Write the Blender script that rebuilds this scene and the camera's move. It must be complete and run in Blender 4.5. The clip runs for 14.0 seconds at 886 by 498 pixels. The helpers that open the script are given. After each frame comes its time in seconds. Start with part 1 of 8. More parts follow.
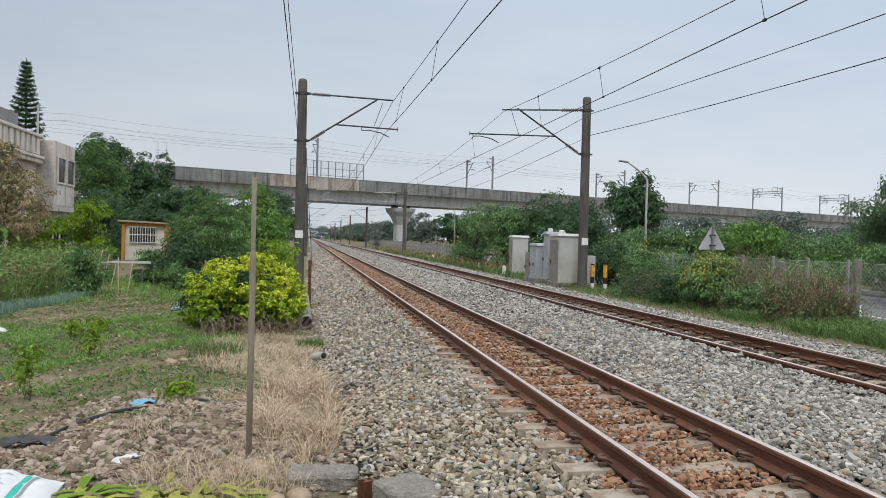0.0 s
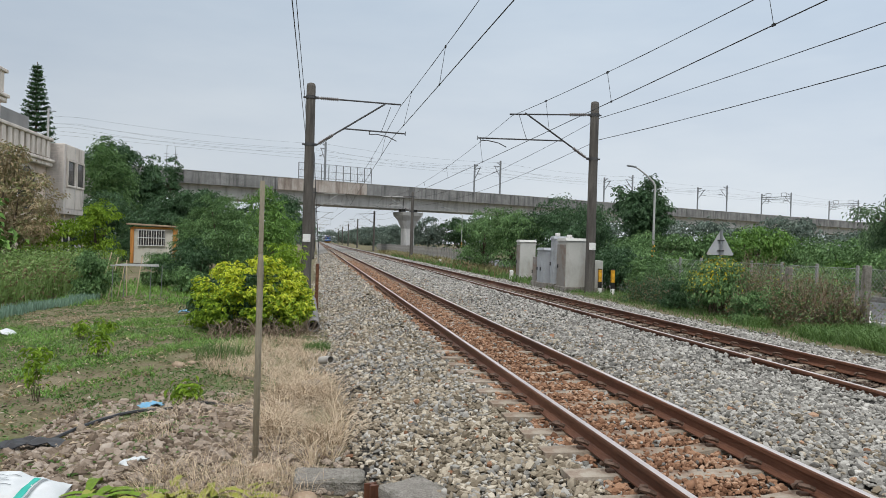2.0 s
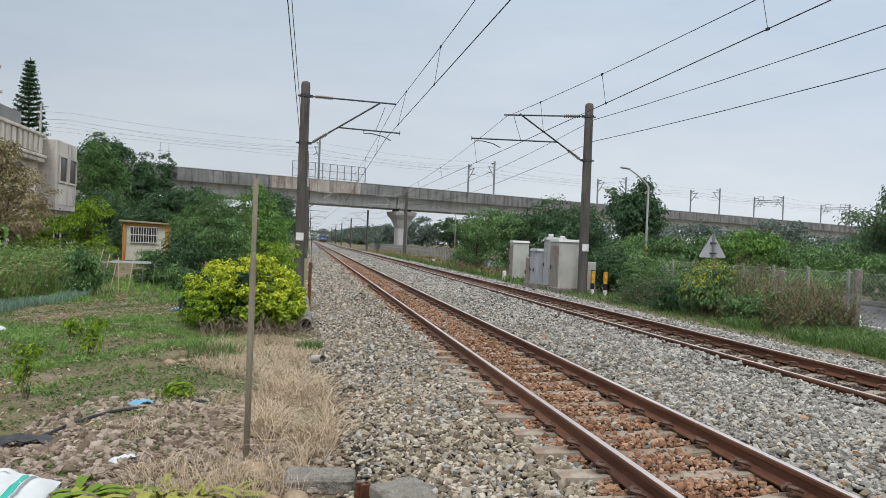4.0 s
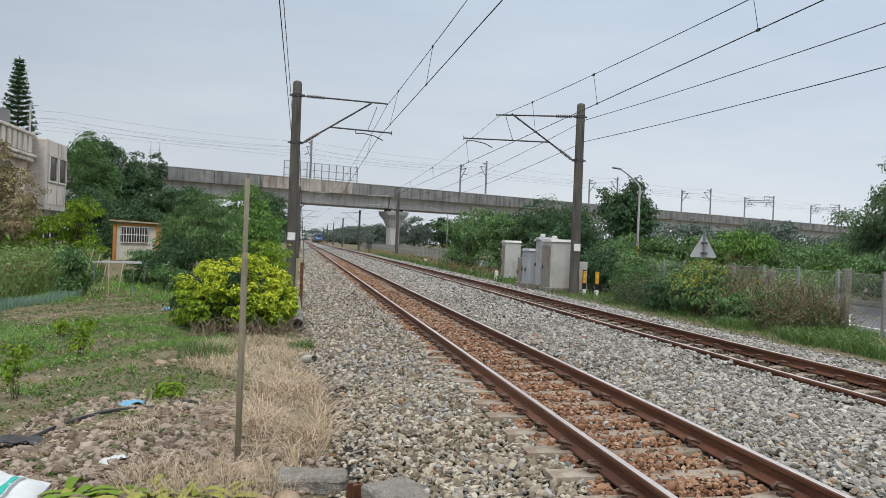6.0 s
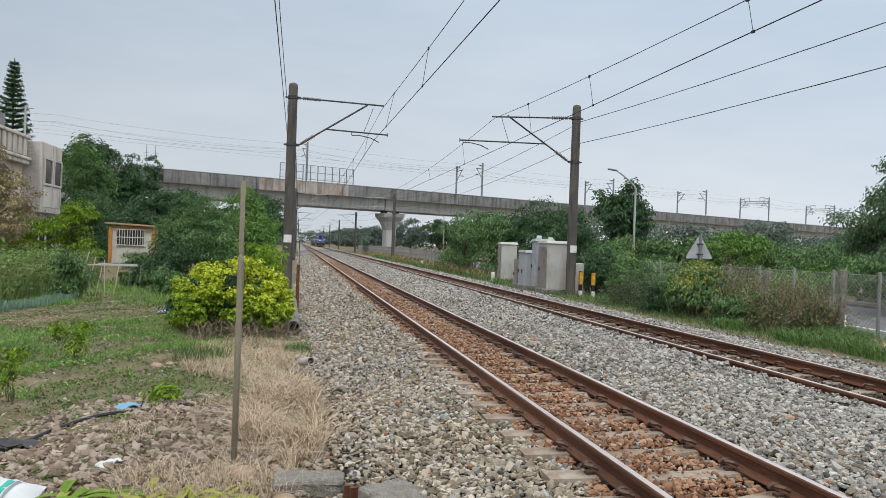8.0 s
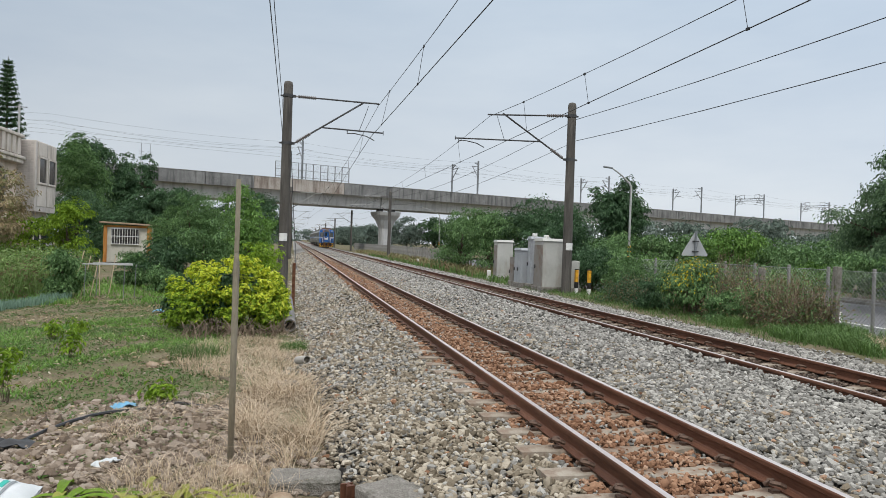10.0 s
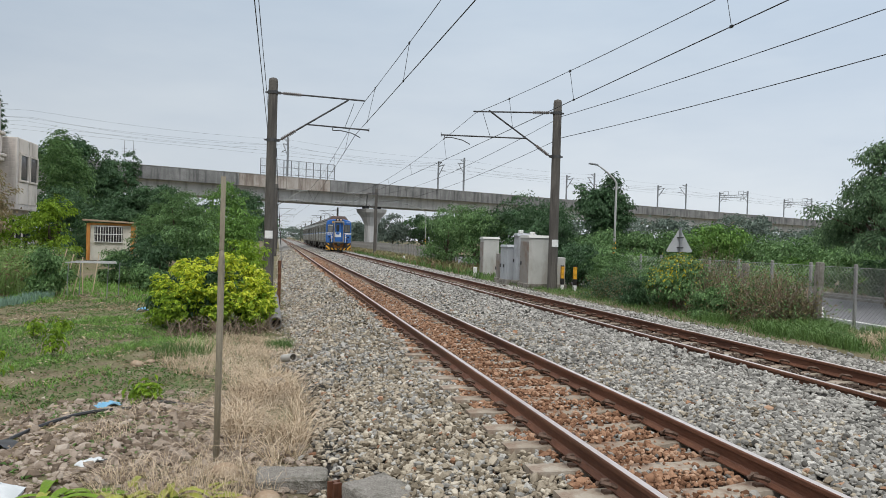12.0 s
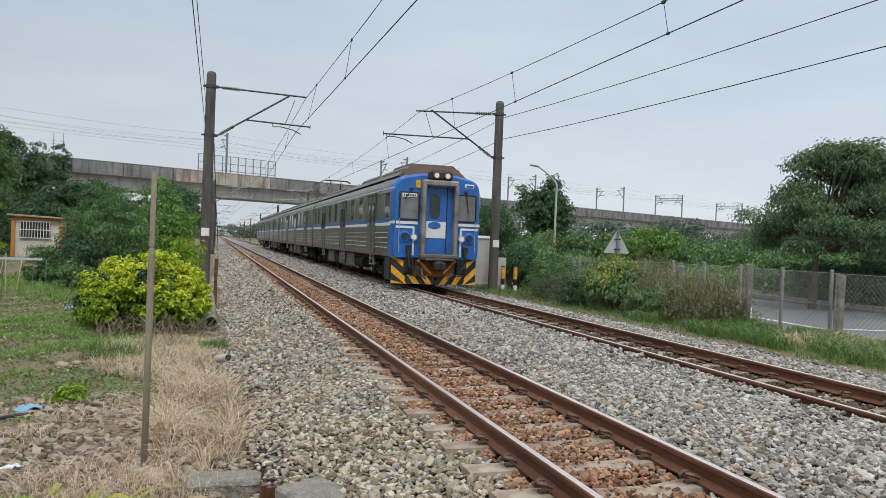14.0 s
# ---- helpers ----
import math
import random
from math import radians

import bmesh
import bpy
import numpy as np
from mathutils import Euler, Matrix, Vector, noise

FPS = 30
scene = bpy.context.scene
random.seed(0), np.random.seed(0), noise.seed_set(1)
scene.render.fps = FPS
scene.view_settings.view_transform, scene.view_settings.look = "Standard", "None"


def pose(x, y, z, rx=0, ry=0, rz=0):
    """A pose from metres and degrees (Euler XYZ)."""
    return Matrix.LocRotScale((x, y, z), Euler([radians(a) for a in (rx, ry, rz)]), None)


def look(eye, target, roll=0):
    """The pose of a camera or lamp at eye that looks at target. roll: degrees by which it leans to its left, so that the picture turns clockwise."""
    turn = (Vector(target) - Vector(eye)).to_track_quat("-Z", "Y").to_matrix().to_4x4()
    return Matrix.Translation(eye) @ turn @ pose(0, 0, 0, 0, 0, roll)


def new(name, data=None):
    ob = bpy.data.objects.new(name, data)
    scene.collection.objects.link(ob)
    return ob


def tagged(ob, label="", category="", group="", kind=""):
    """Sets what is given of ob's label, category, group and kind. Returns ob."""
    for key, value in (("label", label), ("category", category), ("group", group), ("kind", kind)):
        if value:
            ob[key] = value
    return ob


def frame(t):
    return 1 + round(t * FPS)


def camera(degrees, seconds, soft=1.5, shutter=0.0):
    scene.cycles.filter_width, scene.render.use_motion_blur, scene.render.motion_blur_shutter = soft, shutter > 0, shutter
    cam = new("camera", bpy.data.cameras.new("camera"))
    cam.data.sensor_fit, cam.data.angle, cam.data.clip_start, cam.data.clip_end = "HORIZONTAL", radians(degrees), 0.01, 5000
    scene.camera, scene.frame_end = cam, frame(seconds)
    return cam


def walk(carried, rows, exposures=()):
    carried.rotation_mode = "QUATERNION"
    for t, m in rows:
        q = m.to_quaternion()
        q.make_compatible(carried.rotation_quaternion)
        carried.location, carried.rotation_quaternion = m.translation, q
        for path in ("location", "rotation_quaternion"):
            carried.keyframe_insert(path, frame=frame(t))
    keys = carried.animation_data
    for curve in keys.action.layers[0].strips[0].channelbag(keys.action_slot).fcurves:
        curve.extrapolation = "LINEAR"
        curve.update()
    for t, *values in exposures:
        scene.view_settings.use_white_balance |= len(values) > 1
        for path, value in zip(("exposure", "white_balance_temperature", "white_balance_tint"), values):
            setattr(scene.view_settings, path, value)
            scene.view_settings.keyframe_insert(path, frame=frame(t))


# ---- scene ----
import itertools

# ---------------------------------------------------------------- camera
cam = camera(62.58, 14.0, soft=0.7)
EYE = Vector((0.0, 0.0, 1.47))


def aim(yaw, pitch, roll, dx=0.0, dy=0.0):
    """Camera pose: yaw to the right of the track's direction, pitch and lean, in radians."""
    e = EYE + Vector((dx, dy, 0))
    d = Vector((math.sin(yaw) * math.cos(pitch), math.cos(yaw) * math.cos(pitch), math.sin(pitch)))
    return look(e, e + d, math.degrees(roll))


walk(cam, [
    (0.0, aim(0.1833, -0.0128, 0.0254)),
    (0.5, aim(0.1802, -0.0101, 0.0252)),
    (1.0, aim(0.1768, -0.0077, 0.0263)),
    (1.5, aim(0.1739, -0.0064, 0.0281)),
    (2.0, aim(0.1732, -0.0073, 0.0293)),
    (2.5, aim(0.1753, -0.0082, 0.0313)),
    (3.0, aim(0.1778, -0.0080, 0.0348)),
    (5.5, aim(0.1897, -0.0062, 0.0400)),
    (6.0, aim(0.1934, -0.0068, 0.0390)),
    (6.5, aim(0.1954, -0.0054, 0.0386)),
    (7.0, aim(0.1976, -0.0052, 0.0384)),
    (7.5, aim(0.1978, -0.0044, 0.0369)),
    (8.0, aim(0.1983, -0.0041, 0.0365)),
    (10.5, aim(0.2074, -0.0071, 0.0321)),
    (11.0, aim(0.2135, -0.0070, 0.0322)),
    (11.5, aim(0.2190, -0.0083, 0.0311)),
    (12.0, aim(0.2230, -0.0101, 0.0303)),
    (12.5, aim(0.2258, -0.0100, 0.0305)),
    (13.0, aim(0.2277, -0.0098, 0.0328)),
    (13.5, aim(0.2396, -0.0109, 0.0369)),
    (13.7, aim(0.2628, -0.0100, 0.0380, 0.010, 0.010)),
    (14.0, aim(0.3023, -0.0079, 0.0401, 0.036, 0.042)),
])

# ---------------------------------------------------------------- sky and light
SUN_EL, SUN_ROT = radians(52), radians(200)
world = bpy.data.worlds.new("overcast")
scene.world = world
world.use_nodes = True
wn, wl = world.node_tree.nodes, world.node_tree.links
wn.clear()


def wnode(kind, **kw):
    n = wn.new(kind)
    for k, v in kw.items():
        n.inputs[k].default_value = v
    return n


w_out = wn.new("ShaderNodeOutputWorld")
w_bg = wn.new("ShaderNodeBackground")
w_sky = wn.new("ShaderNodeTexSky")
w_sky.sky_type = "NISHITA"
w_sky.sun_disc = False
w_sky.sun_elevation, w_sky.sun_rotation = SUN_EL, SUN_ROT
w_co = wn.new("ShaderNodeTexCoord")
w_sep = wn.new("ShaderNodeSeparateXYZ")
w_map = wn.new("ShaderNodeMapping")
w_map.inputs["Scale"].default_value = (1.3, 1.3, 5.0)
w_noise = wnode("ShaderNodeTexNoise", Scale=1.6, Detail=5.0, Roughness=0.55)
w_ramp = wn.new("ShaderNodeValToRGB")
w_ramp.color_ramp.elements[0].position, w_ramp.color_ramp.elements[0].color = 0.30, (0.81, 0.845, 0.895, 1)
w_ramp.color_ramp.elements[1].position, w_ramp.color_ramp.elements[1].color = 0.72, (1.0, 1.0, 1.0, 1)
# an overcast dome: paler at the skyline, brighter overhead
w_grad = wn.new("ShaderNodeValToRGB")
w_grad.color_ramp.elements[0].position, w_grad.color_ramp.elements[0].color = 0.0, (0.372, 0.390, 0.408, 1)
w_grad.color_ramp.elements[1].position, w_grad.color_ramp.elements[1].color = 1.0, (0.92, 0.93, 0.94, 1)
for pos_, col_ in ((0.12, (0.355, 0.382, 0.408, 1)), (0.34, (0.304, 0.352, 0.402, 1)), (0.60, (0.74, 0.75, 0.77, 1))):
    e_ = w_grad.color_ramp.elements.new(pos_)
    e_.color = col_
w_mul = wn.new("ShaderNodeMix")
w_mul.data_type, w_mul.blend_type = "RGBA", "MULTIPLY"
w_mul.inputs[0].default_value = 1.0
w_scale = wn.new("ShaderNodeMix")
w_scale.data_type, w_scale.blend_type = "RGBA", "MULTIPLY"
w_scale.inputs[0].default_value = 1.0
w_scale.inputs[7].default_value = (18.5, 18.5, 18.5, 1)
w_mix = wn.new("ShaderNodeMix")
w_mix.data_type = "RGBA"
w_mix.inputs[0].default_value = 0.94
wl.new(w_co.outputs["Generated"], w_sep.inputs[0])
wl.new(w_sep.outputs["Z"], w_grad.inputs[0])
wl.new(w_co.outputs["Generated"], w_map.inputs["Vector"])
wl.new(w_map.outputs[0], w_noise.inputs["Vector"])
wl.new(w_noise.outputs["Fac"], w_ramp.inputs[0])
wl.new(w_grad.outputs[0], w_mul.inputs[6])
wl.new(w_ramp.outputs[0], w_mul.inputs[7])
# thinner cloud towards the right of the line
w_side = wn.new("ShaderNodeMapRange")
w_side.inputs["From Min"].default_value, w_side.inputs["From Max"].default_value = -0.4, 0.7
w_side.inputs["To Min"].default_value, w_side.inputs["To Max"].default_value = 0.97, 1.22
w_lift = wn.new("ShaderNodeMix")
w_lift.data_type, w_lift.blend_type = "RGBA", "MULTIPLY"
w_lift.inputs[0].default_value = 1.0
wl.new(w_sep.outputs["X"], w_side.inputs["Value"])
wl.new(w_side.outputs[0], w_lift.inputs[7])
wl.new(w_mul.outputs[2], w_lift.inputs[6])
wl.new(w_lift.outputs[2], w_scale.inputs[6])
wl.new(w_sky.outputs[0], w_mix.inputs[6])
wl.new(w_scale.outputs[2], w_mix.inputs[7])
wl.new(w_mix.outputs[2], w_bg.inputs["Color"])
w_bg.inputs["Strength"].default_value = 0.1
wl.new(w_bg.outputs[0], w_out.inputs["Surface"])

sun_data = bpy.data.lights.new("sun", "SUN")
sun_data.energy, sun_data.angle, sun_data.color = 1.5, radians(14), (1.0, 0.965, 0.91)
sun = new("sun", sun_data)
sun.matrix_world = look((0, 0, 60), (0 - 60 * math.sin(SUN_ROT) * math.cos(SUN_EL), 0 - 60 * math.cos(SUN_ROT) * math.cos(SUN_EL), 60 - 60 * math.sin(SUN_EL)))
scene.view_settings.exposure = -0.04

# ---------------------------------------------------------------- materials
def material(name, ramp, scale=4.0, rough=0.8, metal=0.0, bump=0.2, bump_scale=40.0, island=0.0, per_object=0.0, spread=(0.3, 0.7),
             fine=0.35, stretch=(1, 1, 1), spec=None, stain=None, stain_scale=1.2, stain_stretch=(1, 1, 1), translucent=0.0):
    """Procedural surface: a colour ramp over two scales of noise, plus chance by island or object, stains and a fine bump."""
    m = bpy.data.materials.new(name)
    m.use_nodes = True
    n, l = m.node_tree.nodes, m.node_tree.links
    bsdf = n["Principled BSDF"]
    co = n.new("ShaderNodeTexCoord")
    mp = n.new("ShaderNodeMapping")
    mp.inputs["Scale"].default_value = stretch
    l.new(co.outputs["Object"], mp.inputs["Vector"])
    big = n.new("ShaderNodeTexNoise")
    big.inputs["Scale"].default_value, big.inputs["Detail"].default_value = scale, 6.0
    small = n.new("ShaderNodeTexNoise")
    small.inputs["Scale"].default_value, small.inputs["Detail"].default_value = bump_scale, 5.0
    l.new(mp.outputs[0], big.inputs["Vector"])
    l.new(mp.outputs[0], small.inputs["Vector"])
    mix = n.new("ShaderNodeMix")
    mix.inputs[0].default_value = fine
    l.new(big.outputs["Fac"], mix.inputs[2])
    l.new(small.outputs["Fac"], mix.inputs[3])
    value = mix.outputs[0]
    for amount, socket in ((island, ("ShaderNodeNewGeometry", "Random Per Island")), (per_object, ("ShaderNodeObjectInfo", "Random"))):
        if amount:
            src = n.new(socket[0])
            fit = n.new("ShaderNodeMapRange")
            fit.inputs["To Min"].default_value, fit.inputs["To Max"].default_value = spread[0], spread[1]
            l.new(src.outputs[socket[1]], fit.inputs["Value"])
            mx = n.new("ShaderNodeMix")
            mx.inputs[0].default_value = amount
            l.new(value, mx.inputs[2])
            l.new(fit.outputs[0], mx.inputs[3])
            value = mx.outputs[0]
    cr = n.new("ShaderNodeValToRGB")
    lo, hi = spread
    for i, c in enumerate(ramp):
        pos = lo + (hi - lo) * i / max(1, len(ramp) - 1)
        e = cr.color_ramp.elements[i] if i < 2 else cr.color_ramp.elements.new(pos)
        e.position, e.color = pos, (*c, 1)
    l.new(value, cr.inputs[0])
    colour = cr.outputs[0]
    if stain:
        sm = n.new("ShaderNodeMapping")
        sm.inputs["Scale"].default_value = stain_stretch
        l.new(co.outputs["Object"], sm.inputs["Vector"])
        st = n.new("ShaderNodeTexNoise")
        st.inputs["Scale"].default_value, st.inputs["Detail"].default_value, st.inputs["Roughness"].default_value = stain_scale, 8.0, 0.65
        l.new(sm.outputs[0], st.inputs["Vector"])
        sr = n.new("ShaderNodeMapRange")
        sr.inputs["From Min"].default_value, sr.inputs["From Max"].default_value = 0.48, 0.72
        l.new(st.outputs["Fac"], sr.inputs["Value"])
        sx = n.new("ShaderNodeMix")
        sx.data_type = "RGBA"
        sx.inputs[7].default_value = (*stain, 1)
        l.new(sr.outputs[0], sx.inputs[0])
        l.new(colour, sx.inputs[6])
        colour = sx.outputs[2]
    l.new(colour, bsdf.inputs["Base Color"])
    bsdf.inputs["Roughness"].default_value, bsdf.inputs["Metallic"].default_value = rough, metal
    # dusty, porous surfaces hardly shine
    bsdf.inputs["Specular IOR Level"].default_value = spec if spec is not None else (0.12 if rough >= 0.8 else 0.4)
    if bump:
        b = n.new("ShaderNodeBump")
        b.inputs["Strength"].default_value, b.inputs["Distance"].default_value = bump, 0.02
        l.new(small.outputs["Fac"], b.inputs["Height"])
        l.new(b.outputs[0], bsdf.inputs["Normal"])
    if translucent:
        tr = n.new("ShaderNodeBsdfTranslucent")
        l.new(colour, tr.inputs["Color"])
        ms = n.new("ShaderNodeMixShader")
        ms.inputs[0].default_value = translucent
        l.new(bsdf.outputs[0], ms.inputs[1])
        l.new(tr.outputs[0], ms.inputs[2])
        l.new(ms.outputs[0], n["Material Output"].inputs["Surface"])
    return m


def glow(name, colour, strength):
    m = bpy.data.materials.new(name)
    m.use_nodes = True
    b = m.node_tree.nodes["Principled BSDF"]
    b.inputs["Base Color"].default_value = (*colour, 1)
    b.inputs["Emission Color"].default_value = (*colour, 1)
    b.inputs["Emission Strength"].default_value = strength
    return m


def leafy(name, ramp, **kw):
    args = dict(scale=0.6, island=0.42, rough=0.5, bump=0.0, spread=(0.2, 0.8), translucent=0.06, spec=0.2)
    args.update(kw)
    return material(name, ramp, **args)


M_RUBBLE = material("rubble_stone", [(0.05, 0.038, 0.028), (0.19, 0.145, 0.108), (0.30, 0.245, 0.195), (0.46, 0.40, 0.34)], scale=1.0, island=0.7, spread=(0.12, 0.88), bump_scale=60, bump=0.3, rough=0.92)
M_STONE = material("ballast_stone", [(0.046, 0.044, 0.040), (0.162, 0.155, 0.140), (0.288, 0.276, 0.249), (0.410, 0.393, 0.357), (0.680, 0.655, 0.605)],
                   scale=1.2, island=0.64, spread=(0.15, 0.85), bump_scale=60, bump=0.3, rough=0.9)
M_STONE_TAN = material("ballast_stone_weathered", [(0.052, 0.044, 0.031), (0.210, 0.174, 0.126), (0.360, 0.310, 0.236), (0.640, 0.580, 0.480)],
                       scale=1.0, island=0.7, spread=(0.12, 0.88), bump_scale=60, bump=0.3, rough=0.92)
M_STONE_RUST = material("ballast_stone_rusty", [(0.058, 0.031, 0.019), (0.200, 0.105, 0.062), (0.330, 0.192, 0.118), (0.500, 0.360, 0.260)],
                        scale=0.9, island=0.65, spread=(0.12, 0.88), bump_scale=60, bump=0.3, rough=0.93)
# oil and rust, plus the shade between the rails, in one dark colour
M_STONE_GRIME_SHADE = material("ballast_stone_grime_and_shade", [(0.022, 0.016, 0.012), (0.070, 0.050, 0.038), (0.130, 0.095, 0.074), (0.26, 0.205, 0.165)],
                         scale=0.9, island=0.6, spread=(0.12, 0.88), bump_scale=60, bump=0.3, rough=0.9)
# near-black bed colours paint the shade in the gaps between loose stones
M_BED_SHADE = material("ballast_bed", [(0.010, 0.010, 0.009), (0.026, 0.024, 0.022), (0.060, 0.056, 0.051), (0.160, 0.150, 0.140)], scale=7, bump_scale=22,
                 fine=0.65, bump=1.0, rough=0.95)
M_BED_RUST_SHADE = material("rusty_bed_gap_shade", [(0.014, 0.009, 0.006), (0.038, 0.023, 0.016), (0.090, 0.056, 0.040)], scale=6, bump_scale=22, fine=0.6,
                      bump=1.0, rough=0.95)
M_BED_COARSE = material("ballast_bed_coarse", [(0.05, 0.048, 0.044), (0.17, 0.163, 0.15), (0.28, 0.27, 0.25), (0.42, 0.405, 0.375)], scale=5, bump_scale=16, fine=0.6, bump=1.0, rough=0.95)
M_BED_RUST_COARSE = material("ballast_bed_rusty_coarse", [(0.04, 0.026, 0.018), (0.13, 0.082, 0.056), (0.24, 0.155, 0.108)], scale=5, bump_scale=16, fine=0.6, bump=1.0, rough=0.95)
M_EARTH = material("earth", [(0.075, 0.06, 0.036), (0.155, 0.13, 0.082), (0.25, 0.215, 0.15)], scale=2.2, bump_scale=26, fine=0.55, bump=1.0, rough=0.97,
                   stain=(0.085, 0.12, 0.035), stain_scale=0.9)
M_RAIL = material("rusty_rail_steel", [(0.054, 0.021, 0.011), (0.122, 0.049, 0.026), (0.205, 0.090, 0.049)], scale=3, bump_scale=70, rough=0.62,
                  metal=0.15, bump=0.25, stretch=(1, 0.15, 1))
M_RAILTOP = material("worn_rail_head", [(0.55, 0.47, 0.43), (0.78, 0.71, 0.67)], scale=6, bump_scale=60, rough=0.36, metal=0.85, bump=0.05,
                     stretch=(1, 0.1, 1))
M_SLEEPER = material("sleeper_concrete", [(0.20, 0.165, 0.125), (0.31, 0.265, 0.21), (0.40, 0.36, 0.30)], scale=5, bump_scale=45, rough=0.92,
                     per_object=0.4, bump=0.4, stain=(0.17, 0.095, 0.06), stain_scale=4)
M_CLIP = material("rusty_clip_steel", [(0.07, 0.045, 0.034), (0.17, 0.11, 0.08)], scale=20, rough=0.7, metal=0.4)
M_MAST = material("mast_concrete", [(0.060, 0.054, 0.049), (0.115, 0.106, 0.095), (0.180, 0.166, 0.148)], scale=1.4, bump_scale=50, rough=0.9, stretch=(3, 3, 0.4),
                  bump=0.25, stain=(0.045, 0.042, 0.040), stain_scale=1.5, stain_stretch=(4, 4, 0.4))
M_GALV = material("galvanised_steel", [(0.20, 0.21, 0.22), (0.32, 0.33, 0.34)], scale=6, rough=0.5, metal=0.7, bump=0.05)
M_DARKSTEEL = material("weathered_steel", [(0.045, 0.045, 0.047), (0.10, 0.10, 0.10)], scale=8, rough=0.6, metal=0.5, bump=0.1)
M_WIRE = material("overhead_wire", [(0.028, 0.028, 0.03), (0.05, 0.05, 0.05)], scale=3, rough=0.6, metal=0.4, bump=0)
M_INSUL = material("insulator_porcelain", [(0.10, 0.085, 0.08), (0.17, 0.15, 0.14)], scale=8, rough=0.3, bump=0)
M_WHITE = material("white_paint", [(0.66, 0.66, 0.64), (0.80, 0.80, 0.78)], scale=6, rough=0.6, bump=0.05, stain=(0.42, 0.40, 0.36), stain_scale=5)
M_CONC = material("viaduct_concrete", [(0.38, 0.374, 0.36), (0.48, 0.473, 0.46), (0.56, 0.553, 0.54)], scale=0.35, bump_scale=6, rough=0.92,
                  bump=0.1, stain=(0.27, 0.262, 0.25), stain_scale=0.6, stain_stretch=(1.6, 1.6, 0.18))
M_CONC_DARK = material("parapet_concrete", [(0.13, 0.13, 0.128), (0.22, 0.219, 0.214), (0.32, 0.318, 0.31)], scale=0.5, bump_scale=6, rough=0.94,
                       bump=0.1, stain=(0.05, 0.05, 0.05), stain_scale=0.7, stain_stretch=(2.2, 2.2, 0.16))
M_CONC_BROWN = material("stained_parapet_concrete", [(0.24, 0.195, 0.165), (0.40, 0.355, 0.315), (0.52, 0.485, 0.45)], scale=0.6, bump_scale=6,
                        rough=0.94, bump=0.1, stain=(0.12, 0.085, 0.065), stain_scale=0.9, stain_stretch=(2.2, 2.2, 0.16))
M_CONC_OLD = material("old_concrete", [(0.13, 0.118, 0.10), (0.25, 0.232, 0.205), (0.37, 0.35, 0.315)], scale=7, bump_scale=70, fine=0.55, rough=0.95, bump=1.0,
                      stain=(0.09, 0.085, 0.065), stain_scale=5)
M_ASPHALT = material("asphalt", [(0.10, 0.10, 0.105), (0.15, 0.15, 0.155), (0.19, 0.19, 0.195)], scale=0.8, bump_scale=60, rough=0.9, bump=0.3)
M_BARK = material("bark", [(0.05, 0.038, 0.028), (0.12, 0.095, 0.07), (0.17, 0.14, 0.11)], scale=3, bump_scale=25, rough=0.95, bump=0.8, stretch=(4, 4, 0.6))
M_LEAF = leafy("mid_green_leaves", [(0.015, 0.034, 0.012), (0.078, 0.150, 0.054), (0.185, 0.310, 0.120), (0.370, 0.530, 0.260)])
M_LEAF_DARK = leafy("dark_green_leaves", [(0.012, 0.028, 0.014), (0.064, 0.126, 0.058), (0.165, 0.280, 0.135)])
M_LEAF_LIGHT = leafy("fresh_green_leaves", [(0.030, 0.066, 0.014), (0.140, 0.265, 0.060), (0.310, 0.500, 0.135)])
# distance haze is mixed into this pale blue-green leaf colour
M_LEAF_HAZE = leafy("haze_tinted_far_leaves", [(0.055, 0.080, 0.070), (0.145, 0.190, 0.155), (0.250, 0.310, 0.250)])
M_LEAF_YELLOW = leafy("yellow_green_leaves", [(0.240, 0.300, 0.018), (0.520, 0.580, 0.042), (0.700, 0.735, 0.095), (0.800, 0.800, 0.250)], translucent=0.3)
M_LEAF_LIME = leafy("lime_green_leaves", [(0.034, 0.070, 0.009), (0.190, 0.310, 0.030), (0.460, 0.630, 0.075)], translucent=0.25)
M_LEAF_BROWN = leafy("browning_leaves", [(0.095, 0.066, 0.040), (0.235, 0.165, 0.098), (0.165, 0.195, 0.070), (0.360, 0.265, 0.165)])
M_LEAF_RED = leafy("bronze_leaves", [(0.090, 0.070, 0.028), (0.260, 0.200, 0.105), (0.420, 0.335, 0.210), (0.170, 0.220, 0.070), (0.540, 0.460, 0.320)])
M_GRASS = leafy("green_grass", [(0.036, 0.076, 0.019), (0.076, 0.146, 0.037), (0.122, 0.204, 0.058), (0.175, 0.245, 0.095)])
M_DRY = leafy("dry_straw", [(0.30, 0.215, 0.135), (0.50, 0.385, 0.26), (0.64, 0.52, 0.375), (0.74, 0.64, 0.49)], translucent=0.12)
M_WEED = leafy("tall_weed_leaves", [(0.070, 0.120, 0.036), (0.155, 0.245, 0.070), (0.230, 0.330, 0.112), (0.330, 0.400, 0.180)])
M_BLOSSOM = leafy("golden_blossom", [(0.22, 0.22, 0.02), (0.46, 0.40, 0.03), (0.66, 0.56, 0.06)])
M_TURF = leafy("bright_turf", [(0.060, 0.130, 0.022), (0.125, 0.250, 0.045), (0.190, 0.330, 0.075), (0.26, 0.36, 0.12)])
M_ONION = leafy("blue_green_onion_leaves", [(0.099, 0.182, 0.128), (0.182, 0.281, 0.208), (0.264, 0.380, 0.288)])

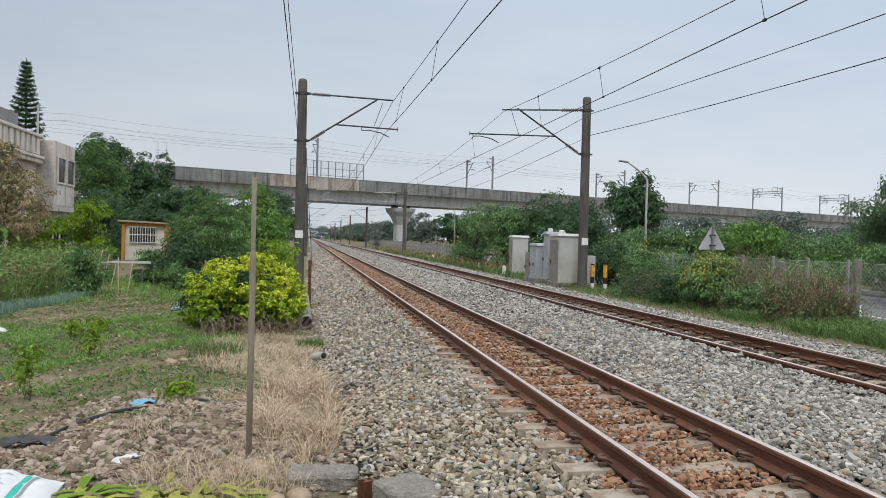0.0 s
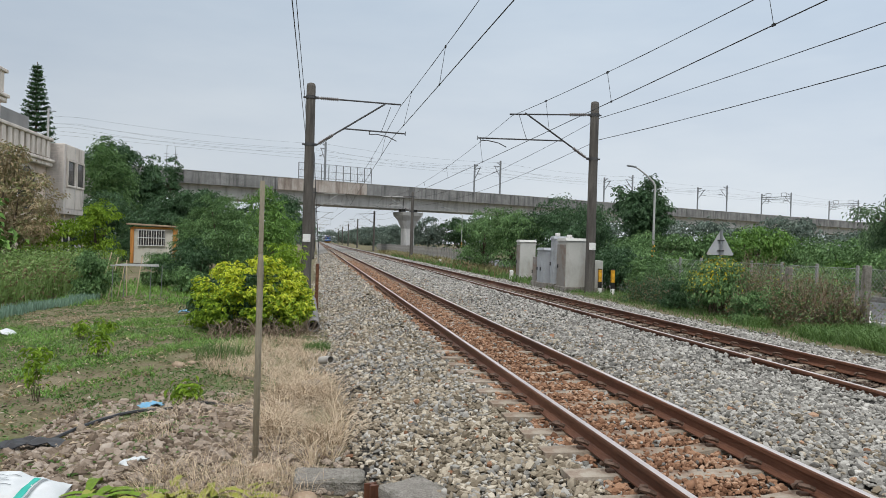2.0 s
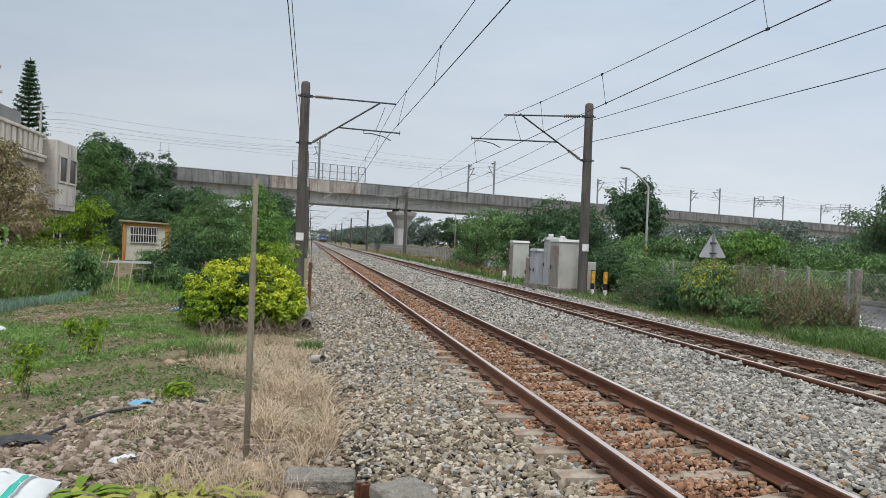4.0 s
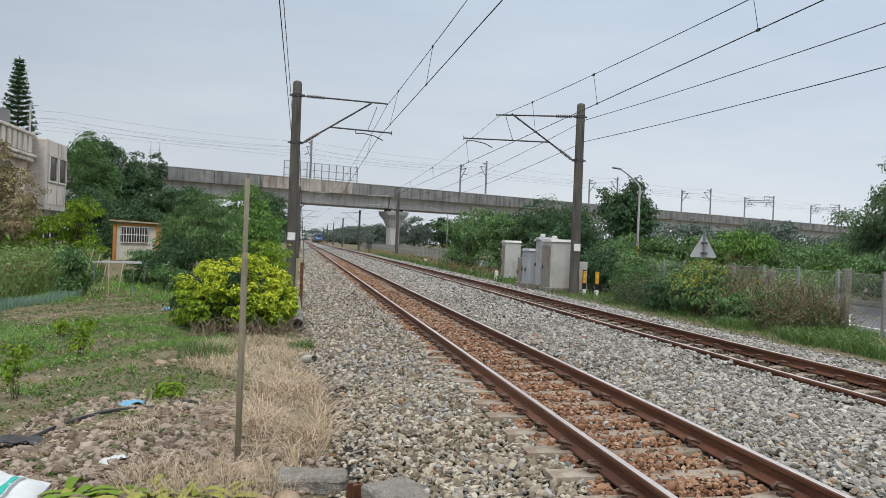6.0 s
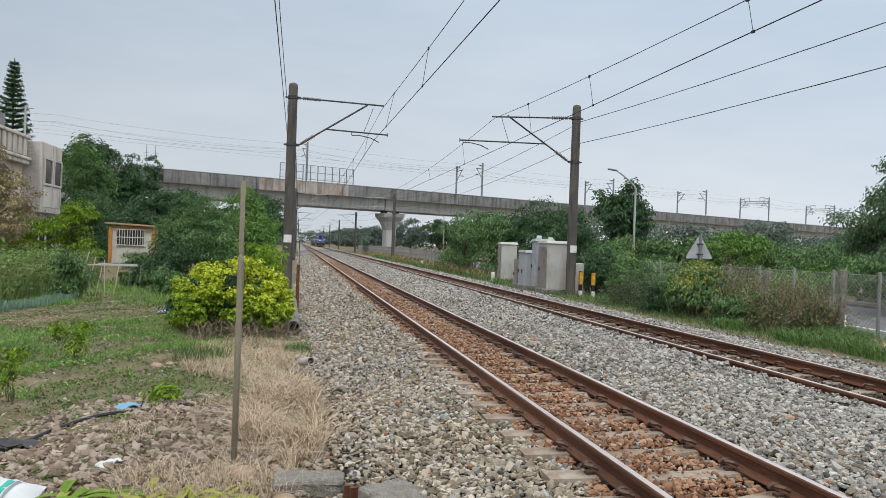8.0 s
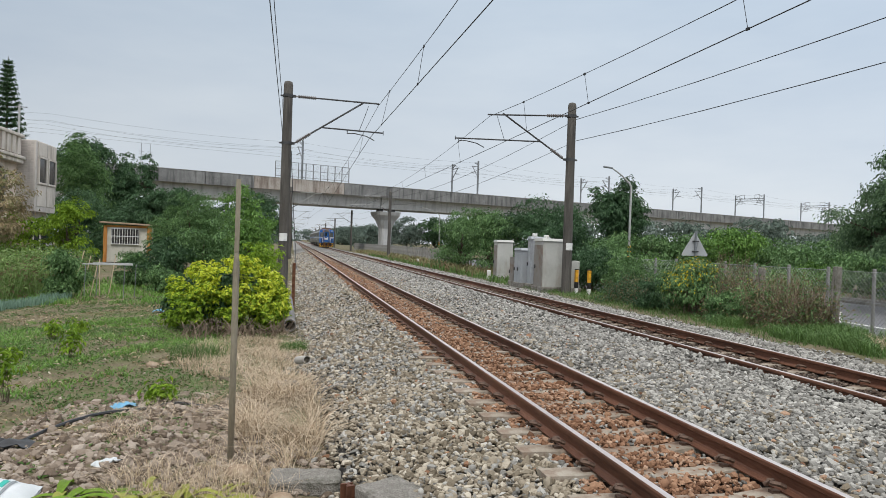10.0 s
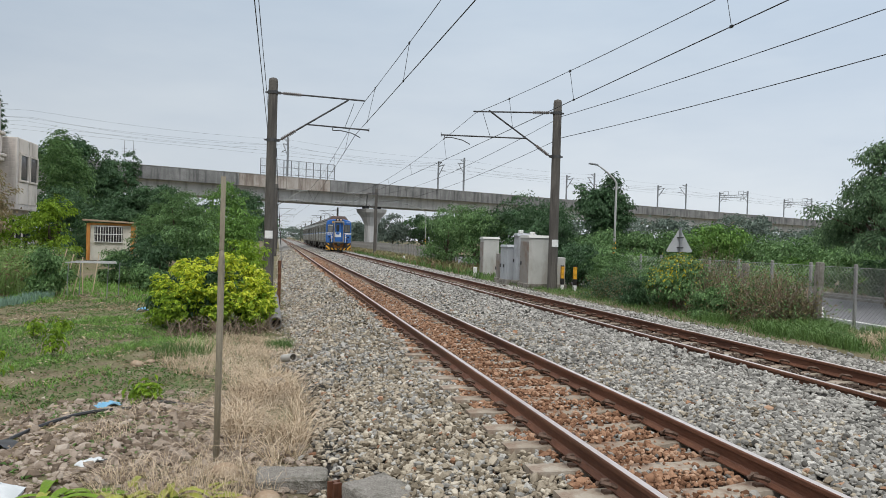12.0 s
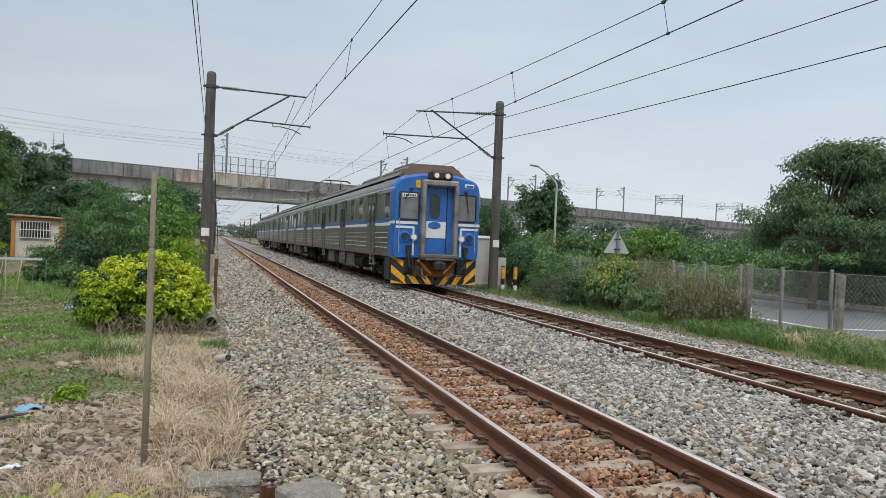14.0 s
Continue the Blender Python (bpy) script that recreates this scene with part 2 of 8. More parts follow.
# ---------------------------------------------------------------- mesh helpers
X, Y, Z = Vector((1, 0, 0)), Vector((0, 1, 0)), Vector((0, 0, 1))


def box(bm, c, s, rot=None, bevel=0.0):
    """A box of size s at c, its edges bevelled, turned by the rotation matrix rot."""
    r = bmesh.ops.create_cube(bm, size=1.0)
    vs = r["verts"]
    bmesh.ops.scale(bm, vec=s, verts=vs)
    if bevel:
        es = list({e for v in vs for e in v.link_edges})
        vs = bmesh.ops.bevel(bm, geom=es, offset=bevel, segments=1, affect="EDGES", profile=0.5)["verts"]
    if rot is not None:
        bmesh.ops.rotate(bm, cent=(0, 0, 0), matrix=rot, verts=vs)
    bmesh.ops.translate(bm, vec=c, verts=vs)
    return vs


def rod(bm, a, b, r0, r1=None, n=8, caps=True):
    """A round bar from a to b."""
    a, b = Vector(a), Vector(b)
    r1 = r0 if r1 is None else r1
    d = b - a
    q = d.to_track_quat("Z", "Y")
    rings = []
    for p, r in ((a, r0), (b, r1)):
        rings.append([bm.verts.new(p + q @ Vector((r * math.cos(2 * math.pi * i / n), r * math.sin(2 * math.pi * i / n), 0))) for i in range(n)])
    for i in range(n):
        bm.faces.new((rings[0][i], rings[0][(i + 1) % n], rings[1][(i + 1) % n], rings[1][i]))
    if caps:
        bm.faces.new(rings[0][::-1])
        bm.faces.new(rings[1])


def tube(bm, pts, r, n=5, taper=None):
    """A bent round bar through pts; taper gives the end radius."""
    pts = [Vector(p) for p in pts]
    rings = []
    for k, p in enumerate(pts):
        d = (pts[min(k + 1, len(pts) - 1)] - pts[max(k - 1, 0)]).normalized()
        q = d.to_track_quat("Z", "Y")
        rr = r if taper is None else r + (taper - r) * k / (len(pts) - 1)
        rings.append([bm.verts.new(p + q @ Vector((rr * math.cos(2 * math.pi * i / n), rr * math.sin(2 * math.pi * i / n), 0))) for i in range(n)])
    for A, B in zip(rings, rings[1:]):
        # keep neighbouring rings aligned
        off = min(range(n), key=lambda o: (A[0].co - B[o].co).length)
        for i in range(n):
            bm.faces.new((A[i], A[(i + 1) % n], B[(i + 1 + off) % n], B[(i + off) % n]))
    bm.faces.new(rings[0][::-1])
    bm.faces.new(rings[-1])


def extrude_y(bm, prof, y0, y1, caps=True):
    """A profile of (x, z) pairs, closed, drawn out from y0 to y1."""
    a = [bm.verts.new((x, y0, z)) for x, z in prof]
    b = [bm.verts.new((x, y1, z)) for x, z in prof]
    n = len(prof)
    for i in range(n):
        bm.faces.new((a[i], a[(i + 1) % n], b[(i + 1) % n], b[i]))
    if caps:
        bm.faces.new(a[::-1])
        bm.faces.new(b)


def lathe(bm, prof, n=16, m=None):
    """A turned form of (radius, z) pairs, moved by the matrix m."""
    m = m or Matrix.Identity(4)
    rings = [[bm.verts.new(m @ Vector((r * math.cos(2 * math.pi * i / n), r * math.sin(2 * math.pi * i / n), z))) for i in range(n)] for r, z in prof]
    for A, B in zip(rings, rings[1:]):
        for i in range(n):
            bm.faces.new((A[i], A[(i + 1) % n], B[(i + 1) % n], B[i]))
    bm.faces.new(rings[0][::-1])
    bm.faces.new(rings[-1])


def mesh_of(name, bm, mat, smooth=False):
    bmesh.ops.recalc_face_normals(bm, faces=bm.faces)
    me = bpy.data.meshes.new(name)
    bm.to_mesh(me)
    bm.free()
    me.materials.append(mat)
    if smooth:
        me.shade_smooth()
    return me


def part(name, bm, mat, parent, label="", smooth=False):
    """Links a bmesh as one mesh object under a thing or a part."""
    ob = new(name, mesh_of(name, bm, mat, smooth))
    ob.parent = parent
    return tagged(ob, label)


def thing(name, label, category, at=(0, 0, 0), turn=0, group="", kind=""):
    """An empty at a thing's base, which will carry its parts."""
    e = new(name)
    e.matrix_basis = pose(*at, 0, 0, turn)
    return tagged(e, label, category, group, kind)


def solid(name, bm, mat, label, category, group="", kind="", smooth=False):
    return tagged(new(name, mesh_of(name, bm, mat, smooth)), label, category, group, kind)


def raw_mesh(name, verts, faces, mat, smooth=False):
    """A mesh from arrays: verts (n, 3), faces (m, k), all with k corners."""
    me = bpy.data.meshes.new(name)
    verts, faces = np.asarray(verts, np.float32), np.asarray(faces, np.int32)
    m, k = faces.shape
    me.vertices.add(len(verts))
    me.vertices.foreach_set("co", verts.ravel())
    me.loops.add(m * k)
    me.loops.foreach_set("vertex_index", faces.ravel())
    me.polygons.add(m)
    me.polygons.foreach_set("loop_start", np.arange(0, m * k, k, dtype=np.int32))
    me.polygons.foreach_set("loop_total", np.full(m, k, np.int32))
    me.update(calc_edges=True)
    me.validate()
    if isinstance(mat, (list, tuple)):
        for one in mat:
            me.materials.append(one)
    else:
        me.materials.append(mat)
    if smooth:
        me.shade_smooth()
    else:
        me.shade_flat()
    return me


def unit_rows(a):
    return a / np.maximum(np.linalg.norm(a, axis=1, keepdims=True), 1e-9)


# ---------------------------------------------------------------- ground
T1, T2, HALF = 2.83, 6.70, 0.566      # centres of the two tracks, half the distance between rail heads


def sstep(a, b, v):
    t = np.clip((v - a) / (b - a), 0, 1)
    return t * t * (3 - 2 * t)


def wave(x, y, f, seed=0.0):
    """Cheap smooth unevenness, for arrays."""
    return (np.sin(x * f * 1.3 + seed) * np.cos(y * f * 0.9 + seed * 2) + 0.6 * np.sin(x * f * 2.7 - y * f * 2.1 + seed * 3) + 0.35 * np.sin(x * f * 5.1 + y * f * 4.3)) / 1.95


def ground_z(x, y):
    """Height of the land: garden on the left, formation under the ballast, verge and road on the right."""
    x, y = np.asarray(x, float), np.asarray(y, float)
    left = -0.52 + 0.05 * wave(x, y, 0.9) - 0.06 * sstep(-3, -6, x)
    rubble = 0.16 * np.exp(-((x + 1.5) / 1.0) ** 2 - ((y - 7.4) / 1.7) ** 2) + 0.03 * wave(x, y, 6, 1.0) * np.exp(-((x + 1.0) / 1.8) ** 2 - ((y - 7.5) / 3) ** 2)
    left = left + rubble
    bed = -0.62 + 0 * x
    right = -0.17 + 0.04 * wave(x, y, 1.1, 2.0) - 0.16 * sstep(11.6, 13.0, x)
    z = left * (1 - sstep(0.1, 0.9, x)) + bed * sstep(0.1, 0.9, x)
    z = z * (1 - sstep(8.6, 9.3, x)) + right * sstep(8.6, 9.3, x)
    return z


def ballast_z(x):
    """Top of the ballast across both tracks."""
    x = np.asarray(x, float)
    z = np.interp(x, [-0.1, 0.55, 1.0, 1.75, 2.05, 2.26, 3.40, 3.62, 3.95, 4.75, 5.55, 5.90, 6.07, 6.17, 6.24, 7.18, 7.33, 7.50, 7.9, 8.45, 8.9, 9.3],
                  [-0.62, -0.47, -0.32, -0.20, -0.19, -0.185, -0.185, -0.17, -0.13, -0.09, -0.08, -0.065, -0.07, -0.14, -0.19, -0.19, -0.12, -0.09, -0.08, -0.12, -0.22, -0.40])
    return z


def sheet(name, xs, ys, zf, mat, label, kind="structure"):
    gx, gy = np.meshgrid(xs, ys)
    v = np.stack([gx.ravel(), gy.ravel(), zf(gx, gy).ravel()], 1)
    n = len(xs)
    i = (np.arange(len(ys) - 1)[:, None] * n + np.arange(n - 1)[None]).ravel()
    f = np.stack([i, i + 1, i + 1 + n, i + n], 1)
    return tagged(new(name, raw_mesh(name, v, f, mat, True)), label, "ground", "", kind)


gxs = np.concatenate([[-4000, -1500, -600, -250, -120, -70, -45, -30, -22], np.arange(-17, 15, 0.25), [16, 18, 21, 25, 32, 45, 70, 120, 250, 600, 1500, 4000]])
gys = np.concatenate([[-4000, -800, -200, -60, -20, -8], np.arange(-3, 26, 0.25), np.arange(26, 60, 2), [65, 75, 90, 120, 160, 220, 300, 450, 700, 1200, 2500, 4500]])
sheet("ground", gxs, gys, ground_z, M_EARTH, "brown earth with patches of weeds beside the railway")

bxs = np.concatenate([np.arange(-0.1, 9.31, 0.11)])
bys = np.concatenate([[-60, -30, -10], np.arange(-2, 45, 0.12), np.arange(45, 120, 1.0), [130, 160, 220, 300, 500, 900, 1500, 2500]])


def bed_z(x, y):
    near = np.clip(1 - (y - 30) / 20, 0.25, 1)
    return ballast_z(x) + near * (0.014 * wave(x, y, 11, 0.3) + 0.010 * wave(y, x, 23, 1.7)) - 0.026 * np.clip(1 - (y - 14) / 8, 0, 1)


bed = sheet("ballast_bed", bxs, bys, bed_z, [M_BED_SHADE, M_BED_RUST_SHADE, M_BED_COARSE, M_BED_RUST_COARSE], "bed of crushed stone under two railway tracks, blackened near by as shaded gaps")
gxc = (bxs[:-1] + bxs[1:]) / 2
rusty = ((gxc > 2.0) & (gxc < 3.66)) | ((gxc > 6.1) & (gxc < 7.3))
# the gap-shade colours end at 24 m; lighter stone colours follow
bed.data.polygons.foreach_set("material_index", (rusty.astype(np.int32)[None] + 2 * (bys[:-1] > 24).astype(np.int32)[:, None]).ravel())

# ---------------------------------------------------------------- loose stones
CHIP_V = np.array([(x, y, z) for x in (-1, 1) for y in (-1, 1) for z in (-1, 1)], float) * 0.72
CHIP_F = np.array([(0, 1, 3), (0, 3, 2), (4, 6, 7), (4, 7, 5), (0, 4, 5), (0, 5, 1), (2, 3, 7), (2, 7, 6), (0, 2, 6), (0, 6, 4), (1, 5, 7), (1, 7, 3)])
rng = np.random.default_rng(5)


PHI = (1 + 5 ** 0.5) / 2
ICO_V = np.array([(a, b * PHI, 0) for a in (-1, 1) for b in (-1, 1)] + [(0, a, b * PHI) for a in (-1, 1) for b in (-1, 1)] + [(a * PHI, 0, b) for a in (-1, 1) for b in (-1, 1)], float) * 0.50
ICO_F = np.array([t for t in itertools.combinations(range(12), 3) if all(abs(np.linalg.norm(ICO_V[i] - ICO_V[j]) - 1.0) < 0.01 for i, j in itertools.combinations(t, 2))])
PYR_V = np.array([(math.cos(a), math.sin(a), -0.35) for a in np.arange(5) * 2 * math.pi / 5] + [(0.1, 0.0, 0.85)]) * 0.95
PYR_F = np.array([(i, (i + 1) % 5, 5) for i in range(5)])
ICO_F = np.array([t if np.dot(np.cross(ICO_V[t[1]] - ICO_V[t[0]], ICO_V[t[2]] - ICO_V[t[0]]), ICO_V[t[0]]) > 0 else t[::-1] for t in ICO_F])


def stones(name, x, y, z, size, mat, label, flat=0.62, fine=8.6):
    """Angular stones at the given places: many-faced chips nearer than fine metres, simple ones past that."""
    for farther, sel, cv, cf in (("", y < fine, ICO_V, ICO_F), (", farther along", (y >= fine) & (y < 14), CHIP_V, CHIP_F),
                                (", far along the line", y >= 14, PYR_V, PYR_F)):
        if sel.any():
            chips(name, x[sel], y[sel], z[sel], size[sel], mat, label + farther, flat, cv, cf)


def chips(name, x, y, z, size, mat, label, flat, CHIP_V, CHIP_F):
    n = len(x)
    k = len(CHIP_V)
    v = CHIP_V[None] * (rng.uniform(0.62, 1.34, (n, k, 1)) if k == 12 else rng.uniform(0.45, 1.25, (n, k, 3)))
    # a cut face, so that the chips are broken
    for _ in range(1):
        d = unit_rows(rng.normal(size=(n, 3)))[:, None]
        over = np.maximum((v * d).sum(2, keepdims=True) - rng.uniform(0.45, 0.8, (n, 1, 1)), 0)
        v = v - over * d
    v = v * (np.stack([rng.uniform(0.95, 1.6, n), rng.uniform(0.75, 1.15, n), rng.uniform(0.5, 1.0, n) * flat / 0.62], 1) * size[:, None])[:, None]
    a, t, s = rng.uniform(0, 6.283, n), rng.normal(0, 0.42, n), rng.normal(0, 0.42, n)
    ca, sa, ct, st = np.cos(a), np.sin(a), np.cos(t), np.sin(t)
    yy = v[:, :, 1] * ct[:, None] - v[:, :, 2] * st[:, None]
    zz = v[:, :, 1] * st[:, None] + v[:, :, 2] * ct[:, None]
    xx = v[:, :, 0] * np.cos(s)[:, None] + zz * np.sin(s)[:, None]
    zz = -v[:, :, 0] * np.sin(s)[:, None] + zz * np.cos(s)[:, None]
    X_ = xx * ca[:, None] - yy * sa[:, None] + x[:, None]
    Y_ = xx * sa[:, None] + yy * ca[:, None] + y[:, None]
    V = np.stack([X_, Y_, zz + z[:, None]], 2).reshape(-1, 3)
    F = (CHIP_F[None] + (np.arange(n) * k)[:, None, None]).reshape(-1, 3)
    me = raw_mesh(name, V, F, mat)
    # some worn round, some freshly broken
    me.polygons.foreach_set("use_smooth", np.repeat(rng.uniform(size=n) < (0.08 if k == 12 else 0.6), len(CHIP_F)))
    return tagged(new(name, me), label, "gravel", "", "stuff")


def clear_of_rails(x, m=0.075):
    ok = np.ones(len(x), bool)
    for c in (T1 - HALF, T1 + HALF, T2 - HALF, T2 + HALF):
        ok &= np.abs(x - c) > m
    return ok


SLEEPER_STEP, SLEEPER_0 = 0.59, 10.329


def on_sleeper(x, y):
    """Where the sleepers' tops stay bare."""
    ph = np.abs((y - SLEEPER_0 + SLEEPER_STEP / 2) % SLEEPER_STEP - SLEEPER_STEP / 2)
    a = (np.abs(x - T1) < 1.02) & (ph < 0.125)
    b = (np.abs(x - T2) < 1.02) & (ph < 0.115)
    return a | b


def spread_stones():
    xs, ys, ss = [], [], []
    for y0, y1, per, size in ((3.6, 9.0, 940, 0.0235), (9.0, 15.0, 600, 0.0270), (15.0, 24.0, 400, 0.032), (24.0, 36.0, 170, 0.045), (36.0, 60.0, 60, 0.065), (60.0, 100.0, 20, 0.09)):
        x0, x1 = -0.05, 9.2
        # an uneven, closely packed lattice, so that each stone keeps a gap round it
        pitch = per ** -0.5
        gx, gy = np.meshgrid(np.arange(x0, x1, pitch), np.arange(y0, y1, pitch))
        gx = gx + 0.5 * pitch * (np.arange(gx.shape[0]) % 2)[:, None]
        x = (gx + rng.normal(0, 0.25 * pitch, gx.shape)).ravel()
        y = (gy + rng.normal(0, 0.25 * pitch, gy.shape)).ravel()
        # only the wedge of land before the lens, with some margin
        keep = (x < 0.95 * y + 1.6) & (0.3 * x + 0.955 * y > 4.7)
        x, y = x[keep], y[keep]
        xs.append(x), ys.append(y), ss.append(size * rng.lognormal(0, 0.28, len(x)))
    x, y, s = np.concatenate(xs), np.concatenate(ys), np.concatenate(ss)
    row = np.floor((y - SLEEPER_0) / SLEEPER_STEP + 0.5)
    bare = np.where(x < 2.3, 0.82, 0.66) + 0.17 * (np.sin(row * 12.9898) * 43758.5453 % 1.0)
    bare = bare * np.clip((17 - y) / 6, 0.12, 1)
    keep = clear_of_rails(x) & ~(on_sleeper(x, y) & (rng.uniform(size=len(x)) < bare))
    shy = np.where(y < 11, 0.9, 0.42 + 0.12 * wave(y, x, 2.6))
    keep &= ~((x < shy) & (rng.uniform(size=len(x)) < (shy - x) * 1.5))
    x, y, s = x[keep], y[keep], np.minimum(s[keep], 0.075)
    s = np.where((np.abs(x - T1) < 0.5) | (np.abs(x - T2) < 0.5), s * 0.85, s)
    z = np.maximum(ballast_z(x), ground_z(x, y)) + 0.012 * wave(x, y, 11, 0.3) + rng.uniform(-0.022, 0.016, len(x))
    # farther along, the sleepers' outer ends lie buried
    ends = np.abs(np.abs(x - T1) - 0.85) < 0.22
    z = z + np.where(ends, 0.045 * np.clip((y - 10.5) / 4, 0, 1), 0)
    r = rng.uniform(size=len(x))
    edge = 0.10 * wave(x, y, 2.0)
    rust = ((x > 2.02 + edge) & (x < 3.62 + edge)) | ((x > 6.08) & (x < 7.32))
    rust = (rust & (r < 0.93)) | (~rust & (r < 0.015))
    tan = ~rust & (((x < 2.0) & (r < 0.62 + 0.30 * wave(x, y, 1.1, 4) + 0.25 * np.clip((9 - y) / 4, 0, 1))) | ((x > 3.4) & (x < 5.6) & (r < 0.32 - 0.14 * (x - 3.4))))
    grey = ~rust & ~tan
    stones("ballast_stones", x[grey], y[grey], z[grey], s[grey], M_STONE, "loose crushed grey stones of the track bed")
    stones("weathered_stones", x[tan], y[tan], z[tan], s[tan], M_STONE_TAN, "tan weathered stones on the shoulder of the track")
    near = rust & (x < 5)
    stones("rusty_stones", x[near], y[near], z[near], s[near], M_STONE_RUST, "rust-brown stones between the rails")
    grimy = rust & (x >= 5)
    stones("grimy_shaded_stones", x[grimy], y[grimy], z[grimy], s[grimy], M_STONE_GRIME_SHADE, "oily brown stones between the rails of the far track, darkened further as shade")


spread_stones()

# ---------------------------------------------------------------- rails, sleepers, clips
RAIL = [(-0.064, -0.153), (0.064, -0.153), (0.064, -0.143), (0.020, -0.128), (0.009, -0.115), (0.009, -0.048), (0.033, -0.036), (0.033, -0.010),
        (0.026, -0.001), (-0.026, -0.001), (-0.033, -0.010), (-0.033, -0.036), (-0.009, -0.048), (-0.009, -0.115), (-0.020, -0.128), (-0.064, -0.143)]


def rails():
    for tx, name in ((T1, "track of the near line"), (T2, "track of the far line")):
        track = thing("railway_track", "rusty steel rails on concrete sleepers, " + ("brown with rust" if tx == T1 else "beyond the first track"), "railway track", (tx, 0, 0),
                      group="railway tracks")
        for side in (-HALF, HALF):
            bm = bmesh.new()
            extrude_y(bm, [(x + side, z) for x, z in RAIL], -60, 1600)
            r = part("rail", bm, M_RAIL, track, "rust-brown steel rail")
            bm = bmesh.new()
            extrude_y(bm, [(side - 0.024, -0.001), (side + 0.024, -0.001), (side + 0.020, 0.002), (side - 0.020, 0.002)], -60, 1600)
            part("running_surface", bm, M_RAILTOP, r, "bright worn rail head")
        # one sleeper mesh and one clip mesh, shared
        bm = bmesh.new()
        prof = [(-0.13, -0.34), (0.13, -0.34), (0.10, -0.158), (-0.10, -0.158)]
        stations = [(-1.0, 0.0), (-0.45, 0.0), (-0.25, -0.03), (0.25, -0.03), (0.45, 0.0), (1.0, 0.0)]
        rings = [[bm.verts.new((x, py, pz + (dz if pz > -0.3 else 0))) for py, pz in prof] for x, dz in stations]
        for A, B in zip(rings, rings[1:]):
            for i in range(4):
                bm.faces.new((A[i], A[(i + 1) % 4], B[(i + 1) % 4], B[i]))
        bm.faces.new(rings[0][::-1])
        bm.faces.new(rings[-1])
        sl = mesh_of("sleeper", bm, M_SLEEPER)
        clips = []
        for s in (-1, 1):
            bm = bmesh.new()
            pts = [(s * 0.05, -0.045, -0.125), (s * 0.085, -0.045, -0.105), (s * 0.125, -0.02, -0.10), (s * 0.135, 0.01, -0.12), (s * 0.11, 0.035, -0.14),
                   (s * 0.085, 0.045, -0.118), (s * 0.05, 0.045, -0.122)]
            tube(bm, [(px * 1.2, py * 1.4, pz * 1.0 + 0.022) for px, py, pz in pts], 0.018, 5)
            box(bm, (s * 0.10, 0, -0.150), (0.06, 0.05, 0.022))
            clips.append(mesh_of("rail_clip", bm, M_CLIP))
        y = SLEEPER_0 - 13 * SLEEPER_STEP
        n = 0
        while n < 100:
            ob = new("sleeper", sl)
            ob.parent, ob.location = track, (0, y, random.uniform(-0.008, 0.0))
            ob.rotation_euler = (0, 0, random.uniform(-0.02, 0.02))
            if y < 26:
                for side in (-HALF, HALF):
                    for c in clips:
                        k = new("rail_clip", c)
                        k.parent, k.location = ob, (side, 0, 0)
            y += SLEEPER_STEP
            n += 1
        far = bmesh.new()
        while y < 150:
            box(far, (0, y, -0.25), (2.0, 0.22, 0.185))
            y += SLEEPER_STEP
        ob = part("distant_sleepers", far, M_SLEEPER, track, "row of concrete sleepers far along the track")
        tagged(ob, kind="stuff")


rails()

# ---------------------------------------------------------------- masts and overhead line
def sag(a, b, dip, n=10):
    a, b = Vector(a), Vector(b)
    return [a.lerp(b, i / n) - Vector((0, 0, dip * 4 * (i / n) * (1 - i / n))) for i in range(n + 1)]


M_PALETUBE = material("pale_galvanised_tube", [(0.36, 0.36, 0.35), (0.48, 0.48, 0.47)], scale=6, rough=0.6, metal=0.2, bump=0.02)


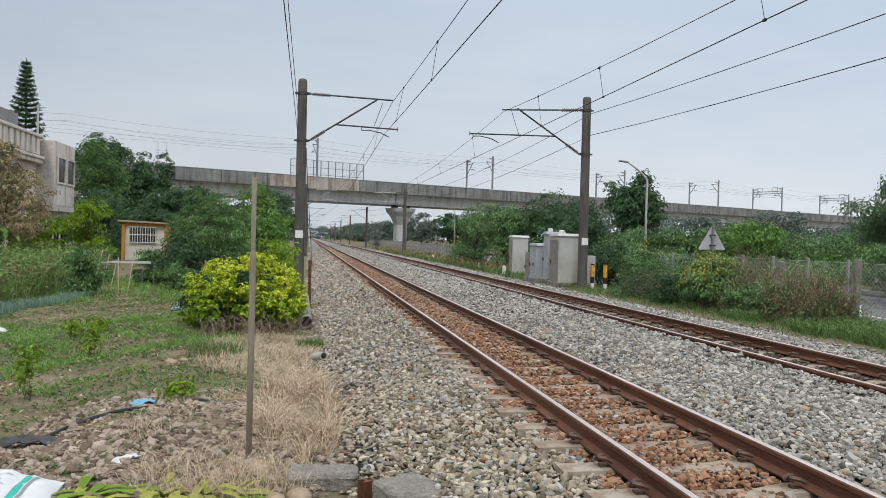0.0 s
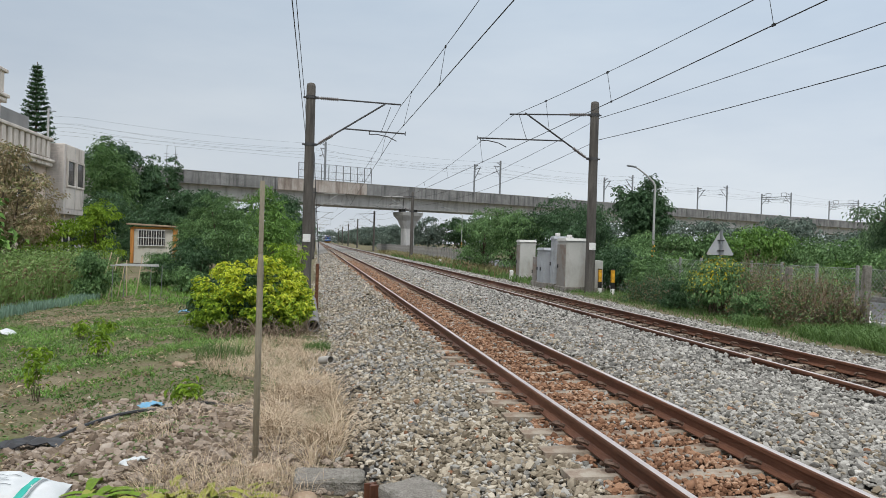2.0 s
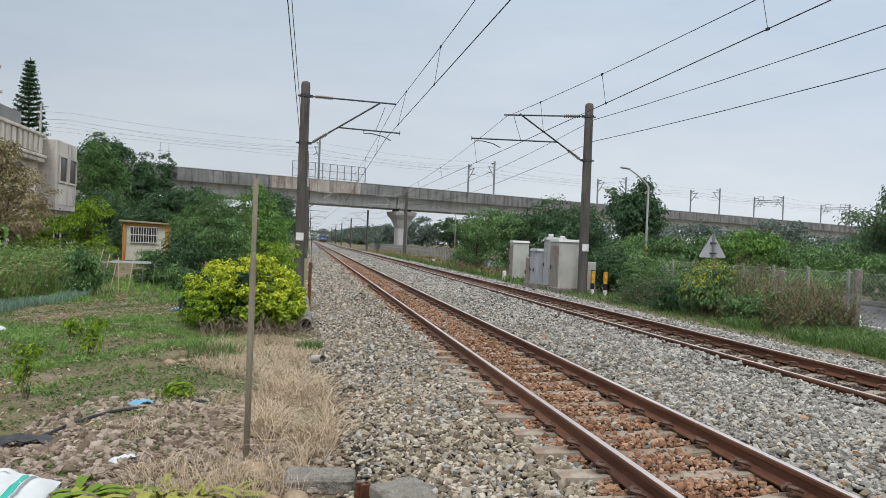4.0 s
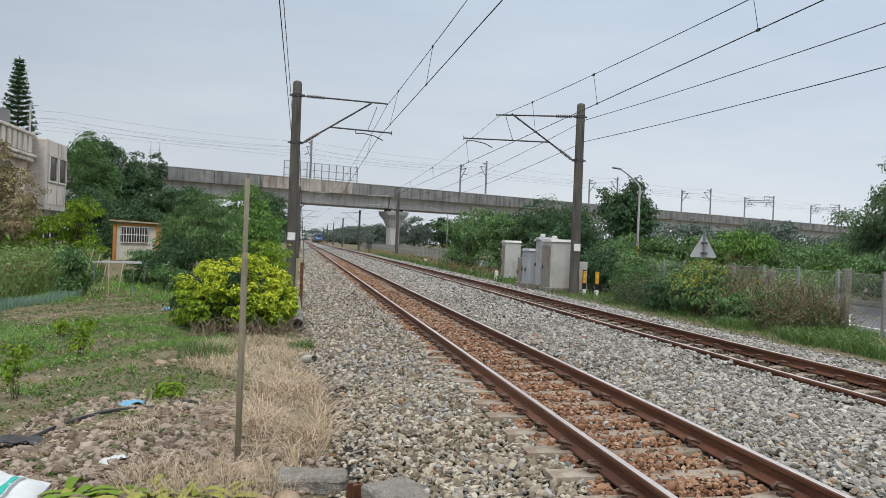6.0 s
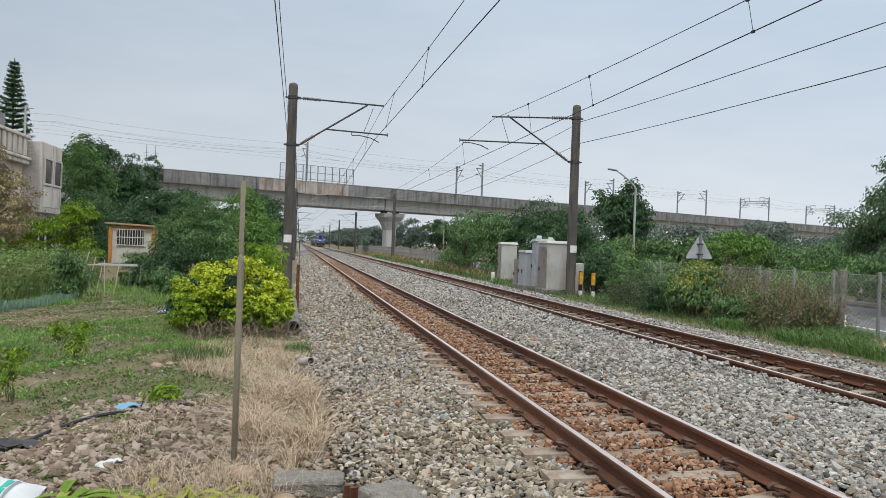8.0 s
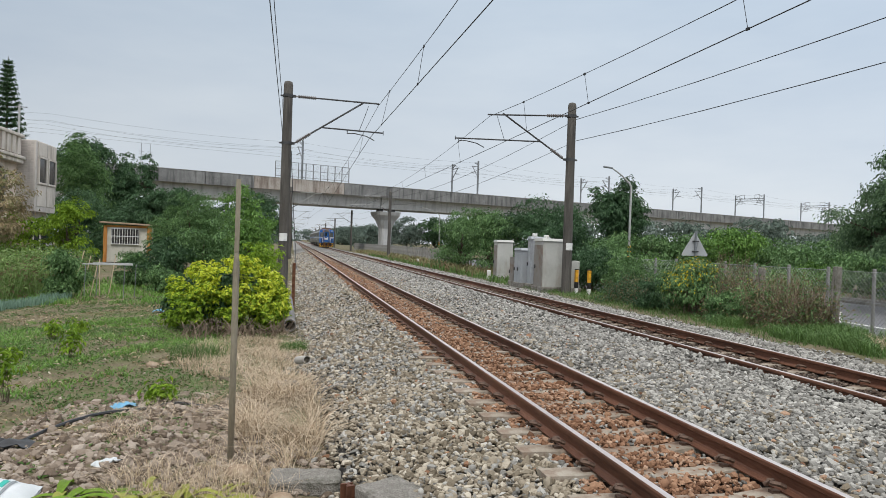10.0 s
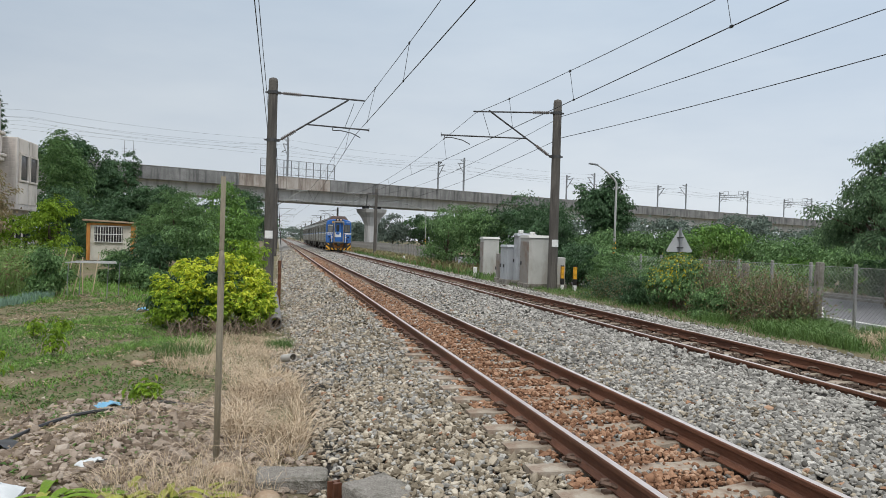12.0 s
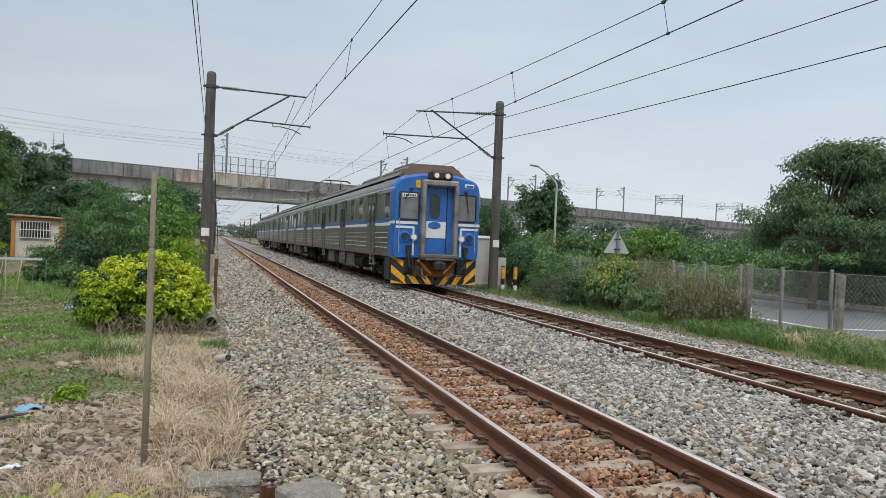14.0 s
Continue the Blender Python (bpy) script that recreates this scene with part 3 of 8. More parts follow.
def mast(x, y, s, reach, detail=True, tip=0.28):
    """A round concrete mast with a hinged bracket; s is the side (+1: the arm points to +x)."""
    m = thing("catenary_mast", "dark weathered concrete mast with a steel bracket arm over the track", "mast", (x, y, 0), group="masts along the line")
    bm = bmesh.new()
    lathe(bm, [(0.185, -0.8), (0.175, 0), (0.165, 3.0), (0.15, 6.63), (0.13, 6.72), (0.06, 6.75)], 18)
    part("pole", bm, M_MAST, m, "dark stained concrete pole", smooth=True)
    for z in (6.26, 4.68):
        bm = bmesh.new()
        lathe(bm, [(0.172, z - 0.05), (0.172, z + 0.05)], 14)
        box(bm, (s * 0.2, 0, z), (0.12, 0.09, 0.08))
        box(bm, (-s * 0.2, 0, z), (0.10, 0.05, 0.05))
        part("clamp", bm, M_DARKSTEEL, m)
    top, low = Vector((s * reach * 0.995, 0, 6.20 if tip < 1 else 6.11)), Vector((s * 0.24, 0, 4.68))
    hook = Vector((s * 0.24, 0, 6.26))
    for a, b in ((hook, hook.lerp(top, 0.28)), (low, low.lerp(Vector((s * reach * 0.82, 0, 6.16)), 0.26))):
        bm = bmesh.new()
        d = (b - a)
        mat = Matrix.Translation(a) @ d.to_track_quat("Z", "Y").to_matrix().to_4x4()
        prof, L = [], d.length
        for i in range(9):
            z0 = L * (0.12 + 0.8 * i / 9)
            prof += [(0.028, z0), (0.062, z0 + 0.02), (0.062, z0 + 0.035), (0.028, z0 + 0.055)]
        lathe(bm, [(0.02, 0)] + prof + [(0.02, L)], 10, mat)
        part("insulator", bm, M_INSUL, m, "ribbed porcelain insulator", smooth=False)
    bm = bmesh.new()
    rod(bm, hook.lerp(top, 0.27), top + Vector((s * 0.12, 0, 0.0)), 0.028, n=7)
    part("top_tube", bm, M_PALETUBE if not detail else M_DARKSTEEL, m)
    bm = bmesh.new()
    rod(bm, low.lerp(Vector((s * reach * 0.82, 0, 6.16)), 0.25), Vector((s * reach * 0.85, 0, 6.19)), 0.03, n=7)
    part("stay_tube", bm, M_DARKSTEEL if detail else M_PALETUBE, m)
    mid = low.lerp(Vector((s * reach * 0.82, 0, 6.16)), 0.40)
    bm = bmesh.new()
    reg = mid.z - 0.03
    rod(bm, mid, (s * (reach + tip), 0, reg - 0.03), 0.026, n=7)
    rod(bm, (s * (reach + tip), 0, reg - 0.1), (s * (reach + tip), 0, reg + 0.05), 0.012, n=6)
    part("registration_tube", bm, M_DARKSTEEL if detail else M_PALETUBE, m)
    bm = bmesh.new()
    # the steady arm holds the wire: drawn outwards on one side, pulled back on the other
    base, way = (reach - 0.95, 1) if tip < 1 else (reach + tip - 0.12, -1)
    tube(bm, [(s * base, 0, reg - 0.12), (s * (base + 0.25 * way), 0, reg - 0.10), (s * (base + 0.65 * way), 0, reg - 0.17), (s * (base + 0.93 * way), 0, reg - 0.30)], 0.017, 6)
    rod(bm, (s * base, 0, reg - 0.12), (s * base, 0, reg), 0.014, n=6)
    part("steady_arm", bm, M_DARKSTEEL, m)
    if detail:
        bm = bmesh.new()
        tube(bm, sag((s * (reach - 0.25), 0.02, 6.1), (s * (reach - 0.55), 0.02, reg), 0.02, 6), 0.009, 4)
        part("jumper", bm, M_WIRE, m)
        bm = bmesh.new()
        # a small plate bent to the pole's face, towards the line's end
        bend = [(0.19 * math.sin(a), -0.19 * math.cos(a)) for a in np.linspace(-0.75 - 0.1 * s, 0.75 - 0.1 * s, 9)]
        f = [[bm.verts.new((u * k, v * k, z)) for u, v in bend] for k, z in ((1, 1.40), (1, 1.66), (0.93, 1.66), (0.93, 1.40))]
        for k in range(4):
            for i in range(8):
                bm.faces.new((f[k][i], f[k][i + 1], f[(k + 1) % 4][i + 1], f[(k + 1) % 4][i]))
        part("white_plate", bm, M_WHITE, m, "small white painted plate")
    return m


MAST_Y = [25.0, 75.0, 125.0, 175.0, 225.0, 275.0, 325.0]
for i_, y_ in enumerate(MAST_Y):
    mast(-0.29, y_, 1, 2.95, i_ == 0)
    mast(9.78, y_, -1, 3.05, i_ == 0, 1.25)
for y_ in (-25.0,):
    mast(-0.29, y_, 1, 2.95, False)
    mast(9.78, y_, -1, 3.05, False, 1.25)


def wire(name, pts, r, label):
    bm = bmesh.new()
    tube(bm, pts, r, 5)
    return solid(name, bm, M_WIRE, label, "wire", "overhead wires")


def catenary(xc, x25, slope, zc, zm, dip, droppers):
    spans = [-25.0] + MAST_Y

    def ends(k):
        # the wire zigzags from mast to mast
        lo, hi = x25, x25 + slope
        return (hi, lo) if k % 2 == 0 else (lo, hi)

    con, mes = [], []
    for k, (a, b) in enumerate(zip(spans, spans[1:])):
        xa, xb = ends(k)
        n = 14
        for i in range(n):
            u = i / n
            con.append((xa + (xb - xa) * u, a + (b - a) * u, zc))
            mes.append((xc, a + (b - a) * u, zm - dip * 4 * u * (1 - u)))
    wire("contact_wire", con, 0.010, "dark copper contact wire above the track")
    wire("messenger_wire", mes, 0.009, "dark messenger wire carrying the contact wire")
    for k, (a, b) in enumerate(zip(spans, spans[1:3])):
        xa, xb = ends(k)
        for y in droppers:
            yy = y + 50 * k
            if not a < yy < b:
                continue
            u = (yy - a) / (b - a)
            p, q = Vector((xc, yy, zm - dip * 4 * u * (1 - u))), Vector((xa + (xb - xa) * u, yy, zc))
            bm = bmesh.new()
            rod(bm, p, q, 0.006, n=4)
            box(bm, p, (0.03, 0.09, 0.05))
            box(bm, q, (0.03, 0.07, 0.04))
            solid("dropper", bm, M_WIRE, "short dropper wire with dark clamps", "wire", "dropper wires")


catenary(2.74, 2.48, 0.83, 5.02, 6.14, 0.45, (-20, -12, -4, 3.5, 10.0, 16.1, 22.0))
catenary(6.70, 6.84, -0.12, 4.96, 6.05, 0.72, (-20, -12, -4, 4.0, 10.15, 16.4, 21.1))
for x_, z_, d_ in ((9.97, 6.16, 0.62), (9.97, 5.38, 0.62)):
    pts_ = []
    for a_, b_ in zip([-25.0] + MAST_Y, MAST_Y):
        pts_ += sag((x_, a_, z_), (x_, b_, z_), d_, 12)[:-1]
    wire("feeder_wire", pts_, 0.011, "thick feeder wire strung along the masts")
for x_, z_, d_ in ((-0.50, 6.33, 0.30), (-0.50, 5.52, 0.05)):
    pts_ = []
    for a_, b_ in zip([-25.0] + MAST_Y, MAST_Y):
        pts_ += sag((x_, a_, z_), (x_, b_, z_), d_, 12)[:-1]
    wire("earth_wire", pts_, 0.010, "thin wire strung along the masts")

# ---------------------------------------------------------------- viaduct
VA, VD = Vector((-24.06, 107.57, 0)), Vector((0.9189, 0.3945, 0))
VN = Vector((-0.3945, 0.9189, 0))
V_TURN = math.degrees(math.atan2(VD.y, VD.x))


def along(s, back=0.0, z=0.0):
    return VA + VD * s + VN * back + Vector((0, 0, z))


def viaduct():
    v = thing("viaduct", "long grey concrete railway viaduct crossing over both tracks", "viaduct", VA, V_TURN)
    joints = [-128, -98, -68, -38, -10, 19.6, 42.7, 72, 102, 132, 162, 192, 222, 252, 290]
    for a, b in zip(joints, joints[1:]):
        bm = bmesh.new()
        prof = [(0.95, 9.15), (1.15, 7.25), (7.85, 7.25), (8.05, 9.15)]
        A = [bm.verts.new((a + 0.12, y, z)) for y, z in prof]
        B = [bm.verts.new((b - 0.12, y, z)) for y, z in prof]
        for i in range(4):
            bm.faces.new((A[i], A[(i + 1) % 4], B[(i + 1) % 4], B[i]))
        bm.faces.new(A[::-1])
        bm.faces.new(B)
        part("girder", bm, M_CONC, v, "pale concrete box girder")
        bm = bmesh.new()
        box(bm, ((a + b) / 2, 4.5, 9.35), (b - a - 0.06, 9.0, 0.4), bevel=0.03)
        part("deck", bm, M_CONC, v)
        # parapet cast in lengths
        n = max(1, round((b - a) / 7.6))
        for i in range(n):
            x0, x1 = a + (b - a) * i / n, a + (b - a) * (i + 1) / n
            for yy in (-0.02, 9.02):
                bm = bmesh.new()
                box(bm, ((x0 + x1) / 2, yy, 10.05), (x1 - x0 - 0.05, 0.24, 1.9), bevel=0.02)
                mid = (x0 + x1) / 2
                brown = 22.5 < mid < 36.0 and yy < 1
                part("parapet_panel", bm, M_CONC_BROWN if brown else M_CONC_DARK, v, "brown-streaked parapet panel" if brown else "dark rain-streaked parapet panel")
    bm = bmesh.new()
    box(bm, (80, -0.02, 11.03), (420, 0.34, 0.07))
    part("coping", bm, M_CONC, v)
    for s in joints[2:-1]:
        bm = bmesh.new()
        # column and flared head
        rings = []
        for z, hw, hd in ((-1.2, 0.98, 0.85), (3.85, 0.98, 0.85), (5.3, 1.5, 1.4), (6.15, 2.0, 2.2), (6.75, 2.05, 2.4)):
            c = min(hw, hd) * 0.3
            ring = [(hw - c, -hd), (hw, -hd + c), (hw, hd - c), (hw - c, hd), (-hw + c, hd), (-hw, hd - c), (-hw, -hd + c), (-hw + c, -hd)]
            rings.append([bm.verts.new((s + 1.7 + x, 4.5 + y - 2.2, z)) for x, y in ring])
        for A, B in zip(rings, rings[1:]):
            for i in range(8):
                bm.faces.new((A[i], A[(i + 1) % 8], B[(i + 1) % 8], B[i]))
        bm.faces.new(rings[0][::-1])
        bm.faces.new(rings[-1])
        p = part("pier", bm, M_CONC, v, "concrete pier with a flared head")
        for dx in (-1.2, 1.2):
            bm = bmesh.new()
            box(bm, (s + 1.7 + dx, 2.3, 7.0), (0.9, 0.9, 0.5), bevel=0.03)
            part("bearing", bm, M_DARKSTEEL, p)
    return v


VIA = viaduct()


def bridge_fence():
    f = thing("bridge_screen", "galvanised steel mesh screen on the viaduct above the tracks", "fence", along(0), V_TURN)
    n = 10
    for i in range(n + 1):
        x = 23.0 + 12.8 * i / n
        bm = bmesh.new()
        box(bm, (x, 0.0, 12.3), (0.11, 0.11, 2.6))
        part("post", bm, M_GALV, f)
    for z in (11.35, 12.45, 13.6):
        bm = bmesh.new()
        box(bm, (29.4, 0.0, z), (12.8, 0.07, 0.07))
        part("rail", bm, M_GALV, f)
    bm = bmesh.new()
    for i in range(120):
        x = 23.0 + 12.8 * i / 120
        rod(bm, (x, 0.02, 11.2), (x, 0.02, 13.6), 0.006, n=3, caps=False)
    tagged(part("mesh", bm, M_GALV, f), kind="stuff")


bridge_fence()


def gantry(s, lattice):
    """A pair of catenary posts on the viaduct, the back one across both tracks."""
    g = thing("viaduct_gantry", "pale steel catenary posts standing on the viaduct" if not lattice else "pale steel portal with a lattice beam on the viaduct", "gantry",
              along(s), V_TURN, group="gantries on the viaduct")
    for yy, sg in ((0.35, 1), (8.65, -1)):
        bm = bmesh.new()
        box(bm, (0, yy, 14.1), (0.26, 0.26, 6.4), bevel=0.02)
        part("post", bm, M_GALV, g)
        bm = bmesh.new()
        a = Vector((0, yy + sg * 0.1, 0))
        rod(bm, a + Z * 16.2, a + Vector((0, sg * 1.9, 16.45)), 0.085, n=6)
        rod(bm, a + Z * 14.4, a + Vector((0, sg * 1.7, 16.4)), 0.085, n=6)
        rod(bm, a + Vector((0, sg * 0.8, 15.35)), a + Vector((0, sg * 2.2, 15.2)), 0.08, n=6)
        rod(bm, a + Z * 16.9, a + Vector((0, sg * 1.0, 17.0)), 0.09, n=6)
        rod(bm, a + Z * 16.5, a + Vector((0, sg * 1.0, 17.0)), 0.05, n=6)
        part("bracket", bm, M_GALV, g)
    if lattice:
        bm = bmesh.new()
        for z in (15.7, 16.3):
            box(bm, (0, 4.5, z), (0.14, 8.3, 0.14))
        for k in range(14):
            y0, y1 = 0.45 + 8.1 * k / 14, 0.45 + 8.1 * (k + 1) / 14
            rod(bm, (0, y0, 15.7 if k % 2 else 16.3), (0, y1, 16.3 if k % 2 else 15.7), 0.03, n=5)
        part("lattice_beam", bm, M_GALV, g)
        for yy in (2.3, 6.7):
            bm = bmesh.new()
            for a, b in (((yy - 0.7, 16.35), (yy - 0.7, 17.3)), ((yy - 0.7, 17.3), (yy + 0.7, 17.3)), ((yy + 0.7, 17.3), (yy + 0.7, 16.35))):
                rod(bm, (0, *a), (0, *b), 0.06, n=5)
            part("top_loop", bm, M_GALV, g)
            bm = bmesh.new()
            rod(bm, (0, yy, 15.7), (0, yy, 14.7), 0.06, n=5)
            rod(bm, (0, yy - 1.1, 14.9), (0, yy, 15.6), 0.045, n=5)
            rod(bm, (0, yy + 1.1, 14.8), (0, yy, 14.7), 0.045, n=5)
            part("hanger", bm, M_GALV, g)


for s_, lat_ in ((27.6, False), (63.0, False), (98.6, False), (131.0, False), (157.5, True), (190.5, True), (224, True), (257, True)):
    gantry(s_, lat_)
def viaduct_aerial(s):
    m = thing("aerial_mast", "thin steel aerial mast standing on the viaduct", "mast", along(s), V_TURN, group="aerial masts")
    bm = bmesh.new()
    rod(bm, (0, 1.0, 9.5), (0, 1.0, 14.4), 0.06, 0.03, n=6)
    part("shaft", bm, M_GALV, m)
    bm = bmesh.new()
    for z in (12.4, 12.8, 13.2):
        box(bm, (0, 1.0, z), (0.7, 0.05, 0.05))
    part("spokes", bm, M_GALV, m)


for s_ in (3.4, 4.6):
    viaduct_aerial(s_)
for back_, z_, d_ in ((0.6, 16.95, 0.5), (2.3, 16.3, 0.9), (2.3, 15.1, 0.05), (6.7, 16.3, 0.9), (6.7, 15.1, 0.05), (8.4, 16.95, 0.5)):
    st_ = [-76, -42, -8, 27.6, 63.0, 98.6, 131.0, 157.5, 190.5, 224, 257]
    pts_ = []
    for a_, b_ in zip(st_, st_[1:]):
        pts_ += sag(along(a_, back_, z_), along(b_, back_, z_), d_, 8)[:-1]
    wire("viaduct_wire", pts_, 0.011, "thin overhead wire running along the viaduct")

# ---------------------------------------------------------------- the train
M_STEEL = material("stainless_train_side", [(0.130, 0.126, 0.105), (0.190, 0.184, 0.158), (0.245, 0.237, 0.208)], scale=0.8, bump_scale=30, rough=0.34, metal=0.65, bump=0.03,
                   stretch=(1, 0.3, 2), stain=(0.15, 0.135, 0.105), stain_scale=1.2, stain_stretch=(1, 1.5, 0.4))
M_BLUE = material("blue_train_paint", [(0.010, 0.090, 0.320), (0.016, 0.122, 0.420), (0.030, 0.165, 0.500)], scale=1.5, bump_scale=40, rough=0.35, bump=0.02, spec=0.5,
                  stain=(0.03, 0.085, 0.24), stain_scale=2.0)
M_TWHITE = material("white_train_stripe", [(0.60, 0.62, 0.64), (0.75, 0.76, 0.77)], scale=3, rough=0.4, bump=0.02)
M_ROOF = material("train_roof_paint", [(0.060, 0.038, 0.031), (0.105, 0.070, 0.058), (0.15, 0.11, 0.095)], scale=1.2, rough=0.8, bump=0.1, stain=(0.06, 0.05, 0.045))
M_ROOF2 = material("grey_train_roof", [(0.10, 0.098, 0.09), (0.16, 0.155, 0.145), (0.22, 0.215, 0.20)], scale=1.2, rough=0.7, metal=0.2, bump=0.1, stain=(0.07, 0.065, 0.06))
M_GLASS = material("dark_train_glass", [(0.012, 0.014, 0.014), (0.034, 0.040, 0.038)], scale=2, rough=0.07, bump=0, spec=0.5)
M_UNDER = material("underframe_grime", [(0.018, 0.016, 0.014), (0.045, 0.038, 0.032)], scale=4, rough=0.9, bump=0.2)
M_BOX = material("underframe_box", [(0.09, 0.085, 0.075), (0.16, 0.15, 0.135)], scale=3, rough=0.8, bump=0.1)
M_YELLOW = material("warning_yellow", [(0.62, 0.30, 0.02), (0.80, 0.42, 0.03)], scale=5, rough=0.5, bump=0.02, stain=(0.35, 0.17, 0.03), stain_scale=6)
M_BLACK = material("warning_black", [(0.012, 0.012, 0.012), (0.03, 0.028, 0.026)], scale=5, rough=0.6, bump=0.02)
M_ORANGE = material("orange_primer", [(0.35, 0.13, 0.03), (0.52, 0.21, 0.04)], scale=4, rough=0.6, bump=0.1, stain=(0.10, 0.06, 0.03), stain_scale=6)
M_GANG = material("grey_gangway_frame", [(0.160, 0.157, 0.150), (0.250, 0.245, 0.235), (0.330, 0.325, 0.310)], scale=3, rough=0.55, metal=0.3, bump=0.05, stain=(0.09, 0.075, 0.062), stain_scale=2.5)
M_LAMP = glow("headlight_glass", (0.78, 0.58, 0.46), 0.16)
M_CHROME = material("lamp_rim", [(0.5, 0.5, 0.5), (0.65, 0.65, 0.65)], rough=0.25, metal=0.8, bump=0)
M_SIGNW = material("white_board", [(0.70, 0.70, 0.66), (0.78, 0.78, 0.74)], rough=0.5, bump=0)
# greys put sky reflection and the cab seen through into the glass colour
M_SCREEN_REFLECT = material("windscreen_painted_reflection", [(0.050, 0.055, 0.056), (0.120, 0.126, 0.126), (0.220, 0.228, 0.228)], scale=1.6, rough=0.06, bump=0, spec=0.6)

TRAIN = thing("electric_train", "blue-fronted stainless steel commuter train with yellow and black striped pilot", "train", (T2, 480.0, 0))
HW = 1.41
SECTION = [(-HW + 0.03, 0.98), (-HW, 1.15), (-HW, 3.06), (-HW + 0.035, 3.28), (-HW + 0.13, 3.44), (-HW + 0.34, 3.54), (-0.6, 3.63), (0, 3.67), (0.6, 3.63),
           (HW - 0.34, 3.54), (HW - 0.13, 3.44), (HW - 0.035, 3.28), (HW, 3.06), (HW, 1.15), (HW - 0.03, 0.98)]


def shell(bm, y0, y1, grow=0.0):
    extrude_y(bm, [(x * (1 + grow / HW), z + (grow if z > 2 else -grow)) for x, z in SECTION], y0, y1)


def rim_box(bm, c, s, t):
    """A thin window frame in the y-z plane (s: y and z sizes) of bar t, lying on a car side."""
    x, y, z = c
    w, h = s
    for dy, dz, sw, sh in ((0, h / 2, w + t, t), (0, -h / 2, w + t, t), (-w / 2, 0, t, h - t), (w / 2, 0, t, h - t)):
        box(bm, (x, y + dy, z + dz), (0.03, sw, sh))


CAR, GAP = 19.55, 0.45
DOORS = (3.35, 9.45, 15.5)
WINDOWS = (1.05, 1.06, 5.45, 7.25, 11.55, 13.35, 17.4, 18.6)


def shared(fn, name, mat):
    bm = bmesh.new()
    fn(bm)
    return mesh_of(name, bm, mat)


def put(mesh, name, parent, loc=(0, 0, 0), rz=0):
    ob = new(name, mesh)
    ob.parent, ob.location = parent, loc
    ob.rotation_euler = (0, 0, radians(rz))
    return ob


def m_window(bm):
    box(bm, (0, 0, 0), (0.02, 0.72, 0.82), bevel=0.005)


def m_frame(bm):
    rim_box(bm, (0, 0, 0), (0.76, 0.86), 0.05)


def m_door(bm):
    box(bm, (0.006, 0, 0), (0.02, 1.24, 1.98))
    for y in (-0.62, 0, 0.62):
        box(bm, (-0.004, y, 0), (0.03, 0.03, 1.98))
    box(bm, (-0.03, 0, 1.03), (0.09, 1.34, 0.06))


def m_step(bm):
    for dy in (-0.28, 0.28):
        box(bm, (0, dy, 0), (0.05, 0.05, 0.42))
    for dz in (-0.2, 0, 0.14):
        box(bm, (0, 0, dz), (0.10, 0.56, 0.03))


def m_doorglass(bm):
    box(bm, (-0.016, -0.31, 0.34), (0.015, 0.34, 0.78), bevel=0.004)
    box(bm, (-0.016, 0.31, 0.34), (0.015, 0.34, 0.78), bevel=0.004)


def m_bogie(bm):
    for s in (-1, 1):
        extrude = [(s * 0.92, -1.5), (s * 1.02, -1.5), (s * 1.02, 1.5), (s * 0.92, 1.5)]
        a = [bm.verts.new((x, y, 0.36)) for x, y in extrude]
        b = [bm.verts.new((x, y, 0.60)) for x, y in extrude]
        for i in range(4):
            bm.faces.new((a[i], a[(i + 1) % 4], b[(i + 1) % 4], b[i]))
        bm.faces.new(a[::-1])
        bm.faces.new(b)
        for y in (-1.05, 1.05):
            box(bm, (s * 1.03, y, 0.43), (0.16, 0.34, 0.34), bevel=0.03)
            lathe(bm, [(0.11, 0.5), (0.13, 0.55), (0.11, 0.62), (0.13, 0.68), (0.11, 0.75)], 10, Matrix.Translation((s * 0.98, y * 0.45, 0.0)))
    box(bm, (0, 0, 0.62), (1.9, 0.5, 0.25))


def m_wheel(bm):
    m = Matrix.Rotation(radians(90), 4, "Y")
    for s in (-1, 1):
        lathe(bm, [(0.2, -0.075), (0.43, -0.07), (0.43, 0.05), (0.455, 0.055), (0.455, 0.075), (0.2, 0.07)], 20, Matrix.Translation((s * HALF, 0, 0.43)) @ m)
    rod(bm, (-HALF, 0, 0.43), (HALF, 0, 0.43), 0.08)


WIN, WINF = shared(m_window, "window", M_GLASS), shared(m_frame, "window_frame", M_GANG)
DOOR, DOORG = shared(m_door, "door", M_STEEL), shared(m_doorglass, "door_glass", M_GLASS)
BOGIE, WHEEL = shared(m_bogie, "bogie", M_UNDER), shared(m_wheel, "wheelset", M_UNDER)
STEP = shared(m_step, "step", M_GANG)


def m_unit(bm):
    box(bm, (0, 0, 3.76), (1.9, 3.4, 0.30), bevel=0.08)


def m_box(bm):
    box(bm, (0, 0, 0.66), (0.5, 1.7, 0.56), bevel=0.03)
    for dy in (-0.5, 0, 0.5):
        box(bm, (-0.255, dy, 0.66), (0.02, 0.42, 0.44))


def m_tank(bm):
    rod(bm, (0, -0.8, 0.62), (0, 0.8, 0.62), 0.22, n=14)


UNIT, UBOX, TANK = shared(m_unit, "roof_unit", M_ROOF2), shared(m_box, "equipment_box", M_BOX), shared(m_tank, "air_tank", M_UNDER)


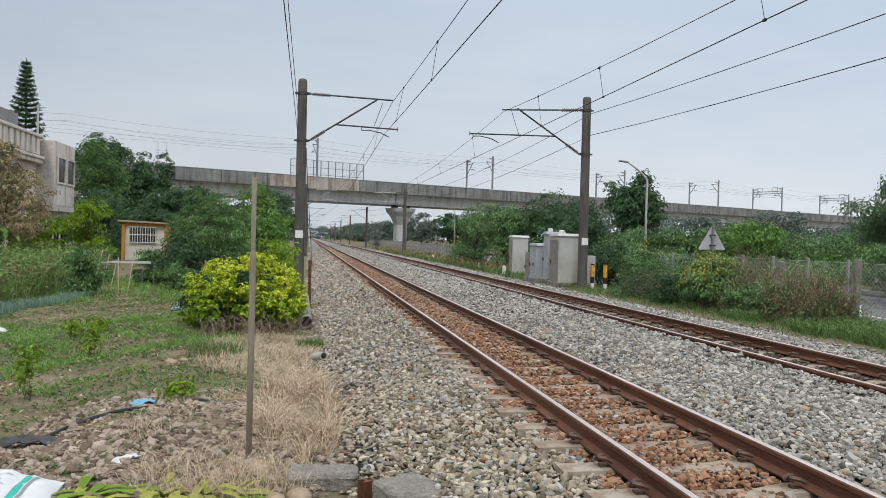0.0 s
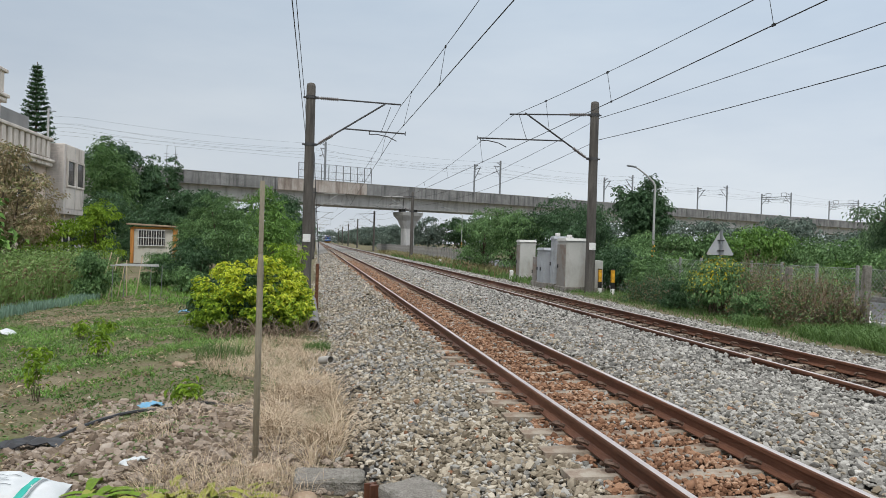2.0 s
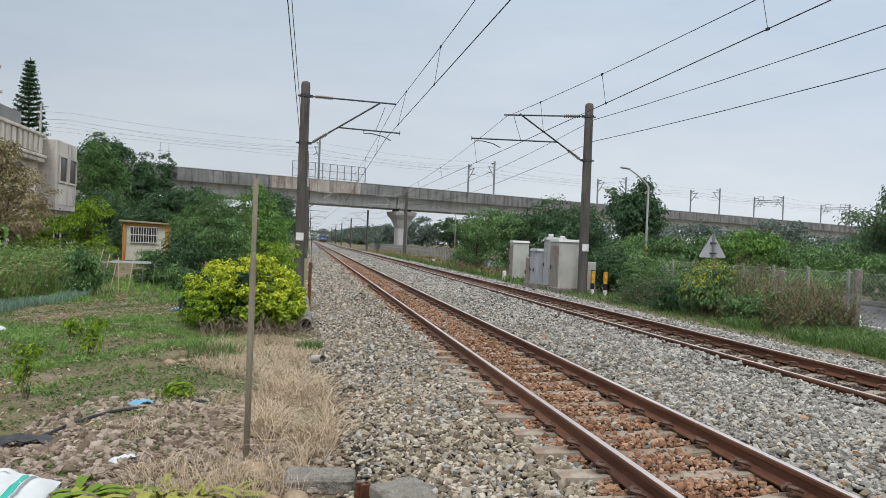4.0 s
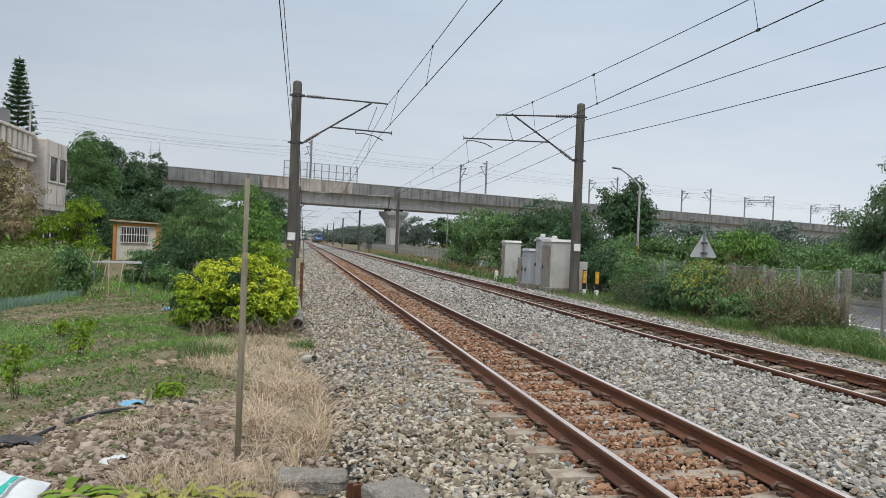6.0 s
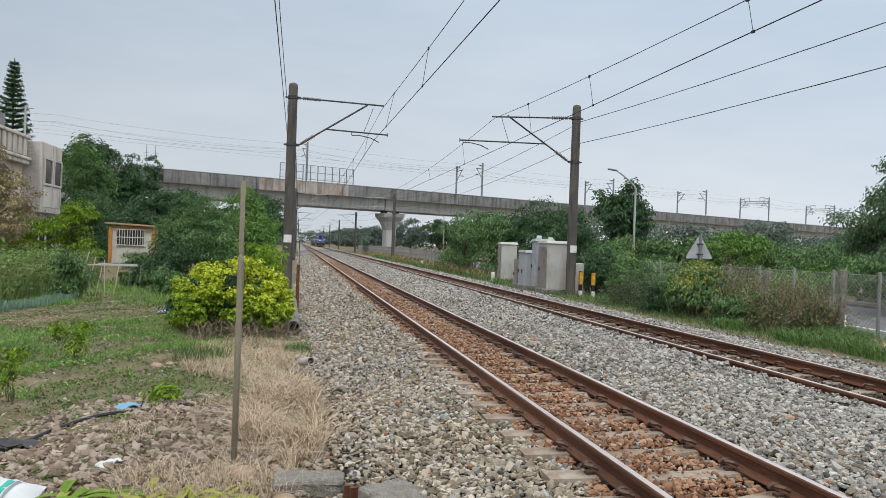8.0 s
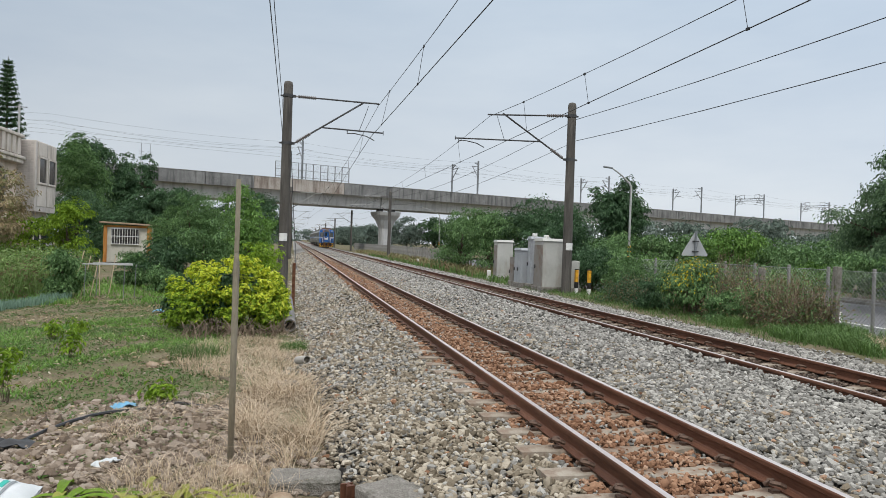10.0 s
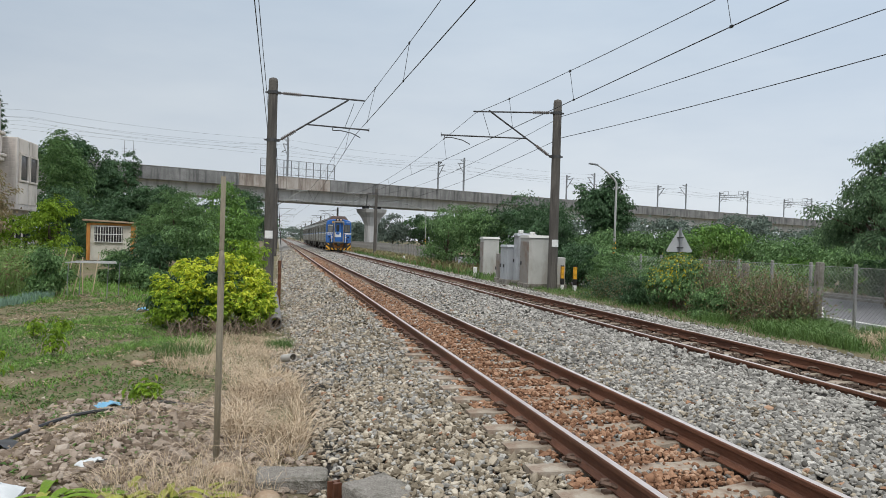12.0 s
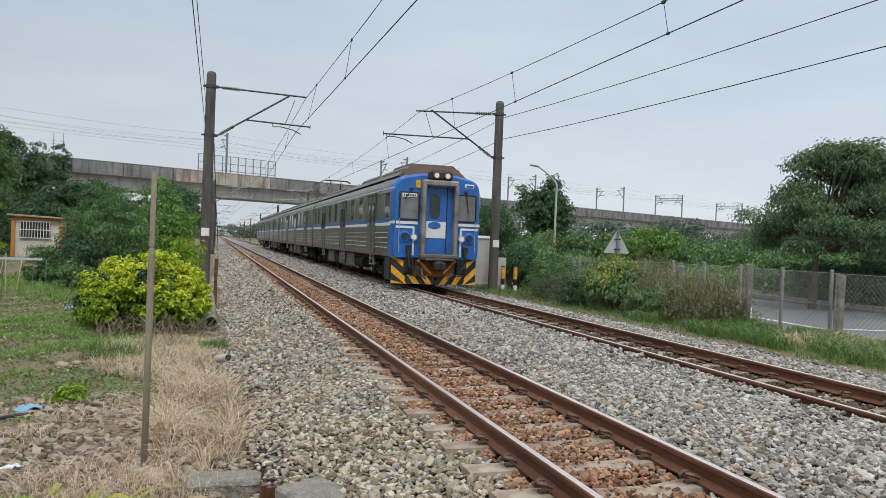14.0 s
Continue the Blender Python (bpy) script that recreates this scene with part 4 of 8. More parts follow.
def car(y0, first):
    bm = bmesh.new()
    shell(bm, y0 + (0.25 if first else 0), y0 + CAR)
    body = part("car_body", bm, M_STEEL, TRAIN, "dull stainless steel coach body")
    bm = bmesh.new()
    prof = [(-1.12, 3.60), (-0.92, 3.80), (-0.5, 3.86), (0.5, 3.86), (0.92, 3.80), (1.12, 3.60)]
    extrude_y(bm, prof, y0 + (0.9 if first else 0.15), y0 + CAR - 0.15)
    part("roof", bm, M_ROOF2, body, "grey grimy roof")
    bm = bmesh.new()
    for s in (-1, 1):
        for z in (1.26, 1.42, 1.58, 1.74):
            box(bm, (s * (HW + 0.006), y0 + CAR / 2 + 0.3, z), (0.016, CAR - 1.0, 0.016))
        for z in (3.16,):
            box(bm, (s * (HW - 0.02), y0 + CAR / 2, z), (0.05, CAR - 0.3, 0.03))
    part("side_ribs", bm, M_TWHITE, body, "pale horizontal pressed ribs")
    for s in (-1, 1):
        bm = bmesh.new()
        box(bm, (s * (HW + 0.004), y0 + CAR / 2 + 0.2, 2.02), (0.014, CAR - 0.5, 0.10))
        part("white_stripe", bm, M_TWHITE, body)
        bm = bmesh.new()
        box(bm, (s * (HW + 0.004), y0 + CAR / 2 + 0.2, 2.135), (0.012, CAR - 0.5, 0.12))
        part("blue_stripe", bm, M_BLUE, body)
    for s in (-1, 1):
        rz = 0 if s < 0 else 180
        for d in DOORS:
            ob = put(DOOR, "door", body, (s * (HW + 0.02), y0 + d, 2.05), rz)
            put(DOORG, "door_glass", body, (s * (HW + 0.02), y0 + d, 2.05), rz)
            put(STEP, "step", body, (s * (HW - 0.04), y0 + d, 0.84), rz)
        for i, wdw in enumerate(WINDOWS):
            if first and i < 2:
                continue
            put(WIN, "window", body, (s * (HW + 0.006), y0 + wdw, 2.66), rz)
            put(WINF, "window_frame", body, (s * (HW + 0.008), y0 + wdw, 2.66), rz)
        if first:
            # the cab's own side window and door
            put(WIN, "window", body, (s * (HW + 0.006), y0 + 0.95, 2.62), rz)
            put(WINF, "window_frame", body, (s * (HW + 0.008), y0 + 0.95, 2.62), rz)
    for k in (2.4, 6.2, 13.4, 17.2):
        put(UNIT, "roof_unit", body, (0, y0 + k, 0.0))
    for k in (3.3, CAR - 3.3):
        put(BOGIE, "bogie", body, (0, y0 + k, 0))
        for dy in (-1.05, 1.05):
            put(WHEEL, "wheelset", body, (0, y0 + k + dy, 0))
    for k, kind in ((6.6, TANK), (8.3, UBOX), (10.3, UBOX), (12.2, TANK), (13.6, UBOX)):
        for s in (-1, 1):
            put(kind, "equipment_box" if kind is UBOX else "air_tank", body, (s * 1.02, y0 + k, 0), 0 if s < 0 else 180)
    bm = bmesh.new()
    box(bm, (0, y0 + CAR / 2 + 0.4, 0.93), (2.3, CAR - 1.6, 0.16))
    part("underframe", bm, M_UNDER, body)
    if not first:
        bm = bmesh.new()
        box(bm, (0, y0 - GAP / 2, 2.2), (1.5, GAP + 0.04, 2.4), bevel=0.05)
        part("gangway_bellows", bm, M_BLACK, body, "black folding gangway between coaches")


for k_ in range(4):
    car(k_ * (CAR + GAP), k_ == 0)


def pantograph(y):
    bm = bmesh.new()
    for s in (-1, 1):
        rod(bm, (s * 0.45, y - 0.6, 3.95), (s * 0.35, y + 0.55, 4.40), 0.03)
        rod(bm, (s * 0.35, y + 0.55, 4.40), (s * 0.3, y - 0.1, 4.86), 0.022)
    for dy in (-0.25, 0.1):
        tube(bm, [(-0.85, y + dy, 4.80), (-0.65, y + dy, 4.91), (0.65, y + dy, 4.91), (0.85, y + dy, 4.80)], 0.025, 6)
    box(bm, (0, y, 3.93), (1.2, 1.5, 0.06))
    for s in (-1, 1):
        for dy in (-0.6, 0.6):
            rod(bm, (s * 0.5, y + dy, 3.8), (s * 0.5, y + dy, 3.95), 0.06)
    part("pantograph", bm, M_DARKSTEEL, TRAIN, "dark steel pantograph raised to the wire")


pantograph(CAR + 1.2 + GAP)


def train_front():
    # blue mask: the section with a gently bowed nose
    bm = bmesh.new()
    rings = []
    for y, k in ((0.80, 1.004), (0.22, 1.004), (0.06, 0.996), (0.0, 0.972)):
        rings.append([bm.verts.new((x * k, y, 0.985 + (z - 0.985) * (k if z > 3 else 1))) for x, z in SECTION])
    n = len(SECTION)
    for A, B in zip(rings, rings[1:]):
        for i in range(n):
            bm.faces.new((A[i], A[(i + 1) % n], B[(i + 1) % n], B[i]))
    bm.faces.new(rings[-1])
    bm.faces.new(rings[0][::-1])
    front = part("front_mask", bm, M_BLUE, TRAIN, "bright blue painted train front")
    # gangway portal in the middle
    bm = bmesh.new()
    for s in (-1, 1):
        box(bm, (s * 0.525, -0.15, 2.12), (0.125, 0.36, 2.36), bevel=0.04)
    box(bm, (0, -0.15, 3.33), (1.17, 0.36, 0.20), bevel=0.05)
    box(bm, (0, -0.12, 0.98), (1.17, 0.34, 0.10), bevel=0.02)
    part("gangway_frame", bm, M_GANG, front, "grey steel frame round the end door")
    bm = bmesh.new()
    box(bm, (0, -0.015, 2.15), (0.94, 0.03, 2.2))
    part("end_door", bm, M_BLUE, front, "blue end door")
    bm = bmesh.new()
    box(bm, (0.28, -0.035, 2.15), (0.03, 0.03, 2.2))
    part("door_edge", bm, M_BLACK, front)
    bm = bmesh.new()
    rod(bm, (-0.12, -0.05, 2.62 - 0.22), (-0.12, -0.03, 2.62 - 0.22), 0.17, n=20)
    box(bm, (-0.12, -0.04, 2.62), (0.34, 0.025, 0.44))
    rod(bm, (-0.12, -0.05, 2.62 + 0.22), (-0.12, -0.03, 2.62 + 0.22), 0.17, n=20)
    part("door_window", bm, M_GLASS, front, "dark rounded door window")
    bm = bmesh.new()
    box(bm, (-0.12, -0.04, 1.88), (0.76, 0.02, 0.52))
    part("white_panel", bm, M_TWHITE, front)
    bm = bmesh.new()
    rod(bm, (0, 0, 0), (0, -0.012, 0), 1.0, n=24)
    bmesh.ops.scale(bm, vec=(0.21, 1, 0.115), verts=bm.verts)
    bmesh.ops.translate(bm, vec=(-0.12, -0.052, 2.02), verts=bm.verts)
    part("emblem", bm, M_BLUE, front, "plain blue oval emblem")
    for s in (-1, 1):
        bm = bmesh.new()
        box(bm, (s * 0.945, -0.005, 2.60), (0.60, 0.05, 0.84), bevel=0.02)
        win = part("windscreen", bm, M_SCREEN_REFLECT, front, "cab windscreen with a painted grey reflection in a black rubber frame")
        bm = bmesh.new()
        for dx, dz, w, h in ((0, 0.42, 0.60, 0.035), (0, -0.42, 0.60, 0.035), (-0.31, 0, 0.035, 0.80), (0.31, 0, 0.035, 0.80)):
            box(bm, (s * 0.945 + dx, -0.02, 2.60 + dz), (w, 0.06, h), bevel=0.01)
        part("windscreen_frame", bm, M_BLACK, win)
        bm = bmesh.new()
        rod(bm, (s * 0.90, -0.06, 3.12), (s * (1.10 if s < 0 else 1.0), -0.06, 2.45 if s > 0 else 2.80), 0.015, n=6)
        box(bm, (s * 0.90, -0.05, 3.12), (0.10, 0.06, 0.06))
        part("wiper", bm, M_BLACK, win)
        # white bands round the corner and across the cheeks
        bm = bmesh.new()
        box(bm, (s * 1.00, 0.008, 2.07), (0.70, 0.06, 0.085))
        box(bm, (s * 1.36, 0.30, 2.07), (0.13, 0.56, 0.085))
        box(bm, (s * 1.07, 0.008, 1.93), (0.56, 0.06, 0.07))
        box(bm, (s * 0.78, 0.0, 1.50), (0.055, 0.06, 0.90))
        part("white_band", bm, M_TWHITE, front)
        bm = bmesh.new()
        lathe(bm, [(0.19, 0.0), (0.19, 0.05), (0.13, 0.07), (0.13, 0.03), (0.05, 0.03)], 22, Matrix.Translation((s * 1.06, 0.02, 1.63)) @ Matrix.Rotation(radians(90), 4, "X"))
        part("marker_lamp", bm, M_BLUE, front, "round blue tail lamp housing")
        bm = bmesh.new()
        rod(bm, (s * 1.06, -0.02, 1.63), (s * 1.06, -0.06, 1.63), 0.09, n=16)
        part("tail_lens", bm, M_GLASS, front, "dark round lens")
        bm = bmesh.new()
        rod(bm, (s * 0.78, 0.02, 1.62), (s * 0.78, -0.12, 1.62), 0.105, n=18)
        lampo = part("lamp_bowl", bm, M_CHROME, front, "round chrome lamp")
        bm = bmesh.new()
        rod(bm, (s * 0.78, -0.12, 1.62), (s * 0.78, -0.135, 1.62), 0.075, n=16)
        part("lamp_lens", bm, M_SIGNW, lampo)
        # jumper cables and steps below
        bm = bmesh.new()
        tube(bm, [(s * 0.93, -0.05, 1.30), (s * 0.94, -0.12, 1.0), (s * 0.90, -0.14, 0.70), (s * 0.80, -0.1, 0.62)], 0.05, 7)
        box(bm, (s * 0.93, -0.06, 1.27), (0.16, 0.12, 0.20), bevel=0.01)
        part("jumper_cable", bm, M_BLACK, front)
        bm = bmesh.new()
        rod(bm, (s * 1.25, -0.04, 1.15), (s * 1.25, -0.04, 2.2), 0.014, n=6)
        part("grab_rail", bm, M_CHROME, front)
    bm = bmesh.new()
    box(bm, (0, -0.12, 3.57), (0.76, 0.36, 0.34), bevel=0.08)
    housing = part("headlight_box", bm, M_BLACK, front, "dark twin headlight box above the door")
    for s in (-1, 1):
        bm = bmesh.new()
        lathe(bm, [(0.115, 0.0), (0.115, 0.025), (0.085, 0.03)], 18, Matrix.Translation((s * 0.18, -0.30, 3.57)) @ Matrix.Rotation(radians(90), 4, "X"))
        part("lamp_rim", bm, M_DARKSTEEL, housing)
        bm = bmesh.new()
        rod(bm, (s * 0.18, -0.31, 3.57), (s * 0.18, -0.335, 3.57), 0.08, n=16)
        part("headlight", bm, M_LAMP, housing, "lit warm headlight")
    bm = bmesh.new()
    box(bm, (-0.955, -0.045, 2.93), (0.46, 0.02, 0.12))
    board = part("white_board", bm, M_SIGNW, front, "white board with dark marks")
    for i in range(6):
        bm = bmesh.new()
        box(bm, (-1.125 + 0.068 * i, -0.058, 2.93), (0.038, 0.01, 0.065))
        part("dark_mark", bm, M_BLACK, board)
    bm = bmesh.new()
    box(bm, (1.02, -0.0, 3.31), (0.32, 0.05, 0.13), bevel=0.02)
    plate = part("end_plate", bm, M_TWHITE, front)
    bm = bmesh.new()
    box(bm, (1.02, -0.03, 3.31), (0.24, 0.01, 0.06))
    part("dark_mark", bm, M_BLUE, plate)
    bm = bmesh.new()
    box(bm, (-0.68, -0.0, 3.30), (0.15, 0.05, 0.24))
    part("orange_plate", bm, M_YELLOW, front)
    # roof fairing
    bm = bmesh.new()
    a = [bm.verts.new(v) for v in ((-1.12, 0.25, 3.46), (1.12, 0.25, 3.46), (0.72, 0.85, 4.02), (-0.72, 0.85, 4.02))]
    b = [bm.verts.new(v) for v in ((-1.18, 3.0, 3.46), (1.18, 3.0, 3.46), (0.78, 2.8, 4.02), (-0.78, 2.8, 4.02))]
    bm.faces.new(a)
    bm.faces.new(b[::-1])
    for i in range(4):
        bm.faces.new((a[i], a[(i + 1) % 4], b[(i + 1) % 4], b[i]))
    part("roof_fairing", bm, M_ROOF, TRAIN, "brown sloping roof fairing over the cab")


train_front()


def pilot():
    """The striped pilot below the front: slanted bars, alternately yellow and black, cut to a trapezium with a notch in the middle."""
    p = new("pilot")
    p.parent = TRAIN
    bars = 14
    W = 1.40
    for k in range(bars):
        for s in (-1, 1):
            x0, x1 = s * W * k / bars, s * W * (k + 1) / bars
            lean = s * 0.22
            top = 0.42
            bm = bmesh.new()
            pts = []
            for x, z in ((x0, 0.16), (x1, 0.16), (x1 + lean * (top - 0.16) / 0.3, top), (x0 + lean * (top - 0.16) / 0.3, top)):
                xx = max(-W, min(W, x - lean * 0.4))
                pts.append((xx, -0.02 + 0.22 * (abs(xx) / W) ** 2, z))
            if abs(pts[0][0] - pts[1][0]) + abs(pts[2][0] - pts[3][0]) < 0.02:
                bm.free()
                continue
            f = [bm.verts.new(q) for q in pts]
            g = [bm.verts.new((x, y + 0.05, z)) for x, y, z in pts]
            bm.faces.new(f)
            bm.faces.new(g[::-1])
            for i in range(4):
                bm.faces.new((f[i], f[(i + 1) % 4], g[(i + 1) % 4], g[i]))
            part("stripe", bm, M_YELLOW if (k // 2) % 2 else M_BLACK, p)
    for s in (-1, 1):
        bm = bmesh.new()
        for i in range(5):
            box(bm, (s * 1.39, 0.45 + 0.15 * i, 0.60), (0.04, 0.15, 0.7))
        part("side_plate", bm, M_BLACK, p)
    bm = bmesh.new()
    box(bm, (0, 0.30, 0.62), (1.5, 0.20, 0.55), bevel=0.05)
    part("buffer_beam", bm, M_ORANGE, p, "orange painted buffer beam")
    for s in (-1, 1):
        # striped corner plates, the bands falling towards the middle
        for j in range(6):
            pts = []
            for x, z in ((0.98, 0.02 + 0.24 * j - 0.36), (1.40, 0.02 + 0.24 * j), (1.40, 0.26 + 0.24 * j), (0.98, 0.26 + 0.24 * j - 0.36)):
                pts.append((s * x, -0.045 + 0.22 * (x / W) ** 2, max(0.16, min(1.0, z))))
            if abs(pts[0][2] - pts[3][2]) + abs(pts[1][2] - pts[2][2]) < 0.02:
                continue
            bm = bmesh.new()
            f = [bm.verts.new(q) for q in pts]
            g = [bm.verts.new((x, y + 0.05, z)) for x, y, z in pts]
            bm.faces.new(f)
            bm.faces.new(g[::-1])
            for i in range(4):
                bm.faces.new((f[i], f[(i + 1) % 4], g[(i + 1) % 4], g[i]))
            bmesh.ops.remove_doubles(bm, verts=bm.verts, dist=0.0005)
            part("stripe", bm, M_BLACK if j % 2 else M_YELLOW, p)
        # slanted orange struts and hanging hoses
        bm = bmesh.new()
        rod(bm, (s * 0.62, -0.06, 0.92), (s * 0.20, -0.10, 0.50), 0.05, n=8)
        part("strut", bm, M_ORANGE, p)
        for q in range(3):
            bm = bmesh.new()
            x = s * (0.58 + 0.11 * q)
            tube(bm, [(x, 0.0, 1.0), (x + 0.02, -0.12, 0.80), (x - 0.03 * s, -0.14, 0.52 - 0.04 * q), (x - 0.10 * s, -0.06, 0.42)], 0.026, 6)
            part("air_hose", bm, M_BLACK, p)
    bm = bmesh.new()
    box(bm, (0, -0.20, 1.05), (1.22, 0.38, 0.13), bevel=0.03)
    box(bm, (0, -0.28, 0.96), (0.96, 0.20, 0.10), bevel=0.03)
    part("gangway_sill", bm, M_BOX, p, "thick grimy steel sill under the end door")
    bm = bmesh.new()
    lathe(bm, [(0.08, -0.4), (0.11, 0.1), (0.17, 0.2), (0.19, 0.42), (0.08, 0.5)], 14, Matrix.Translation((0, 0.1, 0.78)) @ Matrix.Rotation(radians(90), 4, "X"))
    box(bm, (0, -0.30, 0.74), (0.34, 0.30, 0.30), bevel=0.06)
    box(bm, (0.10, -0.48, 0.74), (0.14, 0.16, 0.26), bevel=0.04)
    part("coupler", bm, M_BLACK, p, "heavy black knuckle coupler")
    for s in (-1, 1):
        bm = bmesh.new()
        tube(bm, [(s * 0.45, 0.2, 0.7), (s * 0.5, -0.1, 0.66), (s * 0.48, -0.16, 0.45), (s * 0.35, -0.12, 0.34)], 0.035, 6)
        part("brake_hose", bm, M_BOX, p)
        bm = bmesh.new()
        box(bm, (s * 0.86, 0.12, 0.72), (0.36, 0.2, 0.50), bevel=0.04)
        part("bracket", bm, M_BLACK, p)


pilot()

# ---------------------------------------------------------------- plants
def leaf_mesh(name, P, N, D, size, aspect, mat, fold=0.18):
    """Many small pointed leaves, each two folded halves: at P, facing N, growing along D."""
    n = len(P)
    N = unit_rows(N)
    D = unit_rows(D - N * (D * N).sum(1, keepdims=True))
    S = np.cross(N, D)
    L = (size * np.random.default_rng(n).uniform(0.65, 1.3, n))[:, None]
    w = L * aspect * 0.5
    base, tip = P - D * L * 0.5, P + D * L * 0.5 - N * L * 0.12
    a = P + S * w + N * L * fold
    b = P - S * w + N * L * fold
    V = np.stack([base, a, tip, b], 1).reshape(-1, 3)
    i = np.arange(n)[:, None] * 4
    F = np.concatenate([i + np.array([[0, 1, 2]]), i + np.array([[0, 2, 3]])], 1).reshape(-1, 3)
    return raw_mesh(name, V, F, mat)


def crown_points(g, lobes, clumps, per, spread, inner=0.55):
    """Leaf places: clumps sit on and in the lobes, leaves gather round each clump."""
    c = np.array([l[0] for l in lobes], float)
    r = np.array([l[1] for l in lobes], float)
    wgt = (r[:, 0] * r[:, 1] + r[:, 1] * r[:, 2] + r[:, 0] * r[:, 2])
    k = g.choice(len(lobes), clumps, p=wgt / wgt.sum())
    d = unit_rows(g.normal(size=(clumps, 3)))
    d[:, 2] = np.where(d[:, 2] < -0.5, -d[:, 2], d[:, 2])
    rad = g.uniform(inner, 1.0, clumps) ** 0.6
    pc = c[k] + d * r[k] * rad[:, None]
    idx = np.repeat(np.arange(clumps), per)
    off = g.normal(size=(clumps * per, 3)) * spread * np.array([1, 1, 0.55])
    P = pc[idx] + off
    N = unit_rows(d[idx] * 0.7 + unit_rows(off) * 0.35 + g.normal(size=P.shape) * 0.18 + np.array([0, 0, 0.40]))
    D = unit_rows(off + d[idx] * 0.3 + np.array([0, 0, -0.25]) * spread + g.normal(size=P.shape) * 0.2 * spread)
    return P, N, D, pc


def plant(name, label, category, at, lobes, mat, clumps=220, per=22, spread=0.28, leaf=0.12, aspect=0.45, trunk=0.12, seed=1, group="", stems=5, trunk_top=None):
    """A tree or bush: trunk with limbs reaching to its lobes, and a crown of leaves. Lobes are (centre, radii) above the base."""
    g = np.random.default_rng(seed)
    t = thing(name, label, category, at, 0, group)
    masses = lobes
    if clumps > 60 and len(lobes) < 40:
        # the outline breaks up into many small billows
        masses = []
        for c, rad in lobes:
            for d in unit_rows(g.normal(size=(9, 3)) + np.array([0, 0, 0.35])):
                q = g.uniform(0.26, 0.46)
                masses.append((tuple(np.array(c) + d * np.array(rad) * 0.82), tuple(q * v for v in rad)))
    P, N, D, pc = crown_points(g, masses, clumps, max(6, int(per * 0.85)), spread * (0.55 if masses is not lobes else 0.82), 0.7 if masses is not lobes else 0.55)
    leaf *= 0.88
    # a dense heart of larger leaves, so that the crown closes
    heart = 0.62 if clumps > 40 else 0.3
    P2, N2, D2, _ = crown_points(g, [(c, tuple(heart * q for q in rad)) for c, rad in lobes], max(6, clumps // 4), 8, spread * 1.2, 0.2)
    P, N, D = np.concatenate([P, P2]), np.concatenate([N, N2]), np.concatenate([D, D2])
    sizes = np.concatenate([np.full(len(P) - len(P2), leaf), np.full(len(P2), leaf * (1.4 if clumps > 40 else 0.8))])
    keep = P[:, 2] > 0.03
    ob = new("crown", leaf_mesh("crown", P[keep], N[keep], D[keep], sizes[keep], aspect, mat))
    ob.parent = t
    bm = bmesh.new()
    top = trunk_top or min(l[0][2] for l in lobes)
    bend = g.normal(0, 0.05, 2) * top
    fork = Vector((bend[0], bend[1], top))
    if trunk > 0.06:
        tube(bm, [(0, 0, -0.4), (bend[0] * 0.3, bend[1] * 0.3, top * 0.4), fork], trunk, 7, taper=trunk * 0.65)
    for i, l in enumerate(lobes):
        c = Vector(l[0])
        for j in range(max(1, stems // max(1, len(lobes) // 2))):
            q = pc[g.integers(len(pc))] if j else np.array(c)
            e = c.lerp(Vector(q), 0.8) if j else c
            s = fork if trunk > 0.06 else Vector((g.normal(0, min(0.1, trunk * 2)), g.normal(0, min(0.1, trunk * 2)), -0.1))
            m = s.lerp(e, 0.5) + Vector((g.normal(0, 0.08), g.normal(0, 0.08), 0.06)) * max(top, 0.5)
            tube(bm, [s, m, e], trunk * (0.5 if trunk > 0.06 else 0.7), 5, taper=trunk * 0.12)
    part("trunk" if trunk > 0.06 else "branchwork", bm, M_BARK, t)
    return t


def lump(g, w, d, h, n, z0=0.35):
    """Random lobes filling a crown w by d by h metres, its foot at z0 of the height."""
    out = []
    for i in range(n):
        a = g.uniform(0, 6.283)
        q = math.sqrt(g.uniform(0, 1)) * 0.62
        hz = g.uniform(z0, 0.80)
        s = g.uniform(0.26, 0.42) * (1.15 - 0.5 * abs(hz - 0.5))
        out.append(((math.cos(a) * q * w / 2, math.sin(a) * q * d / 2, hz * h), (w * s * 0.84, d * s * 0.84, h * (0.17 + 0.08 * g.random()))))
    out.append(((0, 0, h * (0.5 + z0 / 2) - 0.05 * h), (w * 0.30, d * 0.30, h * (1 - z0) * 0.46)))
    return out


def gz(x, y):
    return float(ground_z(x, y))


def tree(at, w, h, mat, seed, label, name="tree", leaf=0.16, clumps=260, per=22, spread=0.3, z0=0.32, group="", trunk=0.14, lobes=9, aspect=0.45, d=None):
    g = np.random.default_rng(seed)
    return plant(name, label, name.replace("_", " "), (at[0], at[1], gz(*at)), lump(g, w, d or w, h, lobes, z0), mat, clumps, per, spread, leaf, aspect, trunk, seed, group)


G_L, G_R, G_F = "trees beyond the garden", "trees and hedge behind the fence", "far trees under the viaduct"
